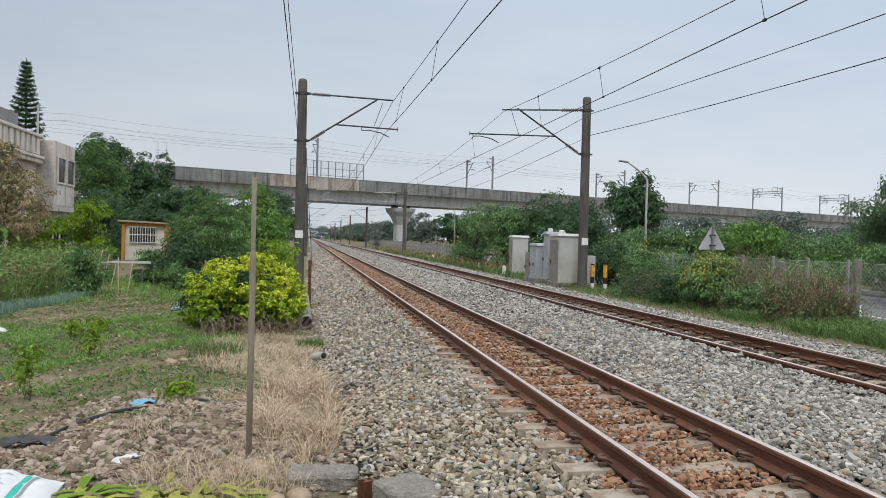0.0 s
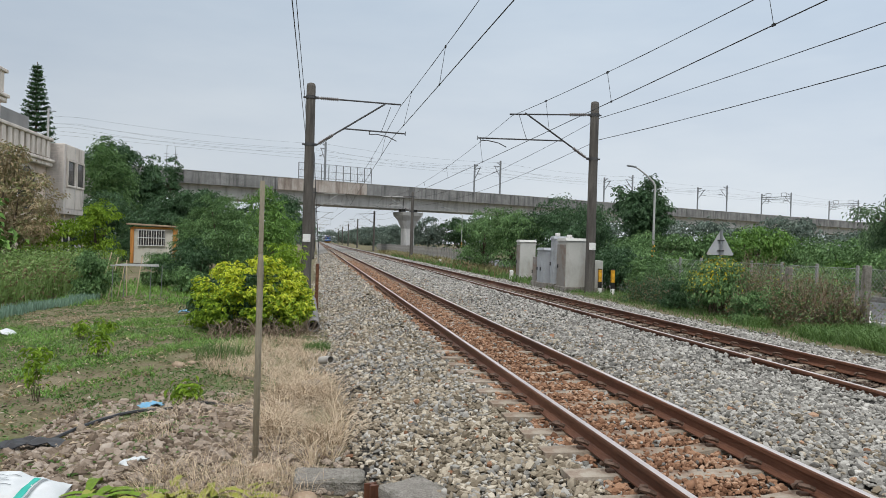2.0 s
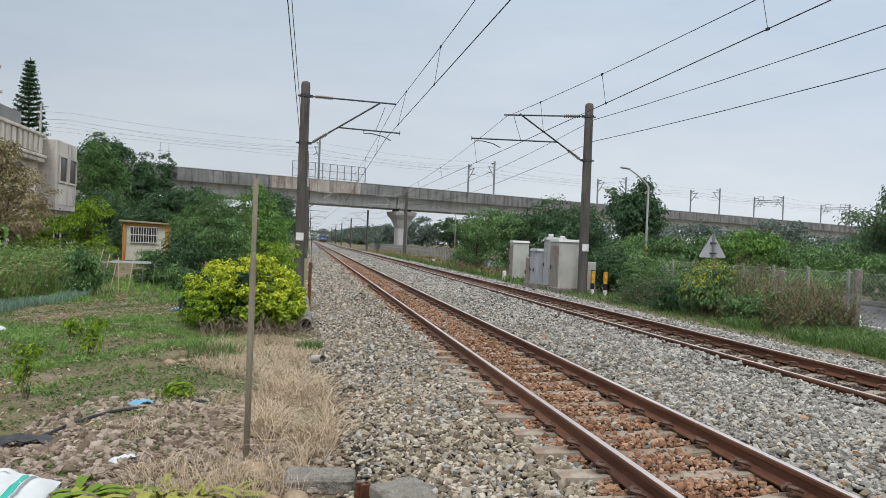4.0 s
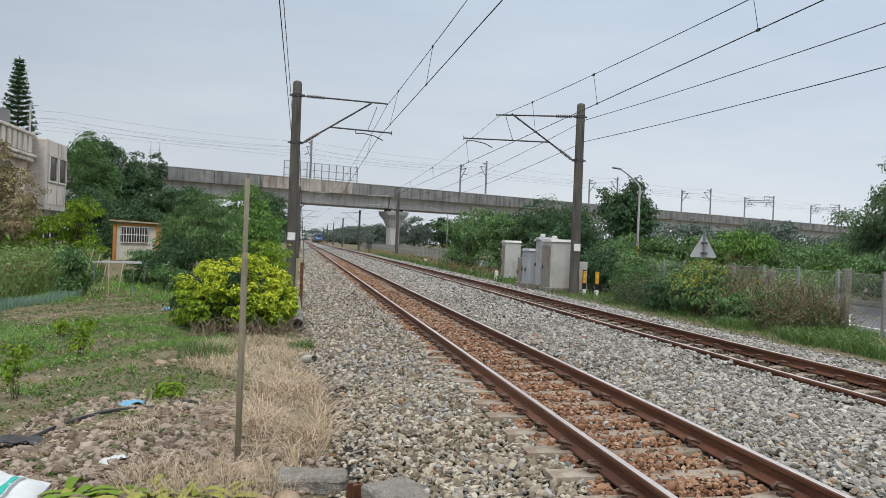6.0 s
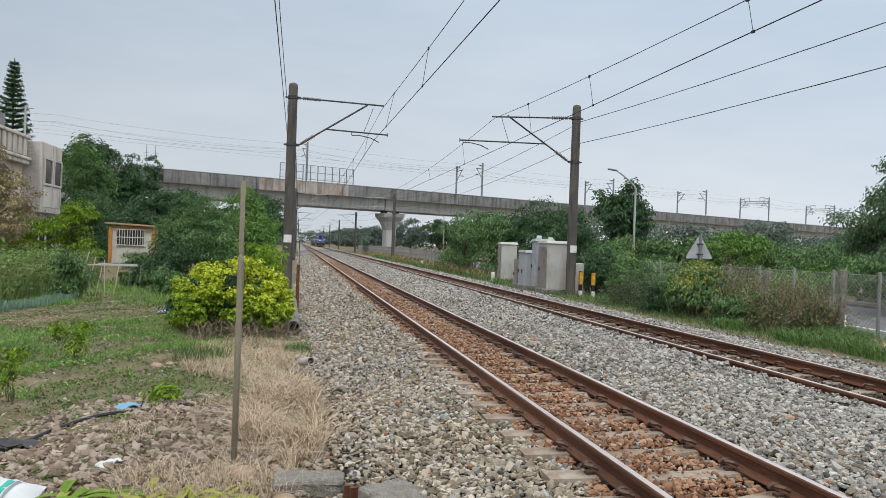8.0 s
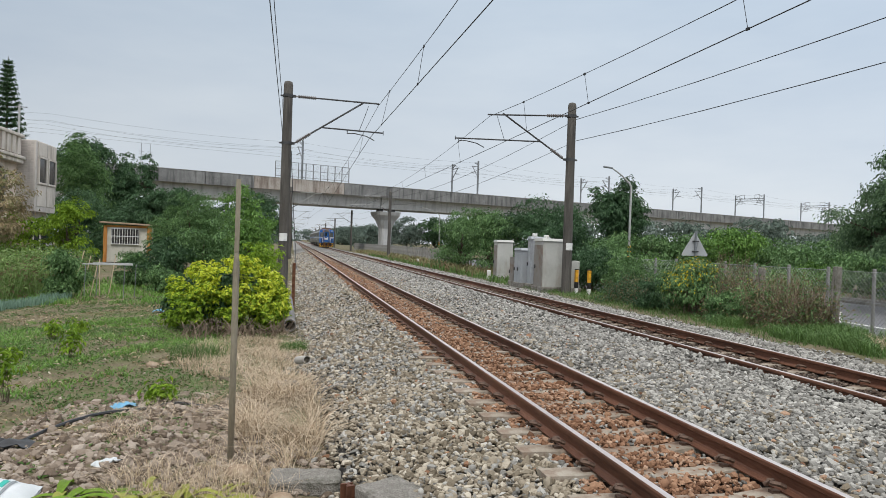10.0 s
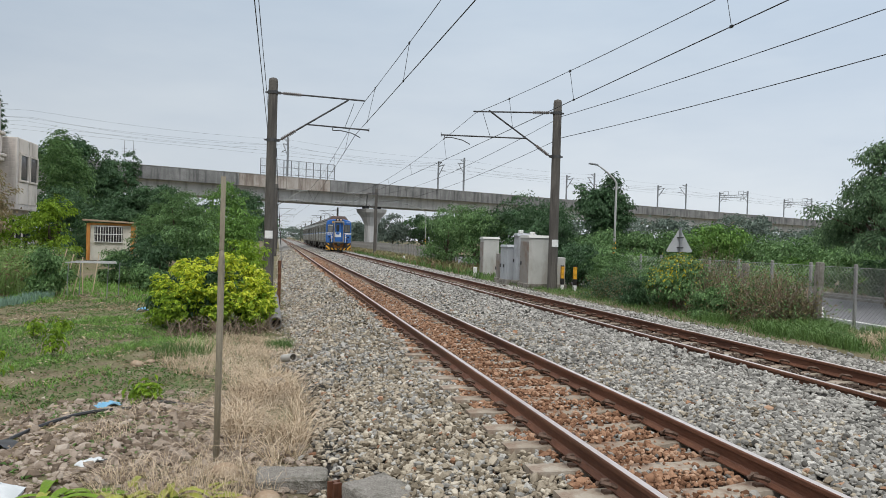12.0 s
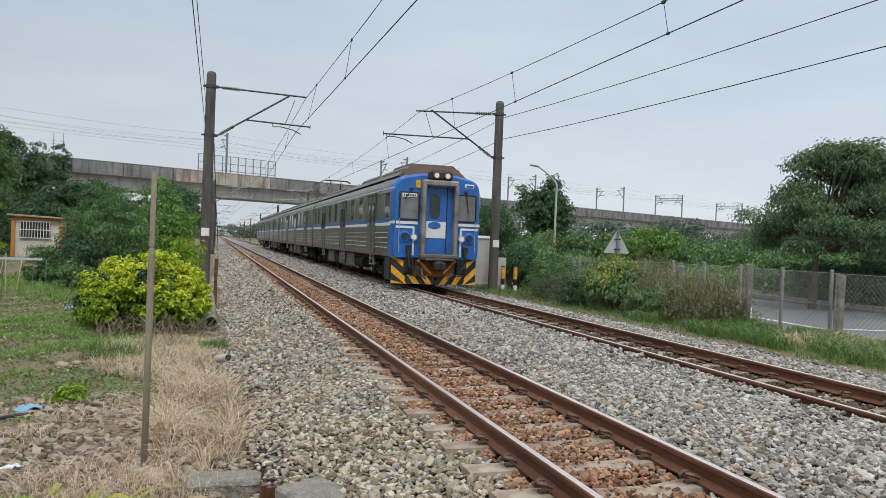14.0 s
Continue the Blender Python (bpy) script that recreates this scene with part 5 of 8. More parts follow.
# left of the line, from the back forward
tree((-20.4, 76.0), 5.8, 12.2, M_LEAF, 11, "tall feathery mid-green tree beside the house", leaf=0.40, clumps=620, per=22, spread=0.6, z0=0.14, aspect=0.16, group=G_L)
tree((-24.0, 92.0), 6.5, 13.2, M_LEAF_DARK, 12, "tall dark green tree rising behind the garden", leaf=0.40, clumps=760, spread=0.5, z0=0.2, group=G_L)
tree((-20.6, 93.0), 6.0, 11.2, M_LEAF_DARK, 13, "dark green tree before the viaduct", leaf=0.40, clumps=720, spread=0.5, z0=0.2, group=G_L)
tree((-14.5, 79.0), 7.0, 6.2, M_LEAF_DARK, 14, "dense dark green tree in front of the viaduct", leaf=0.36, clumps=620, spread=0.45, z0=0.15, group=G_L)
tree((-15.0, 80.5), 2.2, 10.1, M_LEAF_DARK, 15, "slim dark tree standing above the others", leaf=0.3, clumps=90, spread=0.3, z0=0.66, group=G_L)
tree((-10.6, 60.0), 5.6, 5.9, M_LEAF_DARK, 16, "broad dark green tree beside the shed", leaf=0.26, clumps=760, per=24, spread=0.38, z0=0.12, group=G_L)
tree((-5.95, 47.0), 5.4, 5.2, M_LEAF, 17, "rounded olive green tree at the garden's edge", leaf=0.16, clumps=900, per=26, spread=0.26, z0=0.10, group=G_L, aspect=0.3, lobes=12)
tree((-3.4, 51.0), 3.8, 5.4, M_LEAF_LIGHT, 18, "fresh green leafy tree near the mast", leaf=0.2, clumps=320, spread=0.3, z0=0.12, group=G_L)
tree((-2.2, 40.0), 2.2, 3.0, M_LEAF_LIGHT, 118, "low fresh green tree near the mast", leaf=0.18, clumps=180, spread=0.25, z0=0.1, group=G_L)
tree((-4.2, 97.0), 8.0, 8.0, M_LEAF_DARK, 19, "broad dark tree beside the viaduct", leaf=0.38, clumps=340, spread=0.5, z0=0.15, group=G_L)
tree((-8.3, 86.0), 6.0, 5.6, M_LEAF_DARK, 20, "dark tree below the viaduct", leaf=0.36, clumps=260, spread=0.5, z0=0.12, group=G_L)
tree((-13.3, 59.5), 5.0, 3.8, M_LEAF_DARK, 141, "dark green tree behind the garden shrubs", leaf=0.24, clumps=320, spread=0.4, z0=0.05, group=G_L)
tree((-18.0, 67.0), 6.0, 5.6, M_LEAF_DARK, 142, "dark green tree behind the garden shrubs", leaf=0.28, clumps=320, spread=0.45, z0=0.05, group=G_L)
tree((-14.4, 51.5), 3.4, 4.0, M_LEAF_LIME, 21, "yellow-green shrub beside the house", "shrub", leaf=0.22, clumps=200, spread=0.28, z0=0.15, group="garden shrubs")
tree((-16.2, 48.5), 3.2, 3.0, M_LEAF_LIME, 22, "lime green shrub below the house", "shrub", leaf=0.22, clumps=190, spread=0.28, z0=0.15, group="garden shrubs")
tree((-12.6, 33.2), 3.2, 5.6, M_LEAF_RED, 23, "tree with bronze and faded leaves before the house", leaf=0.16, clumps=440, spread=0.26, z0=0.22, group=G_L)
tree((-12.7, 31.0), 2.4, 3.9, M_LEAF_LIGHT, 24, "broad-leaved fresh green shrub before the house", "shrub", leaf=0.30, clumps=110, per=16, spread=0.3, z0=0.15, group="garden shrubs", aspect=0.6)
tree((-6.9, 46.0), 2.2, 2.4, M_LEAF_DARK, 25, "dark leafy shrub beside the shed", "shrub", leaf=0.16, clumps=220, spread=0.25, z0=0.1, group="garden shrubs")
tree((-6.0, 30.5), 1.5, 1.35, M_LEAF, 26, "leafy green shrub behind the bean frame", "shrub", leaf=0.13, clumps=200, spread=0.2, z0=0.1, group="garden shrubs", trunk=0.04)
tree((-6.9, 24.6), 1.15, 1.5, M_LEAF, 27, "dense dark green shrub at the end of the onion bed", "shrub", leaf=0.12, clumps=220, spread=0.17, z0=0.08, group="garden shrubs", trunk=0.04)
tree((-4.6, 29.5), 2.4, 1.9, M_LEAF_DARK, 28, "low dark shrub at the garden's far edge", "shrub", leaf=0.13, clumps=220, spread=0.2, z0=0.05, group="garden shrubs", trunk=0.04)
tree((-3.4, 29.5), 2.6, 2.6, M_LEAF, 29, "green shrub behind the yellow bush", "shrub", leaf=0.14, clumps=260, spread=0.22, z0=0.05, group="garden shrubs", trunk=0.04)
tree((-4.5, 26.8), 1.3, 1.0, M_LEAF, 31, "low green shrub beside the bean frame", "shrub", leaf=0.11, clumps=140, spread=0.16, z0=0.05, group="garden shrubs", trunk=0.04)
tree((-0.95, 20.8), 1.5, 1.9, M_LEAF_LIME, 30, "small yellow-green shrub beside the mast", "shrub", leaf=0.11, clumps=180, spread=0.14, z0=0.1, group="garden shrubs", trunk=0.04)


def norfolk(at, h):
    """A tiered conifer: straight trunk, whorls of upswept branches thick with short needles."""
    t = thing("norfolk_pine", "tall dark tiered conifer behind the house", "tree", (*at, gz(*at)))
    g = np.random.default_rng(3)
    bm = bmesh.new()
    tube(bm, [(0, 0, -0.3), (0.05, 0, h * 0.5), (0, 0, h)], 0.22, 8, taper=0.03)
    P, N, D = [], [], []
    z = h * 0.36
    while z < h - 0.2:
        L = 0.16 + 2.15 * ((h - z) / (h * 0.64)) ** 1.05
        for k in range(6):
            a = k * 1.047 + g.uniform(-0.25, 0.25) + z
            e = Vector((math.cos(a) * L, math.sin(a) * L, z + 0.26 * L))
            tube(bm, [(0, 0, z), (e.x * 0.5, e.y * 0.5, z + 0.02 * L), e], 0.035, 4, taper=0.012)
            n = int(85 * L) + 24
            u = g.uniform(0.12, 1.05, n)
            p = np.stack([e.x * u, e.y * u, z + 0.26 * L * u ** 2], 1) + g.normal(size=(n, 3)) * np.array([0.12, 0.12, 0.06])
            P.append(p)
            N.append(g.normal(size=(n, 3)) * 0.4 + np.array([0, 0, 1]))
            D.append(g.normal(size=(n, 3)) * 0.5 + np.array([math.cos(a), math.sin(a), 0.3]))
        z += 0.62 * (0.55 + 0.6 * (h - z) / h)
    part("trunk", bm, M_BARK, t)
    ob = new("crown", leaf_mesh("crown", np.concatenate(P), np.concatenate(N), np.concatenate(D), 0.22, 0.22, M_LEAF_DARK))
    ob.parent = t


norfolk((-24.0, 68.0), 16.65)

# right of the line
tree((10.9, 47.0), 3.6, 4.05, M_LEAF, 40, "green bushy tree beside the line", leaf=0.17, clumps=330, spread=0.3, z0=0.03, group=G_R)
tree((11.6, 41.5), 4.4, 4.0, M_LEAF, 41, "green bushy tree behind the equipment cabinets", leaf=0.17, clumps=620, per=24, spread=0.3, z0=0.03, group=G_R)
tree((14.0, 40.5), 4.8, 4.5, M_LEAF_DARK, 42, "dark green tree behind the cabinets", leaf=0.18, clumps=620, spread=0.32, z0=0.03, group=G_R)
tree((13.4, 34.8), 3.4, 3.6, M_LEAF_DARK, 43, "green tree behind the cabinets", leaf=0.16, clumps=340, spread=0.3, z0=0.12, group=G_R)
tree((15.9, 37.0), 3.4, 2.4, M_LEAF, 44, "mid-green tree behind the fence", leaf=0.17, clumps=340, spread=0.32, z0=0.1, group=G_R)
tree((22.4, 47.5), 4.0, 7.0, M_LEAF_DARK, 45, "upright dark green tree beside the street lamp", leaf=0.25, clumps=760, per=24, spread=0.36, z0=0.14, group=G_R)
for k_, (x_, y_, w_, h_, m_) in enumerate([(11.3, 26.4, 2.3, 1.75, M_LEAF_DARK), (12.1, 24.4, 2.4, 1.6, M_LEAF), (12.8, 22.6, 2.2, 1.45, M_LEAF), (12.4, 29.2, 2.6, 1.8, M_LEAF_DARK),
                                           (13.4, 20.6, 1.8, 1.35, M_LEAF)]):
    tree((x_, y_), w_, h_, m_, 50 + k_, "green leafy hedge bush along the fence", "hedge_bush", leaf=0.13, clumps=300, per=24, spread=0.2, z0=0.05, group="hedge bushes", trunk=0.05)
for k_, (x_, y_, w_, h_, m_) in enumerate([(22.5, 46.0, 5.0, 2.9, M_LEAF), (25.5, 45.0, 5.0, 3.2, M_LEAF), (28.0, 43.5, 4.6, 3.7, M_LEAF_LIGHT), (32.0, 46.0, 6.0, 3.0, M_LEAF),
                                           (36.0, 49.0, 6.5, 3.2, M_LEAF), (40.0, 47.0, 6.5, 3.4, M_LEAF), (44.0, 46.0, 7.0, 3.6, M_LEAF), (48.0, 43.0, 7.0, 3.4, M_LEAF),
                                           (19.6, 38.0, 2.8, 1.3, M_LEAF_LIGHT), (33.0, 34.0, 6.0, 2.3, M_LEAF), (28.5, 36.0, 5.5, 2.2, M_LEAF), (38.0, 33.0, 6.0, 2.2, M_LEAF)]):
    tree((x_, y_), w_, h_, m_, 60 + k_, "spreading green bush beyond the road", "bush", leaf=0.24, clumps=230, spread=0.36, z0=0.06, group="bushes beyond the road")
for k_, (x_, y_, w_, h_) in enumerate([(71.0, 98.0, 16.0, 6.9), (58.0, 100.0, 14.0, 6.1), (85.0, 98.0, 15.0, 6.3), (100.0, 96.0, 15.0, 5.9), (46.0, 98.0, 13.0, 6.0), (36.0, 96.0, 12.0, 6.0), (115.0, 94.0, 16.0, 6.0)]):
    tree((x_, y_), w_, h_, M_LEAF_HAZE, 80 + k_, "distant hazy green tree before the viaduct", leaf=0.6, clumps=230, spread=0.9, z0=0.08, group="far trees before the viaduct", trunk=0.3)
for k_, (x_, y_, w_, h_, m_) in enumerate([(23.0, 149.0, 8.0, 7.4, M_LEAF_HAZE), (29.0, 148.0, 8.0, 7.4, M_LEAF_DARK), (35.0, 146.0, 9.0, 8.0, M_LEAF_HAZE), (18.5, 175.0, 8.0, 6.0, M_LEAF_HAZE), (19.0, 231.0, 12.0, 7.2, M_LEAF_HAZE),
                                           (24.0, 228.0, 12.0, 7.6, M_LEAF_HAZE), (30.0, 225.0, 12.0, 7.0, M_LEAF_HAZE), (22.0, 330.0, 18.0, 8.0, M_LEAF_HAZE), (-9.0, 240.0, 10.0, 7.0, M_LEAF_HAZE),
                                           (-10.0, 330.0, 14.0, 9.0, M_LEAF_HAZE), (34.0, 330.0, 22.0, 9.0, M_LEAF_HAZE), (20.0, 460.0, 22.0, 9.0, M_LEAF_HAZE), (-12.0, 460.0, 22.0, 9.0, M_LEAF_HAZE),
                                           (14.0, 700.0, 40.0, 11.0, M_LEAF_HAZE), (-16.0, 700.0, 40.0, 11.0, M_LEAF_HAZE)]):
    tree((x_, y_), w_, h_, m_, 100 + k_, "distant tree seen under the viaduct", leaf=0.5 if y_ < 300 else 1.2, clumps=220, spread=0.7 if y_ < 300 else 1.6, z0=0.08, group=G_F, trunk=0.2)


def big_tree():
    """The spreading tree by the road: whorls of long drooping leaves on level branches."""
    g = np.random.default_rng(77)
    lobes = []
    for i in range(84):
        a = g.uniform(0, 6.283)
        q = math.sqrt(g.uniform(0.08, 1))
        z = 2.25 + 0.44 * (i % 8) + g.normal(0, 0.14)
        rr = max(0.5, 3.0 - 0.58 * (z - 2.0))
        s = 0.30 * (z - 2.2)
        lobes.append(((0.7 * s + math.cos(a) * q * rr, -0.7 * s + math.sin(a) * q * rr, z), (0.72, 0.72, 0.34)))
    plant("roadside_tree", "spreading dark green tree with drooping whorled leaves beside the road", "tree", (19.85, 20.35, gz(19.85, 20.35)), lobes, M_LEAF_BIG, 2100, 24, 0.17, 0.135, 0.36, 0.16, 78,
          stems=12, trunk_top=2.0)


M_LEAF_BIG = leafy("roadside_tree_leaves", [(0.016, 0.033, 0.017), (0.070, 0.125, 0.062), (0.155, 0.245, 0.120), (0.300, 0.400, 0.220)])
big_tree()


# the clipped bright bush and the brushwood on the right
def yellow_bush():
    g = np.random.default_rng(8)
    t = thing("yellow_bush", "rounded bright yellow-green bush beside the mast", "bush", (-1.27, 16.4, gz(-1.27, 16.4)))
    lobes = [((0.0, 0, 0.86), (1.15, 1.15, 0.70)), ((-0.72, 0.05, 0.80), (0.74, 0.8, 0.60)), ((0.50, 0, 0.78), (0.70, 0.85, 0.60)), ((0.15, -0.35, 1.02), (0.85, 0.75, 0.52)), ((-0.3, -0.4, 0.8), (0.8, 0.7, 0.55))]
    lobes += [((0.45, -0.55, 0.55), (0.72, 0.55, 0.42)), ((-0.35, -0.65, 0.52), (0.8, 0.5, 0.42)), ((-0.95, -0.35, 0.55), (0.55, 0.55, 0.42)), ((0.8, -0.15, 0.55), (0.45, 0.6, 0.42))]
    knobs = []
    for c, r in lobes:
        for _ in range(24):
            d = unit_rows(g.normal(size=(1, 3)))[0]
            d[2] = max(d[2], -0.55)
            q = g.uniform(0.10, 0.22)
            knobs.append((tuple(np.array(c) + d * np.array(r) * 0.86), (q, q, q * 0.8)))
    P, N, D, pc = crown_points(g, knobs, 2300, 11, 0.040, inner=0.8)
    P[:, 0] = 0.17 + (P[:, 0] - 0.12) * 0.94
    P[:, 2] = 1.5 + (P[:, 2] - 1.5) * 1.12
    # a random share takes the darkest leaf colour, standing for shaded gaps
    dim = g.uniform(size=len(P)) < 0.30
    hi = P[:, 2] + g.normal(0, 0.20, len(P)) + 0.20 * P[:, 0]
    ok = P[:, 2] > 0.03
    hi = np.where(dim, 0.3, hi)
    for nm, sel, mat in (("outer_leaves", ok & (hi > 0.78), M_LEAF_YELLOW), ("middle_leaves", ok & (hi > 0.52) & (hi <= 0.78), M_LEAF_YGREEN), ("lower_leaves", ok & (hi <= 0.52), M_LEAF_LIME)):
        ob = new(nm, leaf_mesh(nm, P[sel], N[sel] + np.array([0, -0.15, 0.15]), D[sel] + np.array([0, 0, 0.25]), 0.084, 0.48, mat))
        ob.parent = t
        tagged(ob, "bright yellow leaves" if mat is M_LEAF_YELLOW else ("fresh yellow-green leaves" if mat is M_LEAF_YGREEN else "darker green leaves, low down and strewn as shaded gaps"))
    # dark-coloured leaves inside put the shade of the bush's depth into colour
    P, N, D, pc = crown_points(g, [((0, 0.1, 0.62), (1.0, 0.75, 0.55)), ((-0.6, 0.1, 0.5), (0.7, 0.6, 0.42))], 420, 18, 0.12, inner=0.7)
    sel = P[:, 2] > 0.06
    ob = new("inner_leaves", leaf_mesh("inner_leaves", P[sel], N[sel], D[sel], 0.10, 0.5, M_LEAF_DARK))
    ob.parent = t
    bm = bmesh.new()
    for i in range(60):
        a, r = g.uniform(0, 6.283), g.uniform(0.1, 1.15)
        s = Vector((math.cos(a) * r * 0.45, math.sin(a) * r * 0.45, -0.05))
        e = Vector((math.cos(a) * r, math.sin(a) * r, g.uniform(0.4, 0.9)))
        tube(bm, [s, s.lerp(e, 0.5) + Vector((g.normal(0, 0.06), g.normal(0, 0.06), -0.05)), e], 0.014, 4, taper=0.005)
    part("branchwork", bm, M_DRYWOOD, t, "bare grey-brown stems")


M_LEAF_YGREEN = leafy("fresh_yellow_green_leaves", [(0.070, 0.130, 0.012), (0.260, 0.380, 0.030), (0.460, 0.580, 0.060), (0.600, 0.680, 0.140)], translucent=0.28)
M_DRYWOOD = material("dry_twig", [(0.12, 0.085, 0.06), (0.24, 0.185, 0.135), (0.33, 0.26, 0.20)], scale=5, rough=0.95, bump=0.1, island=0.5)
yellow_bush()


def brush(name, label, at, size, leaves, twigs, seed, mats, leaf=0.07):
    """Tangled brushwood: many thin bent twigs with scattered leaves of two colours."""
    g = np.random.default_rng(seed)
    t = thing(name, label, "bush", (*at, gz(*at)), group="brush beside the fence")
    w, d, h = size
    n = twigs
    base = np.stack([g.uniform(-w / 2, w / 2, n), g.uniform(-d / 2, d / 2, n), g.uniform(0, h * 0.35, n)], 1)
    dirs = unit_rows(g.normal(size=(n, 3)) * np.array([0.8, 0.8, 0.5]) + np.array([0, 0, 0.75]))
    L = g.uniform(0.25, 0.8, n)[:, None] * h
    top = base + dirs * L
    top[:, 2] = np.minimum(top[:, 2], h * (1.05 - 0.35 * (np.abs(top[:, 0]) / (w / 2)) ** 2) + g.normal(0, 0.06, n))
    mid = (base + top) / 2 + g.normal(size=(n, 3)) * 0.06
    ob = new("twig_tangle", ribbon_mesh("twig_tangle", [base, mid, top], 0.007, M_DRYWOOD))
    ob.parent = t
    for mat, share in mats:
        k = int(leaves * share)
        u = g.uniform(0.1, 1.08, k)[:, None]
        i = g.integers(0, n, k)
        P = base[i] + (top[i] - base[i]) * u + g.normal(size=(k, 3)) * 0.05
        ob = new("foliage", leaf_mesh("foliage", P, g.normal(size=(k, 3)) + np.array([0, 0, 0.8]), g.normal(size=(k, 3)), leaf, 0.5, mat))
        ob.parent = t
    return t


def ribbon_mesh(name, pts, r, mat, taper=0.35):
    """Three-sided thin stalks through rows of points, for grass and twigs."""
    n = len(pts[0])
    k = len(pts)
    g = np.random.default_rng(n)
    a = g.uniform(0, 6.283, n)
    V = []
    for j, p in enumerate(pts):
        rr = np.broadcast_to(np.asarray(r, float), (n,)) * (1 - (1 - taper) * j / (k - 1))
        for q in range(3):
            b = a + q * 2.094
            V.append(p + np.stack([np.cos(b), np.sin(b), np.zeros(n)], 1) * rr[:, None])
    V = np.stack(V, 1).reshape(-1, 3)
    i = (np.arange(n) * 3 * k)[:, None]
    F = []
    for j in range(k - 1):
        for q in range(3):
            q2 = (q + 1) % 3
            F.append(np.concatenate([i + 3 * j + q, i + 3 * j + q2, i + 3 * (j + 1) + q2, i + 3 * (j + 1) + q], 1))
    return raw_mesh(name, V, np.concatenate(F), mat)


def blade_mesh(name, pts, r, mat):
    """Flat bent grass blades that narrow to a point."""
    b, m, t = pts
    n = len(b)
    a = np.random.default_rng(n).uniform(0, 6.283, n)
    s = np.stack([np.cos(a), np.sin(a), np.zeros(n)], 1) * np.broadcast_to(np.asarray(r, float), (n,))[:, None]
    V = np.stack([b + s, b - s, m - s * 0.85, m + s * 0.85, t], 1).reshape(-1, 3)
    i = (np.arange(n) * 5)[:, None]
    F = np.concatenate([i + np.array([[0, 1, 2]]), i + np.array([[0, 2, 3]]), i + np.array([[3, 2, 4]])], 1).reshape(-1, 3)
    return raw_mesh(name, V, F, mat)


def flowering():
    g = np.random.default_rng(61)
    t = thing("flowering_shrub", "rounded green shrub with yellow flowers in front of the road sign", "bush", (10.3, 17.3, gz(10.3, 17.3)), group="brush beside the fence")
    lobes = [((0, 0, 0.95), (0.62, 0.6, 0.52)), ((0.45, 0.1, 0.7), (0.5, 0.5, 0.5)), ((-0.4, -0.1, 0.6), (0.5, 0.5, 0.45)), ((0.1, -0.2, 0.45), (0.7, 0.6, 0.4))]
    P, N, D, pc = crown_points(g, lobes, 330, 20, 0.09, inner=0.6)
    u = g.uniform(size=len(P)) + 0.5 * (P[:, 2] - 0.9) - 0.25 * P[:, 0]
    for nm, lb, sel, mat in (("foliage", "dull green leaves", u <= 0.88, M_LEAF), ("blossom", "yellow flowers near the top", (u > 0.88) & (P[:, 2] > 0.55), M_BLOSSOM), ("brown_foliage", "withered brown leaves", (u > 0.88) & (P[:, 2] <= 0.55), M_LEAF_BROWN)):
        ob = new(nm, leaf_mesh(nm, P[sel], N[sel], D[sel], 0.065 if nm == "blossom" else 0.085, 0.5, mat))
        ob.parent = t
        tagged(ob, lb)
    bm = bmesh.new()
    for i in range(26):
        e = Vector(pc[g.integers(len(pc))])
        tube(bm, [(g.normal(0, 0.12), g.normal(0, 0.12), -0.1), e * 0.5 + Vector((0, 0, 0.1)), e], 0.014, 4, taper=0.005)
    part("branchwork", bm, M_DRYWOOD, t)


flowering()
for k_, (x_, y_, w_, h_, m_) in enumerate([(10.15, 15.6, 0.9, 0.75, M_LEAF), (10.9, 14.9, 1.1, 1.0, M_LEAF), (9.9, 18.9, 1.2, 0.9, M_LEAF_DARK), (10.9, 18.8, 1.5, 1.5, M_LEAF), (10.9, 22.2, 1.8, 1.4, M_LEAF)]):
    tree((x_, y_), w_, h_, m_, 150 + k_, "leafy green weed bush on the verge", "hedge_bush", leaf=0.085, clumps=170, per=20, spread=0.11, z0=0.05, group="hedge bushes", trunk=0.03)
for k_, (x_, y_, w_, h_, m_) in enumerate([(22.9, 18.2, 2.8, 2.0, M_LEAF_DARK), (23.0, 20.6, 3.0, 2.2, M_LEAF_DARK), (23.0, 23.0, 2.8, 1.7, M_LEAF_DARK), (23.2, 15.8, 2.8, 2.4, M_LEAF_DARK), (24.5, 13.5, 4.0, 3.6, M_LEAF_DARK), (24.0, 18.0, 4.2, 3.2, M_LEAF_DARK), (24.5, 23.5, 4.0, 1.7, M_LEAF_LIGHT), (25.5, 28.0, 4.5, 2.2, M_LEAF), (26.5, 33.0, 4.5, 2.4, M_LEAF), (24.0, 30.5, 3.5, 1.4, M_LEAF_LIGHT), (29.0, 25.0, 5.0, 2.6, M_LEAF), (31.0, 19.0, 5.0, 3.4, M_LEAF_DARK)]):
    tree((x_, y_), w_, h_, m_, 160 + k_, "green bush beyond the road fence", "bush", leaf=0.18, clumps=260, per=22, spread=0.28, z0=0.05, group="bushes beyond the road", trunk=0.08)
brush("brushwood", "tangled reddish brown brushwood beside the yellow-flowered shrub", (11.0, 16.8), (1.1, 1.1, 1.72), 3600, 1200, 1, [(M_LEAF, 0.45), (M_LEAF_BROWN, 0.5), (M_LEAF_YELLOW, 0.05)])
brush("brushwood", "tangled brown and green brushwood along the fence", (10.65, 15.55), (1.1, 1.3, 1.18), 6000, 600, 2, [(M_LEAF_BROWN, 0.22), (M_LEAF, 0.78)])
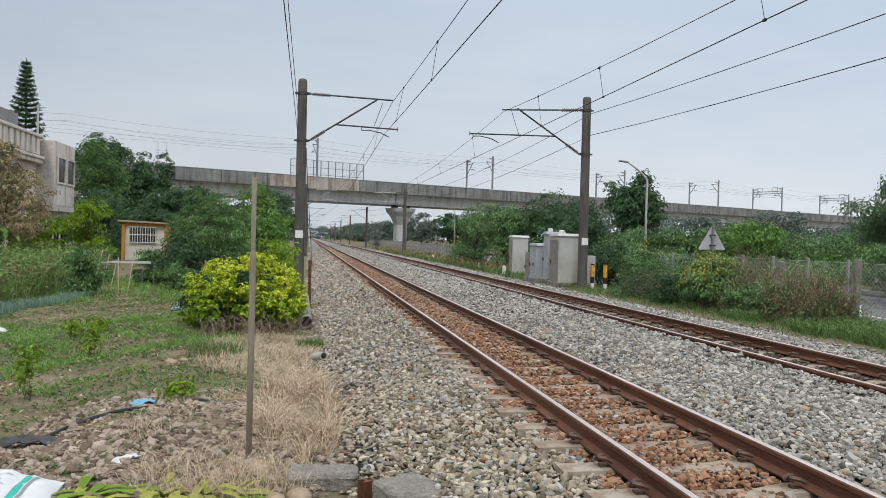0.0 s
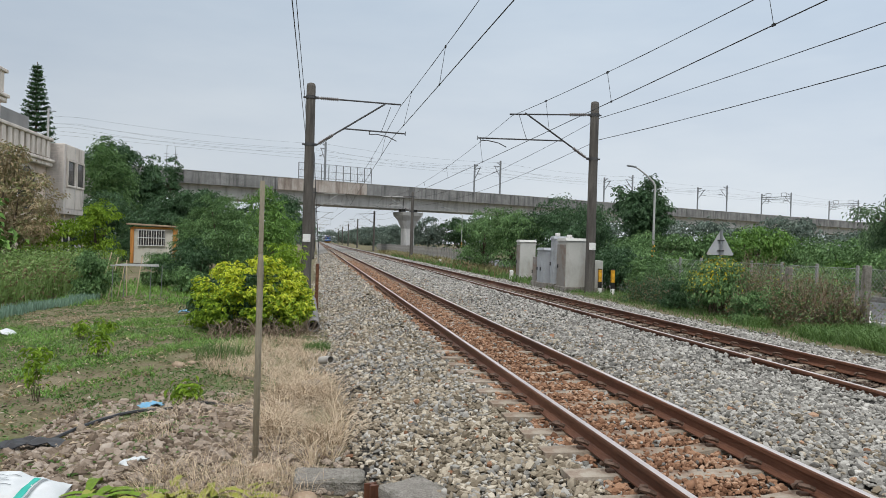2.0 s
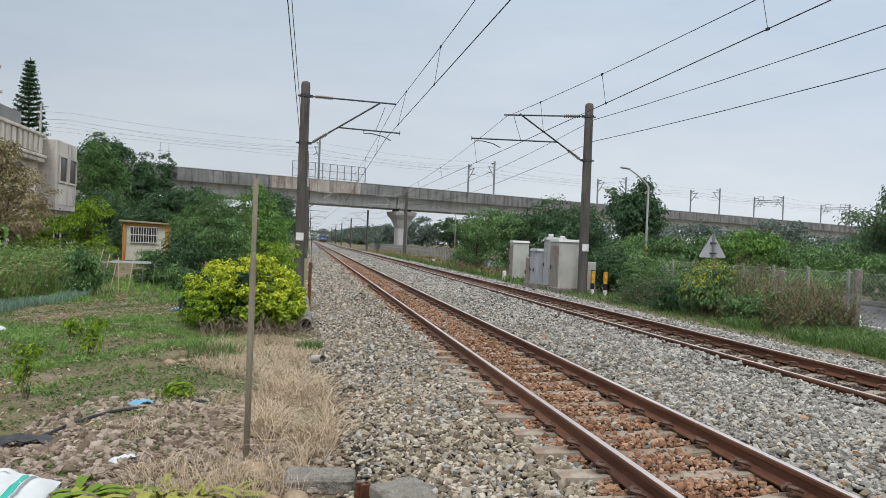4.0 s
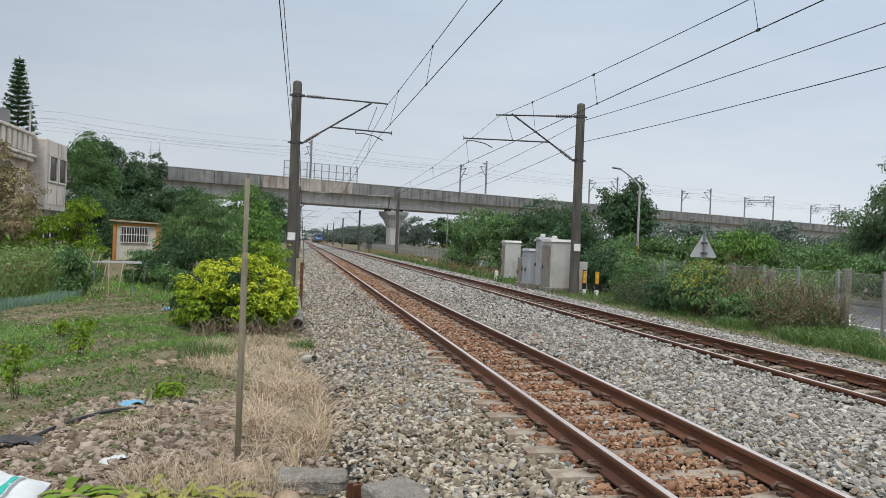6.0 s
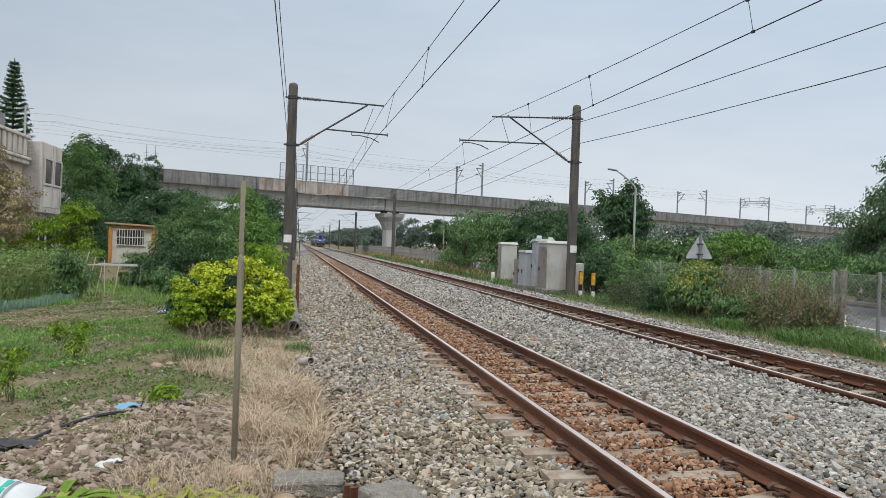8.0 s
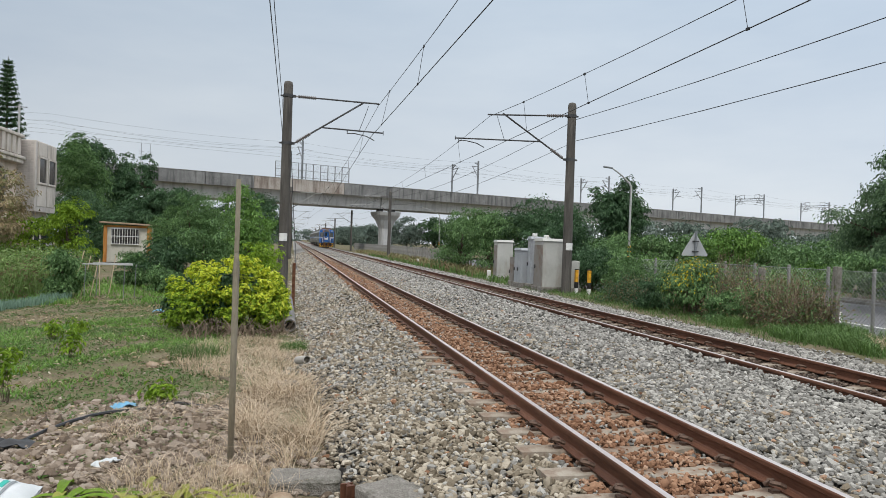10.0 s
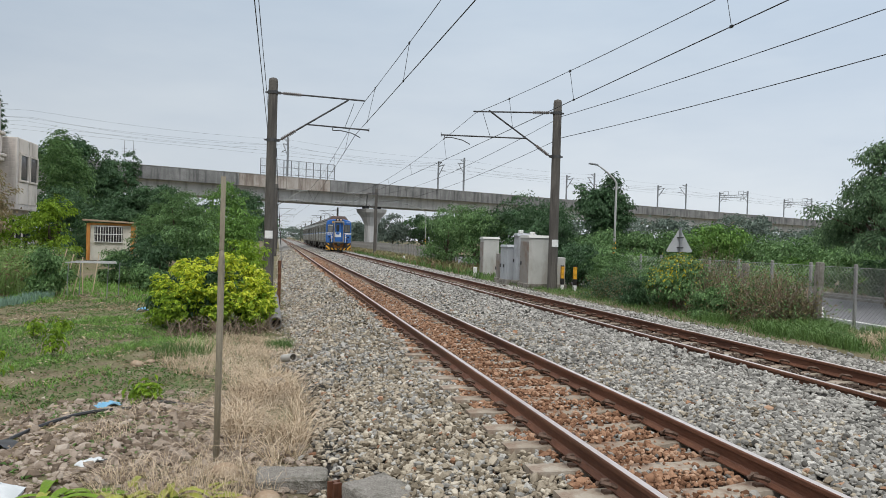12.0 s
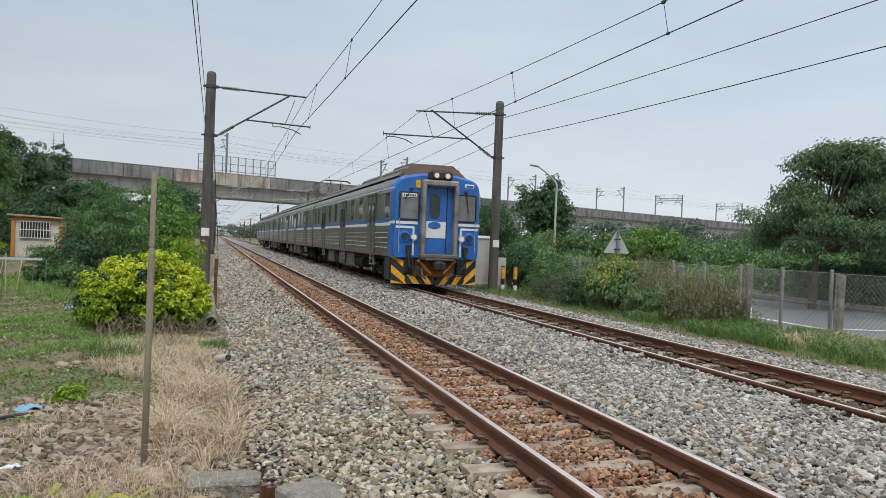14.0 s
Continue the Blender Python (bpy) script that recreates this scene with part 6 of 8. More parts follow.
brush("brushwood", "tangled brown and green brushwood along the fence", (10.95, 14.4), (1.25, 1.3, 1.35), 7600, 1900, 3, [(M_LEAF_BROWN, 0.55), (M_LEAF, 0.45)])
brush("brushwood", "tangled brown and green brushwood along the fence", (11.3, 18.3), (1.3, 1.6, 1.30), 5200, 400, 4, [(M_LEAF, 0.6), (M_LEAF_BROWN, 0.4)])
brush("brushwood", "low green and brown weeds beside the line", (10.6, 20.6), (1.6, 2.6, 1.15), 7600, 400, 5, [(M_LEAF_DARK, 0.85), (M_LEAF_BROWN, 0.15)])


def blades(name, label, x, y, h, r, mat, lean=0.35, seed=0, z=None, category="grass"):
    """Grass or straw: bent stalks rising from the ground at x, y."""
    g = np.random.default_rng(seed + len(x))
    n = len(x)
    b = np.stack([x, y, (ground_z(x, y) if z is None else z) - 0.01], 1)
    a = g.uniform(0, 6.283, n)
    d = np.stack([np.cos(a), np.sin(a), np.zeros(n)], 1) * (g.uniform(0.1, 1.0, n) * lean)[:, None]
    m = b + (d * 0.45 + np.array([0, 0, 0.6]) * max(0.35, 1 - 0.3 * lean)) * h[:, None]
    t = b + (d * 1.3 + np.array([0, 0, 0.95]) * max(0.12, 1 - 0.42 * lean)) * h[:, None]
    return tagged(new(name, (ribbon_mesh if mat is M_DRY else blade_mesh)(name, [b, m, t], r, mat)), label, category, "", "stuff")


def patch(g, n, cx, cy, rx, ry):
    a, q = g.uniform(0, 6.283, n), np.sqrt(g.uniform(0, 1, n))
    return cx + np.cos(a) * q * rx, cy + np.sin(a) * q * ry


def grasses():
    g = np.random.default_rng(21)
    # garden turf, patchy
    n = 80000
    x, y = g.uniform(-9, 0.0, n), g.uniform(6.5, 24, n)
    ok = (wave(x, y, 0.8, 3.0) + 0.55 * wave(x, y, 2.3, 1.0) > 0.24 - 0.80 * np.exp(-((y - 15.2) / 2.4) ** 2) + 0.45 * np.exp(-((y - 19.5) / 2.0) ** 2)) & (x < -0.35 * 1 - 0.9 * np.clip((11 - y) / 4, 0, 1.6)) & (x > -0.62 * y)
    x, y = x[ok], y[ok]
    blades("garden_grass", "patchy short green grass on the garden's earth", x, y, g.uniform(0.03, 0.12, len(x)), 0.005, M_GRASS, 1.1, 1)
    n = 48000
    x, y = g.uniform(-8.5, -0.6, n), g.uniform(9.0, 18.5, n)
    ok = (wave(x, y, 1.1, 0.6) + 0.6 * wave(x, y, 3.1, 2.0) > 0.30 - 0.6 * np.exp(-((y - 15.0) / 1.6) ** 2)) & (x > -0.62 * y) & (x < -1.0 - 0.35 * np.clip(12 - y, 0, 4))
    x, y = x[ok], y[ok]
    blades("garden_turf", "lush bright green grass in patches", x, y, g.uniform(0.05, 0.17, len(x)), 0.006, M_TURF, 0.9, 12)
    n = 9000
    x, y = g.uniform(-8.0, -0.6, n), g.uniform(22, 34, n)
    ok = wave(x, y, 0.9, 1.4) > -0.15
    x, y = x[ok], y[ok]
    blades("far_garden_grass", "rough green grass at the garden's far end", x, y, g.uniform(0.08, 0.30, len(x)), 0.014, M_TURF, 0.8, 14)
    # tall weeds on the far left
    n = 9000
    x, y = g.uniform(-15, -7.3, n), g.uniform(19.0, 33, n)
    ok = (x < -7.75 - 0.02 * (y - 20)) & (x > -0.6 * y)
    x, y = x[ok], y[ok]
    blades("tall_weeds", "tall green and reddish weeds at the garden's edge", x, y, g.uniform(0.7, 1.5, len(x)), 0.014, M_WEED, 0.5, 2)
    P = np.stack([x, y, ground_z(x, y) + g.uniform(0.15, 1.25, len(x))], 1)
    P = np.repeat(P, 4, 0) + g.normal(size=(len(P) * 4, 3)) * 0.15
    tagged(new("weed_leaves", leaf_mesh("weed_leaves", P, g.normal(size=P.shape) + np.array([0, 0, 0.6]), g.normal(size=P.shape), 0.14, 0.14, M_WEED)), "narrow leaves of the tall green weeds", "grass", "", "stuff")
    k = g.uniform(size=len(P)) < 0.5
    P = P[k] + np.array([0, 0, -0.25])
    tagged(new("reddish_weed_leaves", leaf_mesh("reddish_weed_leaves", P, g.normal(size=P.shape) + np.array([0, 0, 0.6]), g.normal(size=P.shape), 0.15, 0.25, M_LEAF_BROWN)), "reddish brown leaves low among the weeds", "grass", "", "stuff")
    # verge on the right
    n = 22000
    x, y = g.uniform(8.75, 12.2, n), g.uniform(7.5, 34, n)
    ok = (x < 11.6) | (y < 13.5)
    ok &= x > 9.05 + 0.3 * np.clip((14 - y) / 4, 0, 1) + 0.2 * wave(y, y * 0.3, 1.2)
    x, y = x[ok], y[ok]
    blades("verge_grass", "rank green grass on the verge beside the track", x, y, g.uniform(0.07, 0.24, len(x)), 0.006, M_GRASS, 0.8, 3)
    n = 20000
    x, y = g.uniform(9.5, 12.2, n), g.uniform(8.6, 15.2, n)
    ok = wave(x, y, 1.6, 1.0) > -0.15
    x, y = x[ok], y[ok]
    blades("rank_grass", "thick tufts of dark green grass under the brushwood", x, y, g.uniform(0.16, 0.46, len(x)), 0.006, M_GRASS, 0.8, 13)
    n = 2600
    x, y = g.uniform(10.2, 12.6, n), g.uniform(8.2, 11.8, n)
    blades("dry_verge_grass", "dry straw-coloured grass on the verge", x, y, g.uniform(0.15, 0.4, n), 0.006, M_DRY, 0.8, 4)
    n = 5000
    x, y = g.uniform(9.3, 11.8, n), g.uniform(36, 110, n)
    blades("far_verge_grass", "dry brown grass along the far verge", x, y, g.uniform(0.25, 0.85, n), 0.03, M_LEAF_BROWN, 0.6, 5)
    x, y = g.uniform(9.1, 11.6, n), g.uniform(30, 90, n)
    blades("far_green_verge", "green weeds along the far verge", x, y, g.uniform(0.15, 0.5, n), 0.03, M_GRASS, 0.6, 6)
    # straw beside the pole
    cx, cy = patch(g, 60, -0.05, 8.2, 0.42, 1.9)
    k = g.integers(0, 60, 2100)
    x, y = cx[k] + g.normal(0, 0.05, 2100), cy[k] + g.normal(0, 0.06, 2100)
    blades("dry_straw_clump", "bleached dry straw lying beside the ballast", x, y, g.uniform(0.2, 0.58, 2100), 0.0050, M_DRY, 1.15, 7)
    cx, cy = patch(g, 46, -0.8, 7.6, 0.85, 2.0)
    k = g.integers(0, 46, 700)
    x, y = cx[k] + g.normal(0, 0.06, 700), cy[k] + g.normal(0, 0.06, 700)
    blades("dry_grass", "thin dry grass over the rubble", x, y, g.uniform(0.10, 0.42, 700), 0.0026, M_DRY, 1.5, 8)
    # leaf litter and creeping weeds over the earth
    for nm, lb, n, mat, sz in (("ground_weeds", "small creeping green weeds over the earth", 30000, M_GRASS, 0.05), ("leaf_litter", "dry brown leaf litter on the earth", 16000, M_LEAF_BROWN, 0.05), ("straw_litter", "pale bits of straw on the earth", 14000, M_DRY, 0.07)):
        x, y = g.uniform(-10, 0.2, n), g.uniform(6.0, 25, n)
        w = wave(x, y, 1.3, 2.0 if nm == "ground_weeds" else 5.0) + 0.5 * wave(x, y, 3.7, 1.0)
        ok = (w > (-0.2 if nm == "ground_weeds" else 0.1)) & (x > -0.62 * y)
        if nm == "ground_weeds":
            ok &= x < -0.4 - 0.8 * np.clip((10 - y) / 4, 0, 2)
        x, y = x[ok], y[ok]
        P = np.stack([x, y, ground_z(x, y) + g.uniform(0.004, 0.03, len(x))], 1)
        N_ = g.normal(size=P.shape) * 0.45 + np.array([0, 0, 1])
        tagged(new(nm, leaf_mesh(nm, P, N_, g.normal(size=P.shape), sz, 0.5 if nm != "straw_litter" else 0.08, mat)), lb, "ground cover", "", "stuff")
    x, y = patch(g, 3800, -0.75, 12.6, 1.0, 2.2)
    blades("dry_grass_by_bush", "dry grass round the foot of the bush", x, y, g.uniform(0.08, 0.30, 3800), 0.004, M_DRY, 1.1, 9)
    x, y = patch(g, 900, -0.6, 5.9, 0.75, 0.55)
    blades("near_dry_grass", "dry grass stalks close by", x, y, g.uniform(0.08, 0.3, 900), 0.0028, M_DRY, 0.9, 10)
    for i, (cx, cy, r, h) in enumerate(((0.08, 13.1, 0.24, 0.35), (-1.45, 12.3, 0.45, 0.50), (-1.3, 9.2, 0.22, 0.16), (-2.2, 13.5, 0.5, 0.16), (-3.6, 15.5, 0.7, 0.16))):
        x, y = patch(g, 420, cx, cy, r, r)
        blades("grass_tuft", "tuft of green grass", x, y, g.uniform(0.4, 1.0, 420) * h, 0.004, M_GRASS, 0.7, 20 + i)
    # onion bed
    n = 1500
    y = g.uniform(17.8, 24.2, n)
    x = -7.35 + (y - 18) * 0.09 + g.uniform(-0.25, 0.25, n)
    blades("onion_bed", "row of blue-green spring onions", x, y, g.uniform(0.18, 0.34, n), 0.011, M_ONION, 0.3, 11, category="plant bed")


grasses()


def dead_branches():
    """Bare dead branches lying along the foot of the bush."""
    g = np.random.default_rng(90)
    n = 170
    x, y = g.uniform(-2.1, -0.05, n), g.uniform(14.4, 15.4, n)
    a = np.stack([x, y, ground_z(x, y) + g.uniform(0, 0.12, n)], 1)
    d = np.stack([g.normal(0, 0.32, n), g.normal(-0.1, 0.2, n), g.uniform(0.02, 0.38, n)], 1)
    m = a + d * 0.5 + np.array([0, 0, 0.07]) + g.normal(size=a.shape) * 0.04
    tagged(new("dead_branches", ribbon_mesh("dead_branches", [a, m, a + d], 0.011, M_DRYWOOD)), "bare dead branches under the yellow-green bush", "branches", "", "stuff")
    x, y = g.uniform(-10, -0.4, 4000), g.uniform(8.7, 25, 4000)
    ok = x > -0.62 * y
    x, y = x[ok], y[ok]
    stones("earth_clods", x, y, ground_z(x, y), 0.016 * g.lognormal(0, 0.5, len(x)), M_EARTH, "small crumbled clods of earth in the garden")


dead_branches()

# ---------------------------------------------------------------- house and shed
M_WALL = material("pale_render", [(0.550, 0.495, 0.440), (0.660, 0.600, 0.540), (0.730, 0.675, 0.620)], scale=0.7, bump_scale=20, rough=0.9, bump=0.1, stain=(0.30, 0.26, 0.215), stain_scale=1.0, stain_stretch=(1, 1, 0.25))
M_PEACH = material("peach_render", [(0.600, 0.490, 0.410), (0.700, 0.590, 0.505), (0.760, 0.660, 0.580)], scale=0.7, bump_scale=20, rough=0.9, bump=0.1, stain=(0.36, 0.28, 0.22), stain_scale=1.0, stain_stretch=(1, 1, 0.25))
M_TILE = material("grey_wall_tile", [(0.480, 0.430, 0.395), (0.580, 0.525, 0.485), (0.640, 0.585, 0.545)], scale=1.2, rough=0.6, bump=0.05, per_object=0.6, stain=(0.40, 0.37, 0.34))
# window glass, and the painted shade of the house's open arches and windows
M_DARKWIN = material("dark_glass_and_opening_shade", [(0.03, 0.03, 0.032), (0.07, 0.068, 0.066)], scale=1, rough=0.12, bump=0)
M_ROOFGREY = material("grey_roof_slab", [(0.20, 0.20, 0.20), (0.30, 0.30, 0.29)], scale=0.8, rough=0.9)
M_TIMBER = material("orange_timber", [(0.42, 0.16, 0.035), (0.56, 0.24, 0.06), (0.64, 0.30, 0.09)], scale=3, bump_scale=30, rough=0.7, stretch=(4, 4, 0.5), bump=0.15)
M_CREAM = material("cream_board", [(0.55, 0.53, 0.46), (0.66, 0.64, 0.57)], scale=2, rough=0.75, bump=0.05, stain=(0.42, 0.39, 0.32))
M_TIN = material("weathered_roof_board", [(0.30, 0.21, 0.14), (0.42, 0.33, 0.24)], scale=3, rough=0.85, bump=0.2)


def house():
    # arcaded wall facing the line, then a projecting tiled bay
    h = thing("house", "beige two-storey house with a balcony and a tiled bay", "house", (-18.9, 55.6, -0.6))
    bm = bmesh.new()
    box(bm, (-5.0, -7.2, 4.0), (10.0, 14.4, 8.0))
    part("wall", bm, M_PEACH, h, "peach rendered wall")
    bm = bmesh.new()
    box(bm, (-5.2, -7.6, 8.9), (9.0, 12.5, 2.0))
    part("upper_wall", bm, M_ROOFGREY, h, "grey upper storey wall")
    bm = bmesh.new()
    box(bm, (-5.0, -11.0, 9.9), (9.6, 7.6, 1.7))
    part("roof_terrace", bm, M_WALL, h)
    # balcony parapet with slots
    for (xc, y0, y1, z0, z1) in ((0.25, -14.2, -0.25, 7.15, 8.55), (0.05, -14.0, -7.6, 10.3, 11.7)):
        n = max(2, round((y1 - y0) / 0.9))
        bm = bmesh.new()
        box(bm, (xc, (y0 + y1) / 2, z1), (0.55, y1 - y0 + 0.3, 0.22), bevel=0.04)
        box(bm, (xc, (y0 + y1) / 2, z0 - 0.1), (0.75, y1 - y0 + 0.4, 0.22), bevel=0.05)
        box(bm, (xc, (y0 + y1) / 2, z0 - 0.35), (0.5, y1 - y0 + 0.2, 0.3), bevel=0.05)
        p = part("balcony", bm, M_WALL, h, "pale cornice of the balcony")
        for i in range(n):
            bm = bmesh.new()
            y = y0 + (i + 0.5) * (y1 - y0) / n
            box(bm, (xc, y, (z0 + z1) / 2), (0.30, (y1 - y0) / n - 0.30, z1 - z0 - 0.22), bevel=0.02)
            box(bm, (xc - 0.1, y + 0.45, (z0 + z1) / 2), (0.10, 0.32, z1 - z0 - 0.22))
            part("parapet_block", bm, M_WALL, p)
    # arches in the first-floor wall: dark plates paint the shade of the openings
    for y in (-3.6, -8.2, -12.4):
        bm = bmesh.new()
        pts = [(-1.5, 3.6)] + [(-1.5 * math.cos(a), 5.2 + 1.2 * math.sin(a)) for a in np.linspace(0, math.pi, 11)] + [(1.5, 3.6)]
        f = [bm.verts.new((0.03, y + u, z)) for u, z in pts]
        b = [bm.verts.new((-0.10, y + u, z)) for u, z in pts]
        bm.faces.new(f)
        bm.faces.new(b[::-1])
        for i in range(len(pts)):
            j = (i + 1) % len(pts)
            bm.faces.new((f[i], f[j], b[j], b[i]))
        arch = part("arched_opening", bm, M_DARKWIN, h, "dark plate for the shade in an arched opening")
        bm = bmesh.new()
        tube(bm, [(0.04, y + u * 1.06, z * 1.0 + (0.06 if z > 5 else 0)) for u, z in pts], 0.10, 6)
        part("arch_moulding", bm, M_WALL, arch)
        bm = bmesh.new()
        box(bm, (0.02, y, 1.4), (0.08, 1.8, 2.2))
        part("lower_opening", bm, M_DARKWIN, h)
    # tiled bay
    bay = bmesh.new()
    box(bay, (0.42, 2.3, 5.9), (1.55, 4.5, 5.0), bevel=0.03)
    b = part("bay", bay, M_TILE, h, "projecting bay faced with grey-beige tiles")
    bm = bmesh.new()
    box(bm, (0.2, 2.3, 1.6), (0.9, 4.2, 3.6))
    part("ground_floor_wall", bm, M_WALL, h)
    # dark plates paint the shade inside the bay's open windows
    for y in (1.3, 3.35):
        bm = bmesh.new()
        box(bm, (1.21, y, 6.35), (0.06, 1.55, 1.75))
        w = part("window", bm, M_DARKWIN, h, "dark plate for the shade in an open window of the bay")
        bm = bmesh.new()
        for dy, dz, sy, sz in ((0, 0.92, 1.75, 0.12), (0, -0.92, 1.75, 0.14), (-0.82, 0, 0.10, 1.75), (0.82, 0, 0.10, 1.75)):
            box(bm, (1.27, y + dy, 6.35 + dz), (0.14, sy, sz), bevel=0.01)
        part("frame", bm, M_WALL, w)
        for z, hh in ((4.55, 1.5), (7.85, 0.95)):
            bm = bmesh.new()
            box(bm, (1.215, y, z), (0.05, 1.75, hh), bevel=0.015)
            part("panel", bm, M_WALL, h)
    for y in (0.9, 2.3, 3.8):
        bm = bmesh.new()
        box(bm, (0.68, y, 1.55), (0.06, 0.9, 2.3))
        part("window", bm, M_DARKWIN, h)
    # tiles on the bay's end wall
    bm = bmesh.new()
    box(bm, (0, 0, 0), (0.185, 0.02, 0.11), bevel=0.004)
    tile = mesh_of("tile", bm, M_TILE)
    for r in range(40):
        for c in range(7):
            ob = new("tile", tile)
            ob.parent, ob.location = b, (-0.22 + 0.2 * c, 0.038, 3.5 + 0.122 * r)


house()


def utility_pole():
    p = thing("utility_pole", "pale steel antenna pole behind the house", "pole", (-20.65, 61.0, -0.55))
    bm = bmesh.new()
    rod(bm, (0, 0, -0.3), (0, 0, 11.6), 0.10, 0.08, n=10)
    part("shaft", bm, M_PALETUBE, p)
    bm = bmesh.new()
    box(bm, (0.1, 0, 11.4), (0.9, 0.06, 0.06))
    part("crossarm", bm, M_GALV, p)


utility_pole()


def shed():
    s = thing("garden_shed", "small cream shed with orange timber posts and a barred window", "shed", (-11.05, 53.2, -0.5), 3)
    bm = bmesh.new()
    box(bm, (0, 1.2, 1.25), (2.7, 2.3, 2.5))
    part("wall", bm, M_CREAM, s, "cream boarded wall")
    for x in (-1.40, 1.40):
        bm = bmesh.new()
        box(bm, (x, 0.03, 1.25), (0.30 if x > 0 else 0.22, 0.16, 2.5), bevel=0.01)
        part("post", bm, M_TIMBER, s, "orange timber post")
    bm = bmesh.new()
    box(bm, (0, 0.02, 2.46), (2.7, 0.10, 0.14), bevel=0.01)
    part("beam", bm, M_TIMBER, s)
    bm = bmesh.new()
    box(bm, (0.05, 1.15, 2.64), (3.6, 2.9, 0.12), Matrix.Rotation(radians(2), 3, "Y"), bevel=0.02)
    part("roof", bm, M_TIN, s, "thin weathered board roof")
    bm = bmesh.new()
    box(bm, (-0.15, 0.0, 1.78), (1.75, 0.10, 1.05))
    w = part("window", bm, M_DARKWIN, s, "dark window behind white bars")
    for i in range(11):
        bm = bmesh.new()
        box(bm, (-0.98 + 0.166 * i, -0.07, 1.78), (0.03, 0.03, 1.05))
        part("bar", bm, M_WHITE, w)
    for z in (1.25, 1.78, 2.31):
        bm = bmesh.new()
        box(bm, (-0.15, -0.08, z), (1.8, 0.04, 0.05))
        part("cross_bar", bm, M_WHITE, w)
    for i in range(13):
        bm = bmesh.new()
        box(bm, (-1.2 + 0.2 * i, 0.035, 0.62), (0.02, 0.03, 1.2))
        part("batten", bm, M_CREAM, s)


shed()


def bean_frame():
    f = thing("bean_frame", "rickety frame of thin poles with a board on top", "garden frame", (-5.55, 24.0, gz(-5.55, 24)))
    for x, y in ((-0.75, 0), (0.55, 0.1), (-0.6, 0.9), (0.75, 0.9)):
        bm = bmesh.new()
        rod(bm, (x * 0.85, y, -0.1), (x * 0.85 + 0.03, y, 1.09), 0.012, n=6)
        part("leg", bm, M_GALV, f)
    for i in range(3):
        bm = bmesh.new()
        box(bm, (0.0, 0.1 + 0.32 * i, 1.10 + 0.01 * i), (1.45 - 0.15 * i, 0.09, 0.025), Matrix.Rotation(radians(2 * i - 2), 3, "Z"))
        part("slat", bm, M_PALETUBE, f)
    for i in range(6):
        g = np.random.default_rng(i + 40)
        bm = bmesh.new()
        x = -1.6 + 0.28 * i
        rod(bm, (x, 1.2, 0), (x + g.uniform(-0.1, 0.35), 1.3, g.uniform(1.1, 1.6)), 0.016, n=5)
        part("cane", bm, M_DRY, f)


bean_frame()

# ---------------------------------------------------------------- trackside things on the right
M_CAB = material("cabinet_grey", [(0.36, 0.36, 0.335), (0.45, 0.45, 0.42), (0.52, 0.51, 0.48)], scale=1.5, rough=0.6, bump=0.04, stain=(0.27, 0.24, 0.20), stain_scale=1.4, stain_stretch=(1, 1, 0.35))
M_CAB_DOOR = material("cabinet_door_grey", [(0.22, 0.205, 0.185), (0.29, 0.27, 0.25)], scale=2, rough=0.55, metal=0.2, bump=0.04, stain=(0.20, 0.13, 0.09), stain_scale=2.5)
M_CAB_BLUE = material("cabinet_blue_grey", [(0.34, 0.36, 0.38), (0.44, 0.46, 0.48)], scale=2, rough=0.5, metal=0.2, bump=0.04, stain=(0.26, 0.26, 0.27))


def cabinet(at, w, d, h, turn, mat, label, cap=True, doors=1, boxes=0, door_mat=None):
    c = thing("equipment_cabinet", label, "cabinet", (*at, gz(*at)), turn, "trackside cabinets")
    bm = bmesh.new()
    box(bm, (0, 0, h / 2 + 0.06), (w, d, h - 0.02), bevel=0.015)
    part("body", bm, mat, c)
    bm = bmesh.new()
    box(bm, (0, 0, 0.03), (w + 0.12, d + 0.12, 0.30), bevel=0.02)
    part("plinth", bm, M_CONC_OLD, c, "rough concrete plinth")
    if cap:
        bm = bmesh.new()
        a = [bm.verts.new((x * (w / 2 + 0.05), y * (d / 2 + 0.05), h + 0.05)) for x, y in ((-1, -1), (1, -1), (1, 1), (-1, 1))]
        b = [bm.verts.new((x * (w / 2 + 0.02), y * (d / 2 - 0.1), h + 0.15)) for x, y in ((-1, -1), (1, -1), (1, 1), (-1, 1))]
        bm.faces.new(a[::-1])
        bm.faces.new(b)
        for i in range(4):
            bm.faces.new((a[i], a[(i + 1) % 4], b[(i + 1) % 4], b[i]))
        part("cap", bm, mat, c)
    for i in range(doors):
        wd = (d - 0.10) / doors
        bm = bmesh.new()
        box(bm, (-w / 2 - 0.012, -d / 2 + 0.05 + wd * (i + 0.5), h * 0.52), (0.03, wd - 0.03, h * 0.86), bevel=0.006)
        dr = part("door", bm, door_mat or mat, c)
        bm = bmesh.new()
        box(bm, (-w / 2 - 0.05, -d / 2 + 0.05 + wd * (i + 0.8), h * 0.5), (0.05, 0.04, 0.14), bevel=0.006)
        part("handle", bm, M_DARKSTEEL, dr)
    for i in range(boxes):
        bm = bmesh.new()
        box(bm, (-w * 0.3 + 0.4 * i * w, -d * 0.2 + 0.12 * i, h + 0.2), (0.17, 0.17, 0.15), bevel=0.02)
        part("vent_cowl", bm, M_WHITE, c)


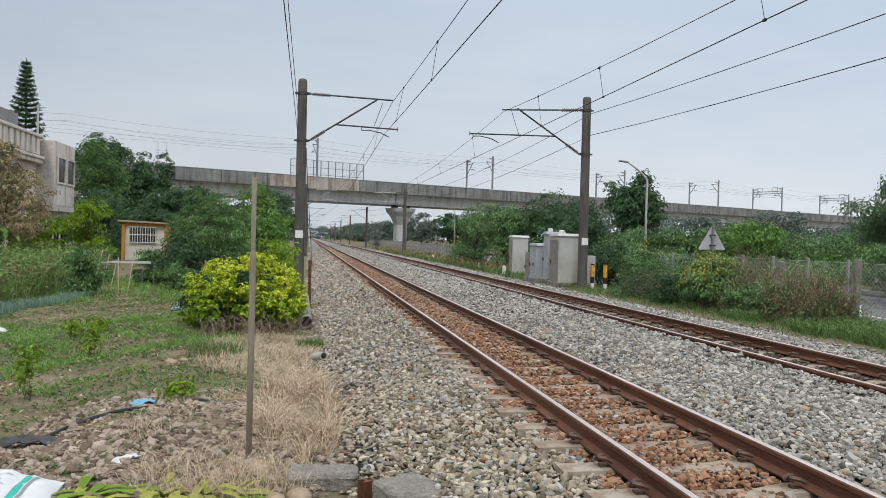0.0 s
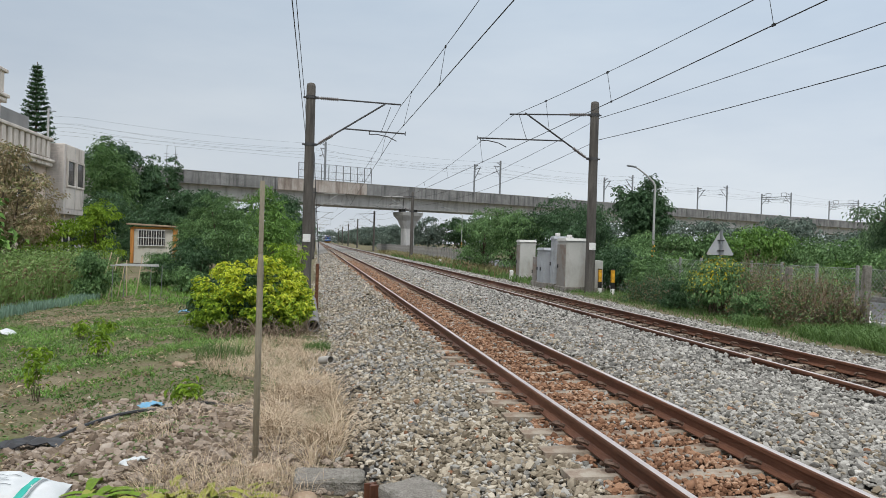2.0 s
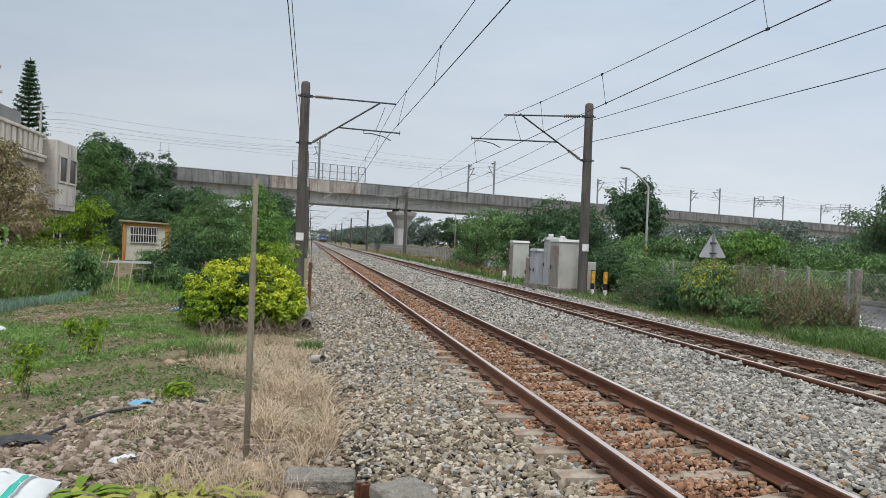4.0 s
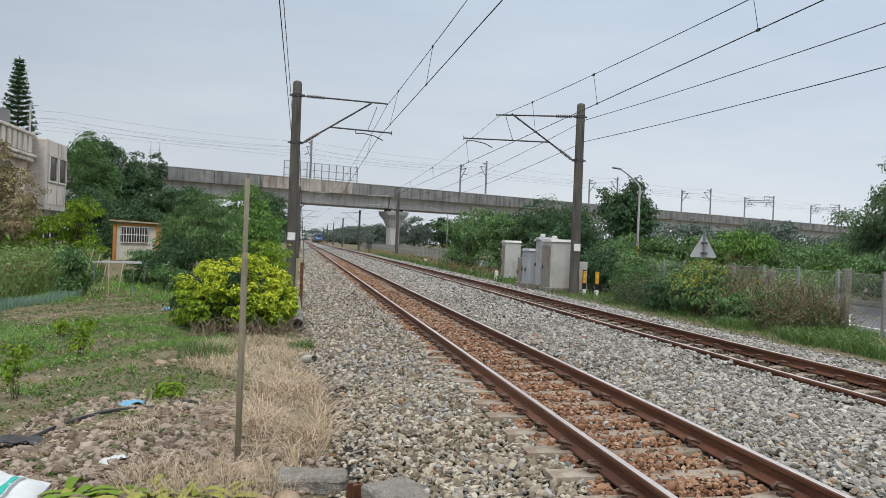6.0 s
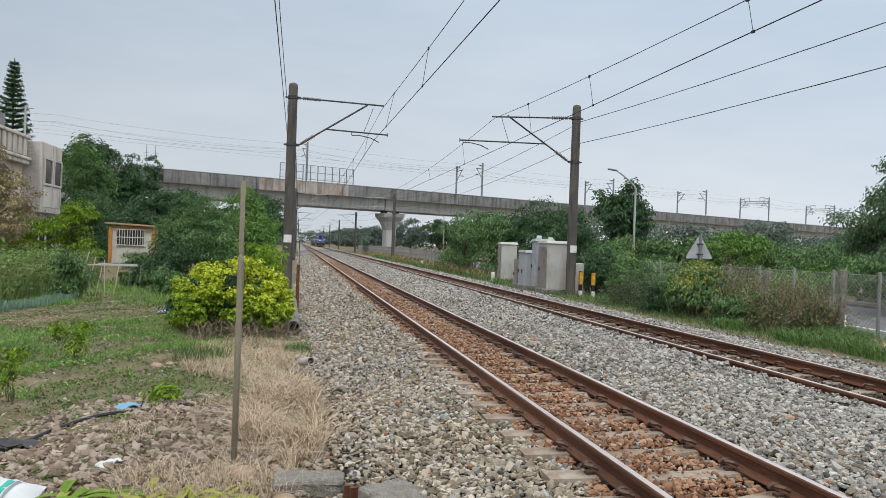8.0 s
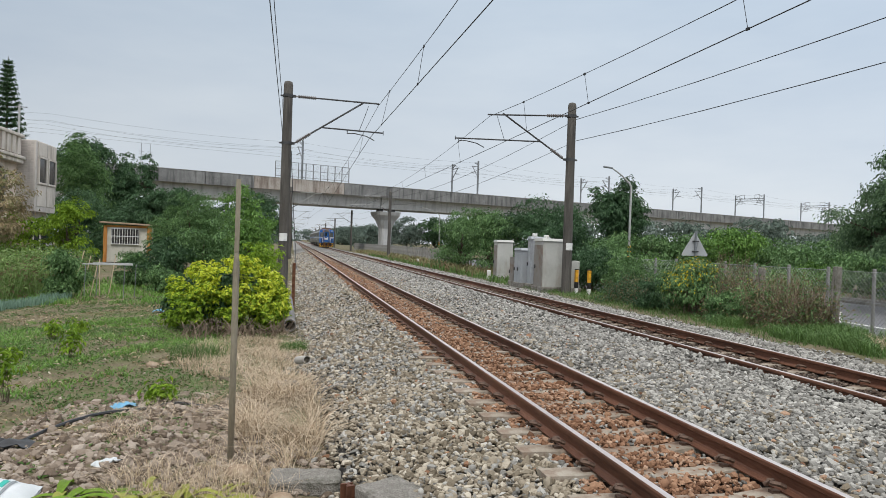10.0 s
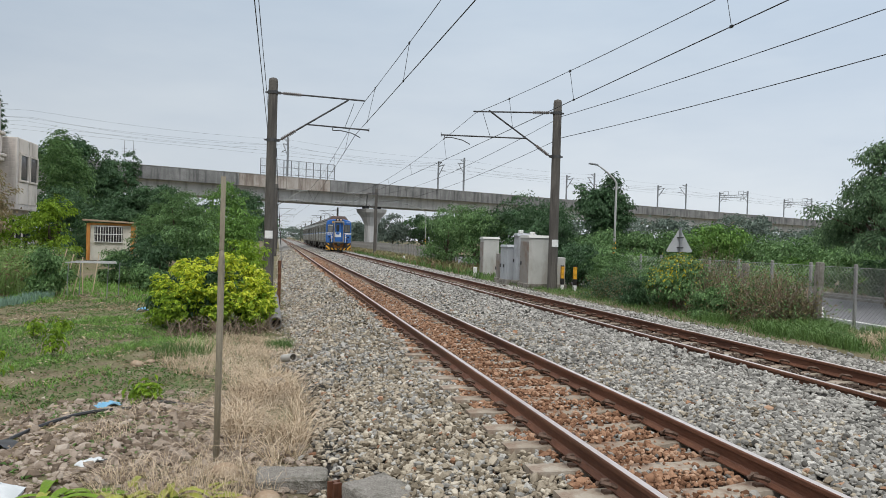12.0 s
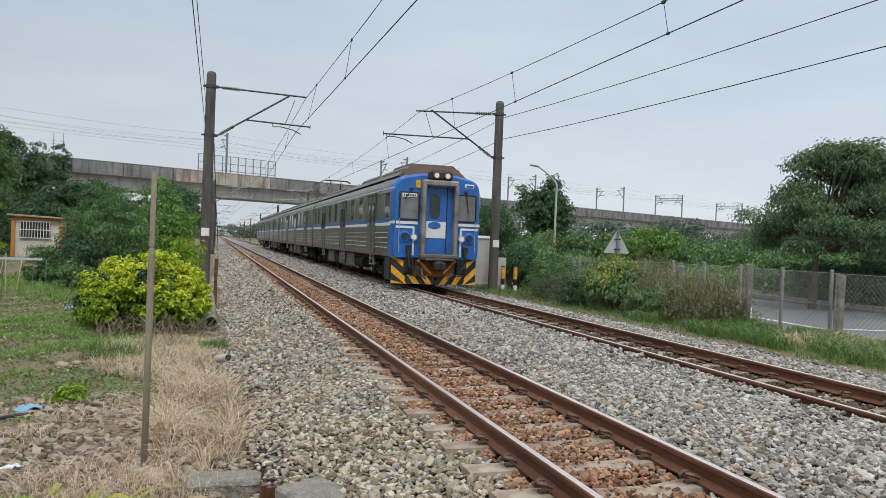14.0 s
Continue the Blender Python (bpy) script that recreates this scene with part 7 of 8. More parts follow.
cabinet((9.85, 33.4), 0.75, 0.62, 1.78, 0, M_CAB, "tall pale grey trackside cabinet", door_mat=M_CAB_DOOR)
cabinet((9.42, 29.9), 0.45, 0.45, 1.15, 0, M_CAB_DOOR, "low dark grey trackside cabinet", cap=False)
cabinet((9.48, 28.9), 0.62, 1.0, 1.45, 0, M_CAB_BLUE, "blue-grey metal trackside cabinet with two doors", doors=2)
cabinet((9.74, 28.0), 0.75, 0.5, 1.92, 0, M_CAB_BLUE, "narrow blue-grey trackside cabinet with cowls on top", boxes=1)
cabinet((9.78, 26.6), 1.05, 1.05, 1.86, 0, M_CAB, "large pale grey cabinet with a brownish steel door", boxes=1, door_mat=M_CAB_DOOR)
cabinet((10.15, 25.3), 0.36, 0.35, 1.12, 0, M_CAB, "small pale grey junction cabinet beside the mast", cap=False)


def bollard(x, y):
    b = thing("marker_post", "short orange and white marker post in the grass", "post", (x, y, gz(x, y)), group="marker posts")
    for z0, z1, m in ((0.0, 0.20, M_WHITE), (0.20, 0.42, M_BLACK), (0.42, 0.86, M_YELLOW), (0.86, 0.90, M_BLACK)):
        bm = bmesh.new()
        box(bm, (0, 0, (z0 + z1) / 2 - (0.1 if z0 == 0 else 0)), (0.115, 0.115, z1 - z0 + (0.2 if z0 == 0 else 0)), bevel=0.01)
        part("band", bm, m, b)


bollard(10.17, 25.0)
bollard(10.49, 24.6)


def white_marker(x, y):
    bm = bmesh.new()
    box(bm, (x, y, gz(x, y) + 0.2), (0.16, 0.16, 0.5), bevel=0.02)
    solid("boundary_stone", bm, M_WHITE, "small white boundary stone beside the track", "post", "boundary stones")


white_marker(9.55, 34.8)
white_marker(9.6, 56.0)


def sign():
    s = thing("warning_sign", "triangular road sign seen from its grey back", "sign", (12.46, 20.97, gz(12.46, 20.97)))
    bm = bmesh.new()
    rod(bm, (0, -0.06, -0.3), (0, -0.06, 2.40), 0.042, n=10)
    part("post", bm, M_GALV, s)
    bm = bmesh.new()
    a = [(-0.37, 1.62), (0.37, 1.62), (0.395, 1.665), (0.025, 2.35), (-0.025, 2.35), (-0.395, 1.665)]
    extrude_y(bm, a, -0.012, -0.006)
    bmesh.ops.rotate(bm, cent=(0, 0, 0), matrix=Matrix.Rotation(radians(-24), 3, "Z"), verts=bm.verts)
    part("plate", bm, M_SIGNBACK, s, "bare grey back of the triangular plate")
    for z in (1.76, 2.08):
        bm = bmesh.new()
        box(bm, (0, -0.05, z), (0.16, 0.13, 0.04))
        part("clamp", bm, M_DARKSTEEL, s)


M_SIGNBACK = material("sign_back", [(0.42, 0.43, 0.44), (0.52, 0.53, 0.54)], scale=4, rough=0.45, metal=0.4, bump=0.02, stain=(0.34, 0.34, 0.34))
sign()


def street_lamp(x, y, h, reach, label, group="street lamps"):
    l = thing("street_lamp", label, "street lamp", (x, y, -0.35), group=group)
    bm = bmesh.new()
    pts = [(0, 0, -0.3), (0, 0, h * 0.5), (0, 0, h * 0.82)]
    for k in range(1, 8):
        a = k / 7 * 1.25
        pts.append((-reach * math.sin(a) / math.sin(1.25) * (k / 7) ** 0.3, 0, h * 0.82 + h * 0.16 * math.sin(a)))
    tube(bm, pts, 0.075, 8, taper=0.04)
    part("pole", bm, M_PALETUBE, l, smooth=True)
    bm = bmesh.new()
    box(bm, (-reach - 0.22, 0, h * 0.82 + h * 0.155), (0.6, 0.18, 0.10), Matrix.Rotation(radians(6), 3, "Y"), bevel=0.03)
    part("lantern", bm, M_GALV, l)
    for k in range(6):
        bm = bmesh.new()
        lathe(bm, [(0.10, 1.15 + 0.16 * k + 0.02), (0.10, 1.15 + 0.16 * (k + 1))], 10)
        part("warning_band", bm, M_YELLOW if k % 2 else M_BLACK, l)


street_lamp(20.40, 41.84, 7.05, 1.35, "grey street lamp with a curved arm and striped foot")
street_lamp(34.0, 128.0, 9.0, 3.2, "grey street lamp beside the viaduct")
street_lamp(24.5, 122.0, 8.2, 3.2, "grey street lamp under the viaduct")


# ---------------------------------------------------------------- road and fences
def road():
    bm = bmesh.new()
    box(bm, (17.2, 60, -0.36), (8.2, 180, 0.12))
    r = solid("road", bm, M_ASPHALT, "grey asphalt road beside the railway", "road", kind="structure")
    bm = bmesh.new()
    box(bm, (21.5, 60, -0.25), (0.25, 180, 0.32), bevel=0.03)
    solid("kerb", bm, M_CONC_OLD, "low concrete kerb along the road", "kerb", kind="structure")
    for (x0, y0, x1, y1, w) in ((14.0, 16.5, 17.5, 20.6, 0.15), (14.6, 14.5, 15.6, 24.0, 0.14), (15.2, 14.6, 17.0, 14.0, 0.15)):
        d = Vector((x1 - x0, y1 - y0, 0))
        bm = bmesh.new()
        box(bm, ((x0 + x1) / 2, (y0 + y1) / 2, -0.294), (w, d.length, 0.008), Matrix.Rotation(math.atan2(d.y, d.x) - math.pi / 2, 3, "Z"))
        m = part("road_marking", bm, M_WHITE, r, "worn white road marking")


road()


def mesh_fence(x, y0, y1, z0, z1, step, name, label, post_step, post_w, cell=0.085, wire_r=0.0055):
    """Diamond wire netting on concrete posts along the line."""
    f = thing(name, label, "fence", (x, 0, 0))
    h = z1 - z0
    a, b = [], []
    k = y0 - h
    while k < y1:
        for s in (1, -1):
            p0, p1 = (k, z0), (k + h, z1)
            if s < 0:
                p0, p1 = (k, z1), (k + h, z0)
            u0, u1 = max(0, (y0 - p0[0]) / h), min(1, (y1 - p0[0]) / h)
            if u1 > u0:
                a.append((0.004 * s, p0[0] + (p1[0] - p0[0]) * u0, p0[1] + (p1[1] - p0[1]) * u0))
                b.append((0.004 * s, p0[0] + (p1[0] - p0[0]) * u1, p0[1] + (p1[1] - p0[1]) * u1))
        k += cell * 1.3
    a, b = np.array(a), np.array(b)
    ob = new("netting", ribbon_mesh("netting", [a, (a + b) / 2, b], wire_r, M_NET, taper=1.0))
    ob.parent = f
    tagged(ob, "galvanised diamond wire netting", kind="stuff")
    y = y0
    bm = bmesh.new()
    box(bm, (0.05, 0, (z0 + z1) / 2 - 0.1), (post_w, post_w, h + 0.35), bevel=0.012)
    pm = mesh_of("post", bm, M_POST)
    while y <= y1 + 0.01:
        ob = new("post", pm)
        ob.parent, ob.location = f, (0, y, 0)
        y += post_step
    for z in (z1, (z0 + z1) / 2):
        bm = bmesh.new()
        rod(bm, (0, y0, z), (0, y1, z), 0.005, n=4)
        part("line_wire", bm, M_NET, f)
    return f


M_NET = material("netting_wire", [(0.300, 0.305, 0.310), (0.420, 0.420, 0.420)], scale=5, rough=0.55, metal=0.5, bump=0)
M_POST = material("fence_post_concrete", [(0.22, 0.215, 0.20), (0.32, 0.31, 0.295)], scale=4, rough=0.92, bump=0.2, stain=(0.17, 0.16, 0.14), stain_scale=3)
mesh_fence(12.3, 3.855, 31.0, -0.15, 1.17, 1.6, "wire_fence", "diamond wire fence on concrete posts beside the road", 1.385, 0.065, cell=0.082, wire_r=0.0042)


def thick_post(x, y, h):
    bm = bmesh.new()
    box(bm, (0, 0, h / 2 - 0.2), (0.14, 0.15, h + 0.4), Matrix.Rotation(radians(1.5), 3, "Y"), bevel=0.02)
    rod(bm, (-0.09, 0.02, -0.2), (-0.075, 0.02, h * 0.86), 0.022, n=6)
    ob = solid("concrete_post", bm, M_CONC_OLD, "thick weathered concrete corner post", "post", "old concrete posts")
    ob.location = (x, y, gz(x, y))


thick_post(11.62, 13.8, 1.44)
thick_post(11.48, 16.2, 1.32)
thick_post(12.15, 11.75, 1.38)


def far_fence(x, y0, y1, step, h, label, group):
    """A line of concrete palings far along the railway boundary."""
    f = thing("boundary_fence", label, "fence", (x, 0, -0.2), group=group)
    bm = bmesh.new()
    box(bm, (0, 0, h / 2), (0.08, step * 0.30, h))
    pm = mesh_of("paling", bm, M_POST)
    n = 0
    y = y0
    while y < y1:
        ob = new("paling", pm)
        ob.parent, ob.location = f, (0, y, random.uniform(-0.05, 0.05))
        y += step
    bm = bmesh.new()
    box(bm, (0.06, (y0 + y1) / 2, h * 0.5), (0.05, y1 - y0, 0.14))
    part("rail", bm, M_POST, f)


far_fence(12.4, 50.0, 150.0, 0.85, 1.3, "grey concrete paling fence along the railway boundary", "boundary fences")

# ---------------------------------------------------------------- foreground
M_POLE = material("dull_steel_pipe", [(0.19, 0.165, 0.12), (0.30, 0.265, 0.20), (0.40, 0.36, 0.285)], scale=2, bump_scale=40, rough=0.6, metal=0.35, bump=0.1, stretch=(2, 2, 0.4))


def near_pole():
    x, y = -0.465, 6.5
    z = gz(x, y)
    p = thing("steel_pole", "thin dull steel pole standing in the rubble", "pole", (x, y, z))
    bm = bmesh.new()
    lathe(bm, [(0.027, -0.3), (0.027, 1.0), (0.028, 1.70), (0.024, 1.78), (0.016, 1.88)], 14)
    part("lower_tube", bm, M_POLE, p, smooth=True)
    bm = bmesh.new()
    extrude = [(-0.020, -0.020), (0.020, -0.020), (0.020, -0.014), (-0.014, -0.014), (-0.014, 0.020), (-0.020, 0.020)]
    a = [bm.verts.new((u, v, 1.84)) for u, v in extrude]
    b = [bm.verts.new((u, v, 2.47)) for u, v in extrude]
    for i in range(6):
        bm.faces.new((a[i], a[(i + 1) % 6], b[(i + 1) % 6], b[i]))
    bm.faces.new(a[::-1])
    bm.faces.new(b)
    part("angle_iron", bm, M_POLE, p, "narrow angle iron at the top")


near_pole()


def slab(name, label, at, size, turn, tilt, mat, seed):
    """A broken concrete block with knocked-off corners."""
    g = np.random.default_rng(seed)
    bm = bmesh.new()
    box(bm, (0, 0, 0), size, bevel=0.02)
    bmesh.ops.subdivide_edges(bm, edges=[e for e in bm.edges if e.calc_length() > 0.08], cuts=5, use_grid_fill=True)
    for v in bm.verts:
        q = v.co * 6 + Vector((seed * 3.7, 0, 0))
        v.co += Vector((0.009 * noise.noise(q), 0.009 * noise.noise(q + Vector((9, 0, 0))), 0.012 * noise.noise(q * 1.4 + Vector((0, 9, 0))))) + Vector(g.normal(0, 0.003, 3))
    ob = solid(name, bm, mat, label, "concrete block", "broken concrete blocks")
    ob.matrix_basis = pose(*at, tilt, 0, turn)
    return ob


slab("concrete_block", "broken grey concrete block half sunk in the ballast", (0.83, 5.17, -0.42), (0.66, 0.40, 0.20), -62, 2, M_CONC_OLD, 1)
slab("concrete_block", "flat pale concrete slab at the edge of the ballast", (0.16, 5.88, -0.465), (0.55, 0.28, 0.14), -3, 4, M_CONC_OLD, 3)
slab("concrete_block", "small concrete lump beside the dry straw", (0.0, 9.6, -0.44), (0.26, 0.18, 0.16), 24, 3, M_CONC_OLD, 4)


def pipe(name, label, a, b, r, mat):
    """An open hollow pipe."""
    a, b = Vector(a), Vector(b)
    L = (b - a).length
    bm = bmesh.new()
    n = 24
    rings = [[bm.verts.new((q * math.cos(6.2832 * i / n), q * math.sin(6.2832 * i / n), z)) for i in range(n)] for q, z in ((r, 0), (r, L), (r * 0.84, L), (r * 0.84, 0))]
    for k in range(4):
        A, B = rings[k], rings[(k + 1) % 4]
        for i in range(n):
            bm.faces.new((A[i], A[(i + 1) % n], B[(i + 1) % n], B[i]))
    ob = solid(name, bm, mat, label, "pipe", "pipes", smooth=False)
    ob.matrix_basis = Matrix.Translation(a) @ (b - a).to_track_quat("Z", "Y").to_matrix().to_4x4()


M_PVC = material("grey_pvc", [(0.15, 0.14, 0.13), (0.22, 0.205, 0.19)], scale=4, rough=0.55, bump=0.05, stain=(0.12, 0.10, 0.08))
M_PVC_PALE = material("pale_pvc", [(0.340, 0.320, 0.290), (0.480, 0.455, 0.420)], scale=4, rough=0.55, bump=0.05, stain=(0.28, 0.25, 0.21))
M_RUST = material("flaking_rust", [(0.06, 0.030, 0.020), (0.13, 0.060, 0.036), (0.22, 0.11, 0.065)], scale=8, rough=0.9, bump=0.5)
pipe("drain_pipe", "dark grey plastic drain pipe lying beside the ballast", (-0.08, 19.0, -0.10), (0.0, 15.6, -0.34), 0.135, M_PVC)
pipe("pipe_stub", "short pale plastic pipe end sticking out of the stones", (0.14, 11.35, -0.38), (0.27, 10.98, -0.31), 0.06, M_PVC_PALE)


def rusty_stub():
    """A short piece of old rail standing on end between the blocks."""
    bm = bmesh.new()
    extrude_y(bm, [(-0.05, -0.035), (0.05, -0.035), (0.05, -0.02), (0.012, -0.012), (0.012, 0.02), (0.032, 0.026), (0.032, 0.05), (-0.032, 0.05), (-0.032, 0.026), (-0.012, 0.02), (-0.012, -0.012), (-0.05, -0.02)], 0, 0.30)
    ob = solid("rail_stub", bm, M_RAIL, "short rusty piece of rail standing between concrete blocks", "rail piece")
    ob.matrix_basis = pose(0.47, 5.50, -0.66, 90, 0, 20)


rusty_stub()


def stake():
    s = thing("rusty_stake", "rusty steel stake standing beside the mast", "stake", (0.17, 21.0, -0.5))
    bm = bmesh.new()
    box(bm, (-0.10, 0, 0.45), (0.09, 0.08, 1.7), bevel=0.012)
    part("shaft", bm, M_RUST, s)


stake()


def mast_cable():
    bm = bmesh.new()
    tube(bm, [(-0.13, 24.83, 4.4), (-0.05, 24.80, 3.2), (0.02, 24.75, 2.2), (0.10, 24.5, 1.2), (0.12, 22.5, 0.7), (0.16, 21.1, 0.6)], 0.014, 5)
    solid("bond_cable", bm, M_WIRE, "black bonding cable hanging down the mast", "cable")


mast_cable()


def rubble():
    g = np.random.default_rng(31)
    x, y = patch(g, 6400, -1.35, 7.5, 1.3, 2.0)
    k = wave(x, y, 2.2, 0.4) > -0.45
    x, y = x[k], y[k]
    stones("rubble_stones", x, y, ground_z(x, y) + g.uniform(-0.01, 0.012, len(x)), 0.026 * g.lognormal(0, 0.4, len(x)), M_RUBBLE, "tan rubble stones heaped beside the pole")
    x, y = patch(g, 900, -0.3, 6.3, 1.0, 0.8)
    stones("edge_stones", x, y, ground_z(x, y) + 0.01, 0.022 * g.lognormal(0, 0.4, len(x)), M_RUBBLE, "scattered tan stones at the ballast's foot")
    x, y = g.uniform(-9, -0.5, 700), g.uniform(8, 22, 700)
    stones("garden_stones", x, y, ground_z(x, y), 0.022 * g.lognormal(0, 0.4, len(x)), M_STONE_TAN, "stray stones on the garden's earth")
    # a few larger lumps
    for i, (cx, cy, s) in enumerate(((-0.36, 6.12, 0.12), (-0.02, 5.50, 0.10), (-0.2, 5.45, 0.08), (-2.0, 11.6, 0.10), (-1.85, 11.8, 0.07), (-0.15, 9.0, 0.10))):
        bm = bmesh.new()
        bmesh.ops.create_icosphere(bm, subdivisions=2, radius=s)
        for v in bm.verts:
            v.co *= 1 + 0.22 * noise.noise(v.co * 9 + Vector((i * 7, 0, 0)))
            v.co.z *= 0.62
        ob = solid("rock", bm, M_ROCK, "tan rounded rock lying on the ground", "rock", "rocks", smooth=True)
        ob.location = (cx, cy, gz(cx, cy) + s * 0.25)


M_ROCK = material("tan_rock", [(0.22, 0.155, 0.10), (0.33, 0.245, 0.17), (0.42, 0.34, 0.26)], scale=5, bump_scale=30, rough=0.92, bump=0.5)
rubble()


def sack():
    """A crumpled woven plastic sack with a green band and rows of print."""
    s = thing("feed_sack", "crumpled white plastic sack with a green band", "sack", (-2.20, 5.95, gz(-2.2, 5.95) - 0.02), 24)
    s.matrix_basis = pose(-2.18, 5.70, gz(-2.18, 5.70) + 0.03, 18, 6, -12) @ Matrix.Scale(0.85, 4)
    g = np.random.default_rng(2)

    def face(u, v):
        x, y = (u - 0.5) * 0.95, (v - 0.5) * 0.52
        z = 0.03 + 0.12 * (max(0, math.sin(math.pi * u)) ** 0.5) * (max(0, math.sin(math.pi * v)) ** 0.5)
        z += 0.035 * noise.noise(Vector((x * 7, y * 7, 0))) + 0.016 * noise.noise(Vector((x * 21, y * 21, 3)))
        return Vector((x, y, z))

    def panel(name, u0, u1, v0, v1, lift, mat, label="", n=10):
        bm = bmesh.new()
        top = [[bm.verts.new(face(u0 + (u1 - u0) * i / n, v0 + (v1 - v0) * j / n) + Vector((0, 0, lift))) for i in range(n + 1)] for j in range(n + 1)]
        bot = [[bm.verts.new(Vector((q.co.x, q.co.y, max(-0.02, q.co.z - 0.012 if lift else 0.0)))) for q in row] for row in top]
        for j in range(n):
            for i in range(n):
                bm.faces.new((top[j][i], top[j][i + 1], top[j + 1][i + 1], top[j + 1][i]))
                bm.faces.new((bot[j][i], bot[j + 1][i], bot[j + 1][i + 1], bot[j][i + 1]))
        return part(name, bm, mat, s, label, smooth=True)

    panel("bag", 0, 1, 0, 1, 0, M_SACK, "white woven plastic", 26)
    panel("green_band", 0.70, 0.76, 0.10, 0.9, 0.006, M_TEAL, "green printed band")
    panel("dark_band", 0.78, 0.81, 0.10, 0.9, 0.006, M_PRINT)
    panel("green_patch", 0.06, 0.20, 0.45, 0.8, 0.006, M_TEAL)
    for k in range(7):
        panel("printed_line", 0.26, 0.62 - 0.05 * (k % 3), 0.18 + 0.09 * k, 0.192 + 0.09 * k, 0.006, M_PRINT, "", 8)


M_SACK = material("white_plastic_weave", [(0.500, 0.530, 0.540), (0.620, 0.640, 0.645)], scale=6, rough=0.45, bump=0.08, bump_scale=120, stain=(0.5, 0.48, 0.44))
M_TEAL = material("teal_print", [(0.02, 0.32, 0.26), (0.03, 0.42, 0.34)], scale=6, rough=0.5, bump=0)
M_PRINT = material("dark_print", [(0.16, 0.18, 0.19), (0.24, 0.26, 0.27)], scale=6, rough=0.5, bump=0)
M_BLACKSHEET = material("black_plastic_sheet", [(0.012, 0.012, 0.013), (0.03, 0.03, 0.032)], scale=5, rough=0.35, bump=0.1)
M_BLUEPL = material("blue_plastic", [(0.10, 0.30, 0.48), (0.20, 0.42, 0.58)], scale=8, rough=0.4, bump=0.05)
sack()


def crumple(name, label, category, at, size, mat, seed, turn=0, thick=0.008):
    """A crumpled scrap of sheet lying on the ground."""
    bm = bmesh.new()
    n = 12
    w, d, h = size
    grid = [[None] * (n + 1) for _ in range(n + 1)]
    for lift in (0, 1):
        for j in range(n + 1):
            for i in range(n + 1):
                x, y = (i / n - 0.5) * w, (j / n - 0.5) * d
                q = Vector((x / w * 4 + seed * 5, y / w * 4, seed))
                x += 0.10 * w * noise.noise(q + Vector((9, 0, 0)))
                y += 0.10 * w * noise.noise(q + Vector((0, 9, 0)))
                z = h * (0.5 + 0.5 * noise.noise(q * 1.3)) * (1 - abs(2 * i / n - 1) ** 3 * 0.8) + lift * thick
                grid[j][i] = bm.verts.new((x, y, z)) if not lift else (grid[j][i], bm.verts.new((x, y, z)))
    for j in range(n):
        for i in range(n):
            q = (grid[j][i], grid[j][i + 1], grid[j + 1][i + 1], grid[j + 1][i])
            bm.faces.new([v[1] for v in q])
            bm.faces.new([v[0] for v in q[::-1]])
    ob = solid(name, bm, mat, label, category, smooth=True)
    ob.matrix_basis = pose(at[0], at[1], gz(at[0], at[1]) + 0.005, 0, 0, turn)


crumple("plastic_sheet", "crumpled black plastic sheet behind the sack", "plastic sheet", (-2.45, 6.95), (0.62, 0.20, 0.14), M_BLACKSHEET, 1, 12)
crumple("plastic_scrap", "torn scrap of pale plastic on the rubble", "litter", (-1.42, 6.35), (0.22, 0.14, 0.07), M_SACK, 2, 50)
crumple("blue_bag", "small crumpled blue plastic bag", "litter", (-1.75, 8.55), (0.32, 0.20, 0.10), M_BLUEPL, 3, 35)
crumple("blue_bag", "tiny crumpled pale blue bag on the earth", "litter", (-3.35, 20.0), (0.28, 0.22, 0.14), M_BLUEPL, 4, 10)
crumple("plastic_scrap", "white plastic scrap on the grass", "litter", (-6.1, 15.6), (0.6, 0.4, 0.15), M_SACK, 5, 5)


def hose():
    bm = bmesh.new()
    pts = []
    for i in range(16):
        u = i / 15
        x = -2.35 + 1.95 * u
        y = 7.25 + 1.35 * math.sin(u * 2.6) + 0.1 * math.sin(u * 9)
        pts.append((x, y, gz(x, y) + 0.03))
    tube(bm, pts, 0.018, 6)
    solid("hose", bm, M_BLACKSHEET, "black plastic hose lying over the rubble", "hose")


hose()


def broad_plant(name, label, at, n, length, width, mat, seed, rise=0.5):
    """A low plant of broad arching leaves."""
    g = np.random.default_rng(seed)
    t = thing(name, label, "plant", (*at, gz(*at)), group="low plants")
    g_rise = g.uniform(0.3, 1.5, n)
    off = g.uniform(-0.16, 0.16, (n, 2))
    for k in range(n):
        a = g.uniform(0, 6.283)
        L, W = length * g.uniform(0.7, 1.2), width * g.uniform(0.7, 1.2)
        bm = bmesh.new()
        prev = None
        for i in range(7):
            u = i / 6
            r, z = L * u, rise * g_rise[k] * L * math.sin(u * (2.0 + g_rise[k])) * 0.8
            w = W * math.sin(math.pi * min(1, u * 0.92 + 0.06)) * 0.5
            c = Vector((math.cos(a) * r + off[k][0], math.sin(a) * r + off[k][1] * 0.5, z + 0.01))
            s = Vector((-math.sin(a), math.cos(a), 0)) * w
            row = [bm.verts.new(c + s + Vector((0, 0, w * 0.35))), bm.verts.new(c), bm.verts.new(c - s + Vector((0, 0, w * 0.35)))]
            if prev:
                bm.faces.new((prev[0], prev[1], row[1], row[0]))
                bm.faces.new((prev[1], prev[2], row[2], row[1]))
            prev = row
        part("leaf", bm, mat, t)


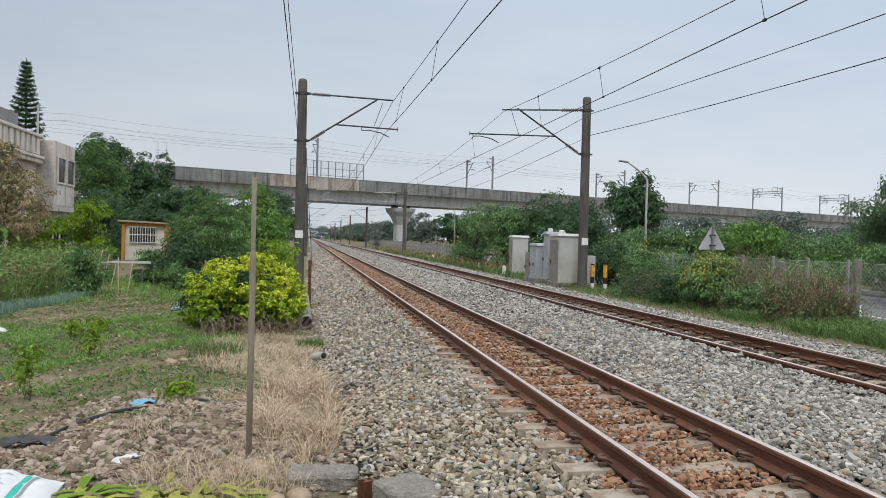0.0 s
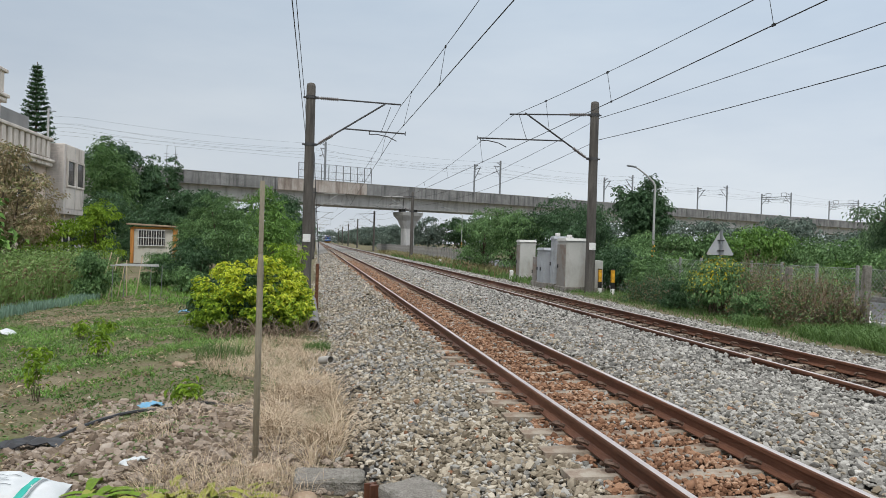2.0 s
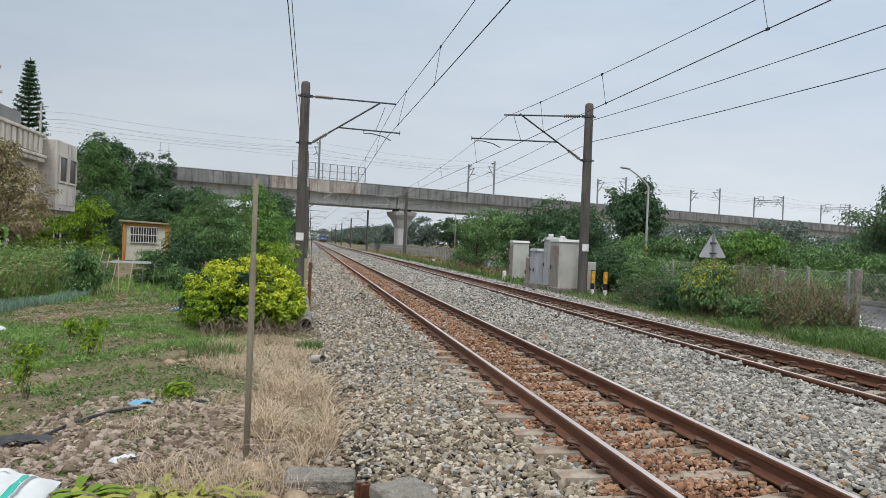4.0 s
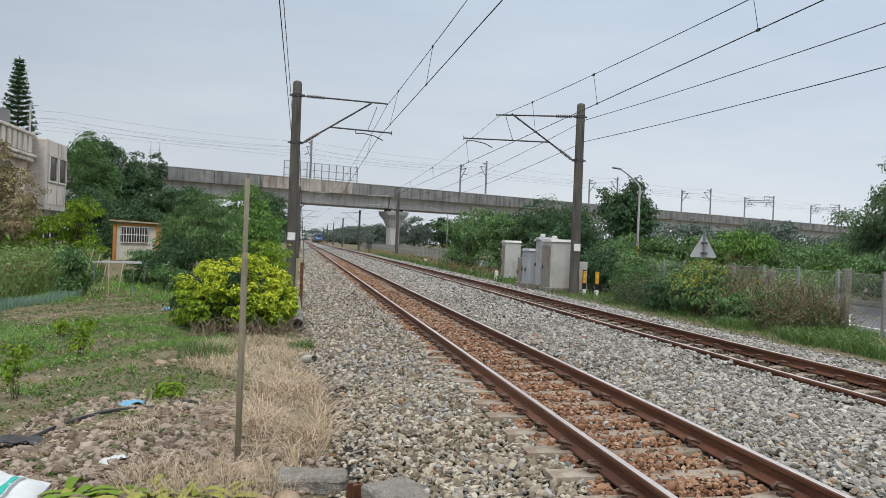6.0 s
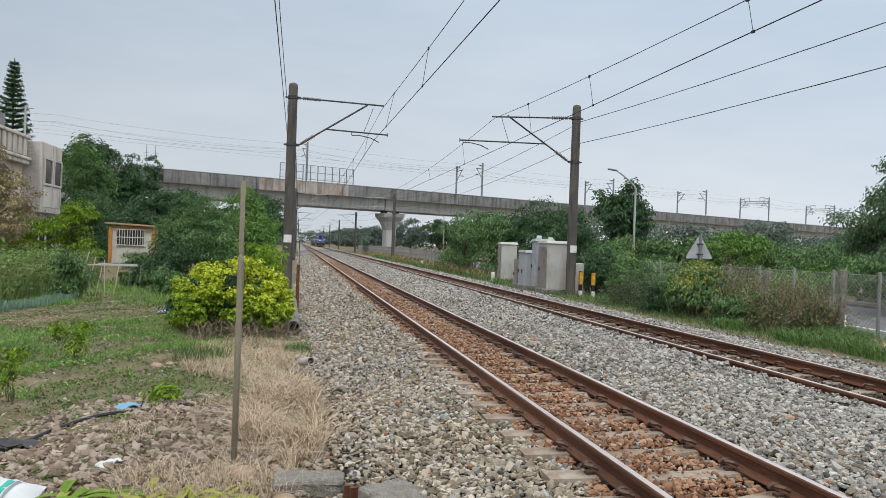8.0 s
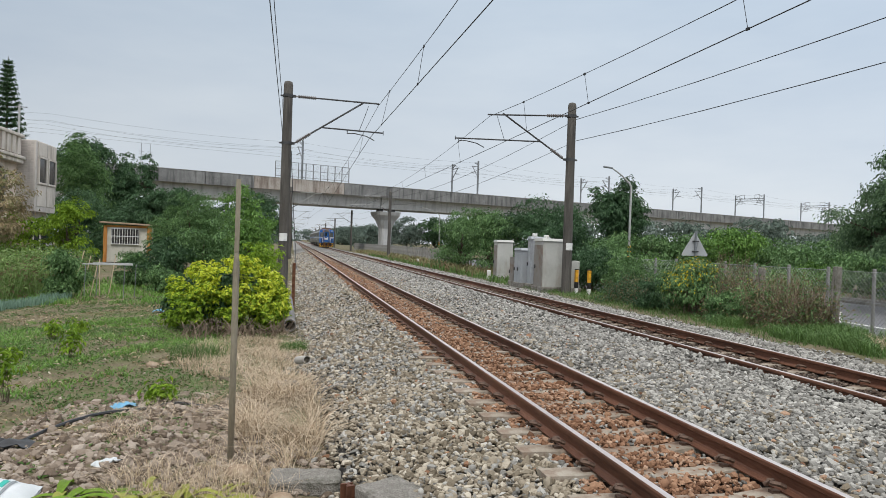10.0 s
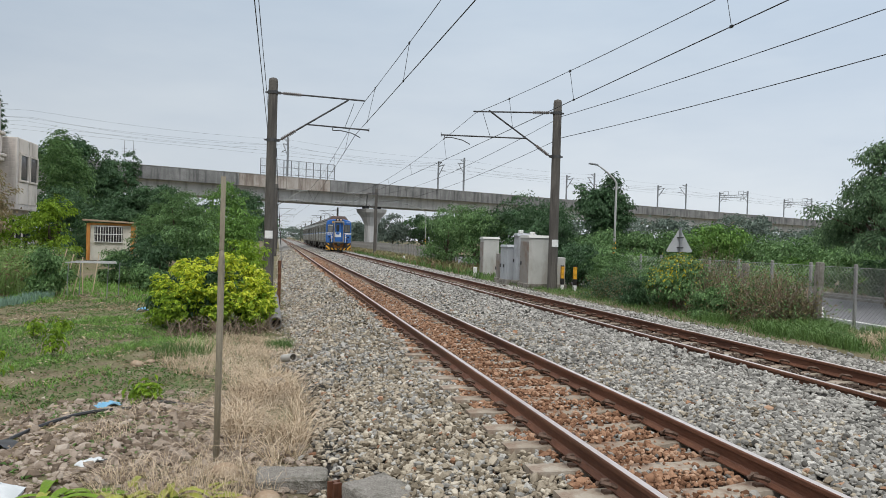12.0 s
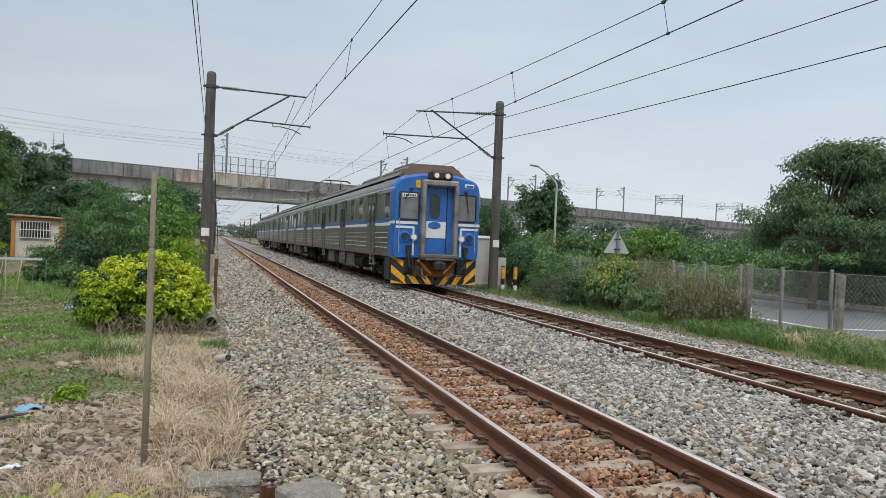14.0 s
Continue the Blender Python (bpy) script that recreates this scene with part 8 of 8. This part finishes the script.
for k_, (x_, y_, n_, l_, w_, m_) in enumerate([(-1.30, 5.75, 9, 0.30, 0.07, M_LEAF_LIME), (-1.05, 5.62, 9, 0.30, 0.07, M_LEAF_YDULL := leafy("yellowing_leaves", [(0.10, 0.11, 0.02), (0.26, 0.27, 0.05), (0.36, 0.36, 0.07), (0.20, 0.15, 0.06)], island=0.6)),
                                               (-1.55, 5.7, 8, 0.28, 0.07, M_LEAF_LIME), (-0.78, 5.6, 7, 0.26, 0.06, M_LEAF_YDULL), (-1.85, 5.62, 6, 0.22, 0.06, M_LEAF_LIME), (-0.45, 5.55, 6, 0.2, 0.05, M_LEAF_LIME), (-1.2, 5.5, 10, 0.32, 0.06, M_LEAF_YDULL), (-0.9, 5.75, 9, 0.30, 0.05, M_LEAF_YDULL), (-0.6, 5.7, 8, 0.26, 0.05, M_LEAF_YDULL), (-1.5, 5.55, 9, 0.3, 0.06, M_LEAF_YDULL)]):
    broad_plant("strap_leaved_plant", "low plant with arching yellow-green strap leaves", (x_, y_ - 0.04), n_ + 1, l_ * 1.15, w_ * 1.25, m_, 200 + k_, 0.05 + 0.05 * (k_ % 4))
for k_, (x_, y_, h_) in enumerate([(-3.14, 9.13, 0.60), (-3.35, 12.4, 0.42), (-4.25, 14.6, 0.30), (-1.42, 8.75, 0.20), (-4.0, 15.2, 0.26)]):
    g_ = np.random.default_rng(300 + k_)
    w_ = 0.22 if h_ > 0.4 else 0.3
    plant("seedling", "young leafy green plant in the garden", "plant", (x_, y_, gz(x_, y_)), [((0, 0, h_ * f_), (w_ * 0.45, w_ * 0.45, h_ * 0.2)) for f_ in (0.35, 0.6, 0.85)], M_LEAF_LIME, 14, 7, 0.07, 0.115, 0.40, 0.006, 300 + k_, "young garden plants", stems=4)



def motions():
    walk(TRAIN, [(0.0, pose(T2, 480.0, 0)), (3.0, pose(T2, 378.0, 0)), (6.5, pose(T2, 261.0, 0)), (8.0, pose(T2, 213.0, 0)), (10.5, pose(T2, 132.0, 0)), (12.0, pose(T2, 83.2, 0)),
                 (13.0, pose(T2, 52.0, 0)), (13.5, pose(T2, 37.5, 0)), (14.0, pose(T2, 22.1, 0))])


motions()
